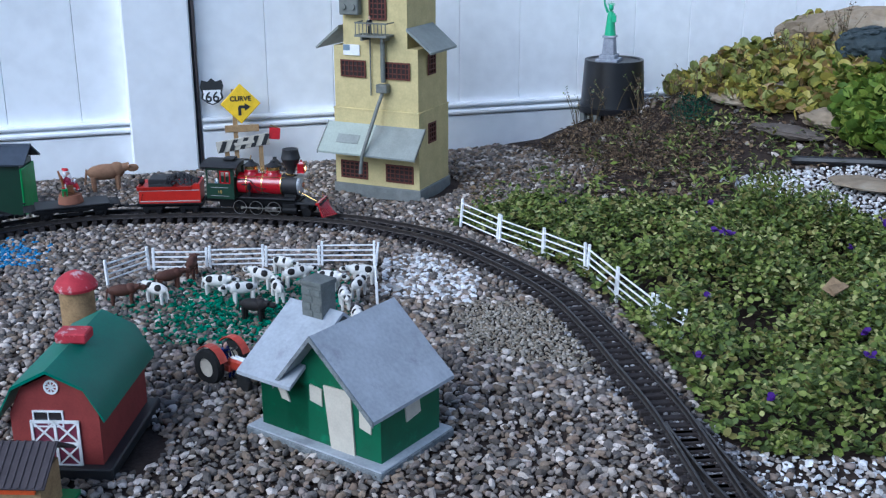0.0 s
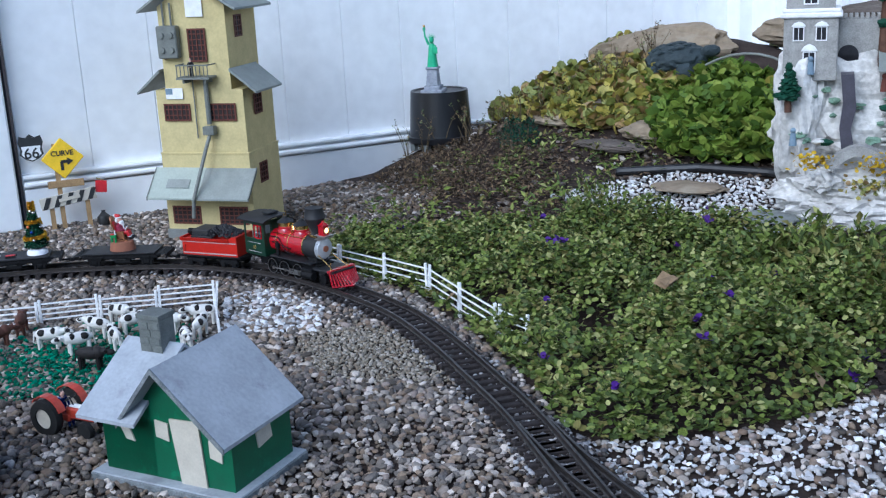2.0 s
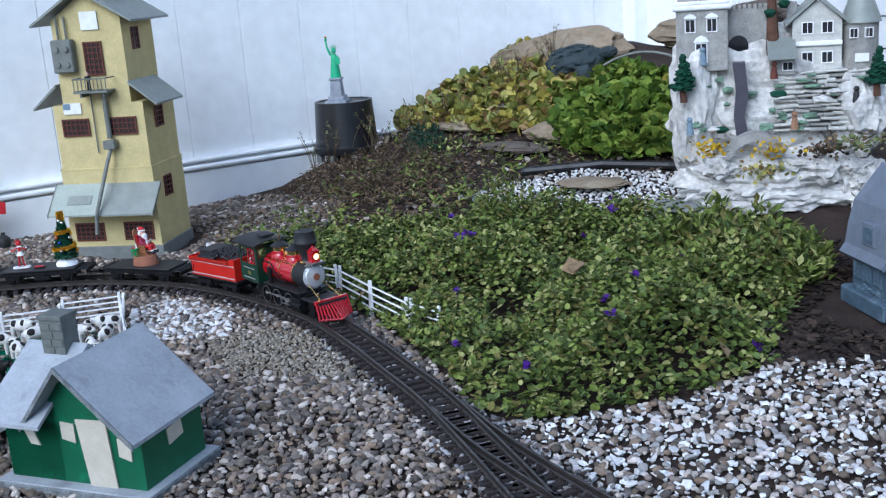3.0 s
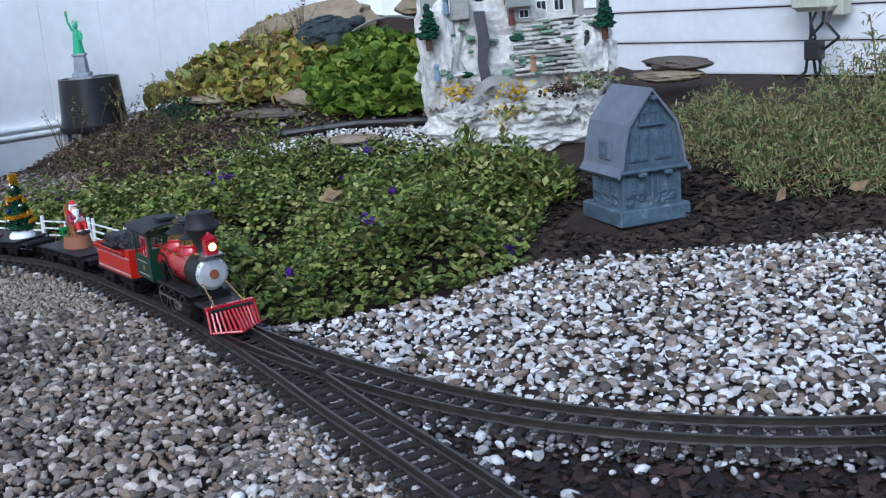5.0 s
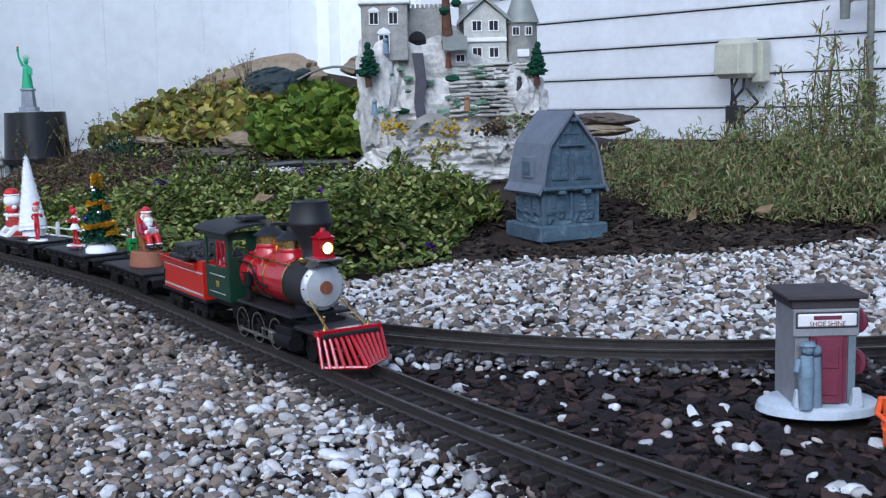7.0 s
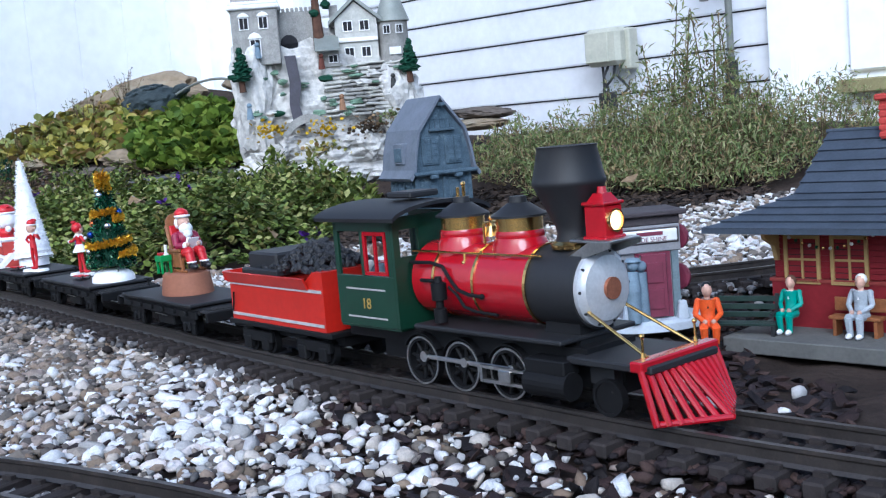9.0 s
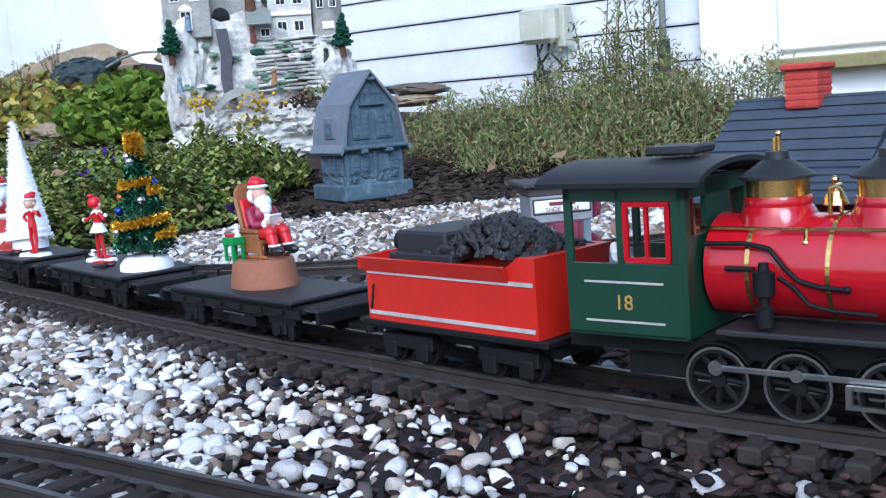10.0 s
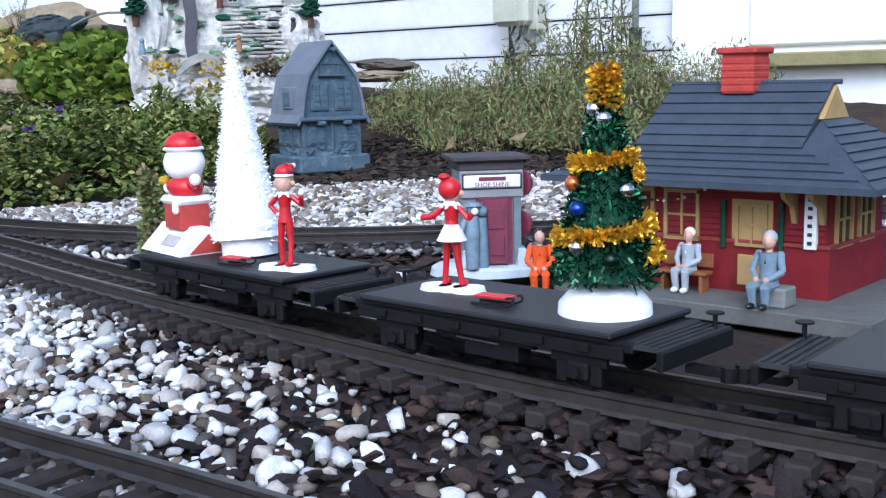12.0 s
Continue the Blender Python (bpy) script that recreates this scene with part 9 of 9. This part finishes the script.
def make_third_load():
    t = thing("white_tree", "white snow-covered toy fir tree", "christmas tree")
    part("stand", Bm().lathe([(0.0, 0), (0.0215, 0), (0.0215, 0.014), (0.019, 0.016), (0, 0.016)], 24), M_SNOW, t, smooth=True)
    wide = lambda z: 0.0015 + 0.0265 * max(0.0, (0.160 - z) / 0.146) ** 0.95
    part("core", Bm().lathe([(0.0, 0.012)] + [(wide(z) * (1.0 - 0.06 * (k % 2)), z) for k, z in enumerate(np.linspace(0.014, 0.156, 34))] + [(0.0, 0.160)], 26), M_SNOW, t, smooth=True)
    b = Bm()
    for z in np.linspace(0.014, 0.158, 44):
        tinsel_band(b, lambda q: wide(z) * RNG.uniform(0.92, 1.0), z - 0.002, z + 0.002, 1, int(14 + 3400 * wide(z)), 0.0030)
    part("snowy_bough", b, M_SNOW, t, "soft white boughs")
    load(t, CARS[2], pose(-0.014, 0.010, DECK, 0, -5, 0))
    h = thing("toy_roof", "white snowy toy roof with red gables and a chimney", "toy house")
    part("roof", Bm().prism([(-0.022, 0), (0.022, 0), (0.0045, 0.0185), (-0.0045, 0.0185)], -0.032, 0.032, Matrix.Rotation(radians(90), 4, "Z")), M_WHITE, h)
    for s in (-1, 1):
        part("gable", Bm().prism([(-0.015, 0.001), (0.015, 0.001), (0.0, 0.0145)], s * 0.0322, s * 0.0326, Matrix.Rotation(radians(90), 4, "Z")), M_BRICKRED, h, "red brick gable")
    part("skylight", Bm().box((0.004, -0.0150, 0.0085), (0.020, 0.0012, 0.009), pose(0, 0, 0, -43, 0, 0)), M_GREYLINE, h, "grey roof panel")
    part("chimney", Bm().box((0, 0, 0.026), (0.026, 0.022, 0.020), bevel=0.0008), M_BRICKRED, h, "red chimney")
    part("snow_cap", Bm().box((0, 0, 0.0372), (0.031, 0.027, 0.006), bevel=0.0025).box((0.009, -0.0125, 0.0325), (0.006, 0.004, 0.009), bevel=0.0015), M_SNOW, h)
    for ob in h.children:
        ob.data.transform(Matrix.Diagonal((1.1, 1.15, 1.1, 1)))
    load(h, CARS[2], pose(-0.079, -0.004, DECK, 0, 0, -6))
    b = Bm()
    blob(b, 0, ("b", (0, 0, 0.045), (0.0145, 0.012, 0.010), 14), ("c", (0.010, 0, 0.047), (0.018, -0.002, 0.050), 0.0045, None, 10), ("c", (-0.010, 0, 0.047), (-0.017, -0.004, 0.0445), 0.0045, None, 10))
    blob(b, 1, ("b", (0, 0, 0.0625), (0.0158, 0.0145, 0.0135), 18), ("b", (0.0195, -0.002, 0.0515), 0.0042, 10), ("b", (-0.0185, -0.004, 0.044), 0.0042, 10), ("b", (0, 0, 0.0725), (0.0152, 0.0145, 0.0032), 16))
    blob(b, 0, ("b", (0, 0, 0.0755), (0.0135, 0.013, 0.0092), 16), ("b", (0.008, 0.002, 0.081), (0.005, 0.004, 0.003), 10))
    blob(b, 2, ("b", (-0.0215, -0.006, 0.049), (0.0045, 0.0045, 0.0035), 10))
    f = tagged(part("chimney_figurine", b, [M_FELT_RED, M_SNOW, M_YBLOOM], smooth=True), "round white-headed figurine in a red cap on a toy chimney", "figurine")
    f.data.transform(Matrix.Scale(1.12, 4))
    load(f, CARS[2], pose(-0.079, -0.004, DECK, 0, 0, -6))


make_seated_figurine()
make_tinsel_tree()
make_standing_doll(CARS[1], pose(-0.053, 0.002, DECK, 0, 0, 100), True, "slim red doll in a white skirt on a snowy base")
make_sled(CARS[1], pose(-0.004, -0.018, DECK, 0, 0, 8))
make_third_load()
make_standing_doll(CARS[2], pose(0.064, -0.014, DECK, 0, 0, -70), False, "slim red doll waving on a snowy base")
make_sled(CARS[2], pose(0.016, -0.026, DECK, 0, 0, 8))

def make_toy_pine():
    """A frosted pine ornament that leans on the coupler of the last flatcar."""
    pn = thing("toy_pine", "small frosted toy pine riding on the coupler of the flatcar", "toy tree")
    part("trunk", Bm().cyl((0, 0, 0), (0, 0, 0.010), 0.0055, seg=10).cyl((0, 0, 0.010), (0, 0, 0.080), 0.0042, 0.0012, 8), M_BARK, pn)
    b = Bm()
    for z in np.linspace(0.022, 0.082, 18):
        tinsel_band(b, lambda q: 0.0135 * (0.09 - z) / 0.066 * RNG.uniform(0.3, 1.0), z - 0.002, z + 0.002, 1, 40, 0.009)
    part("needles", b, [M_SAGE], pn, "frosted green needles")
    load(pn, CARS[2], pose(-0.122, -0.004, 0.012, 0, -8, 0))


make_toy_pine()


def motions():
    """Everything that rides the line, from the clip's start to its end."""
    times = [k / 5 for k in range(61)]
    ride = {}
    for ob, behind, half in RIDE:
        ride[ob] = [(t, on_track(travel(t) - behind + half, travel(t) - behind - half)) for t in times]
        walk(ob, ride[ob])
    for ob, car, m in LOADS:
        walk(ob, [(t, p @ m) for t, p in ride[car]])
    fine = [k / 15 for k in range(181)]
    for ob, r, x, y in WHEELS:
        walk(ob, [(t, Matrix.Translation((x, y, r)) @ Matrix.Rotation((travel(t) - travel(0)) / r, 4, "Y")) for t in fine])
    for ob in RODS:
        rows = []
        for t in fine:
            a = (travel(t) - travel(0)) / 0.0185
            rows.append((t, Matrix.Translation((0.0075 * math.cos(a), 0, 0.0185 - 0.0075 * math.sin(a)))))
        walk(ob, rows)


motions()
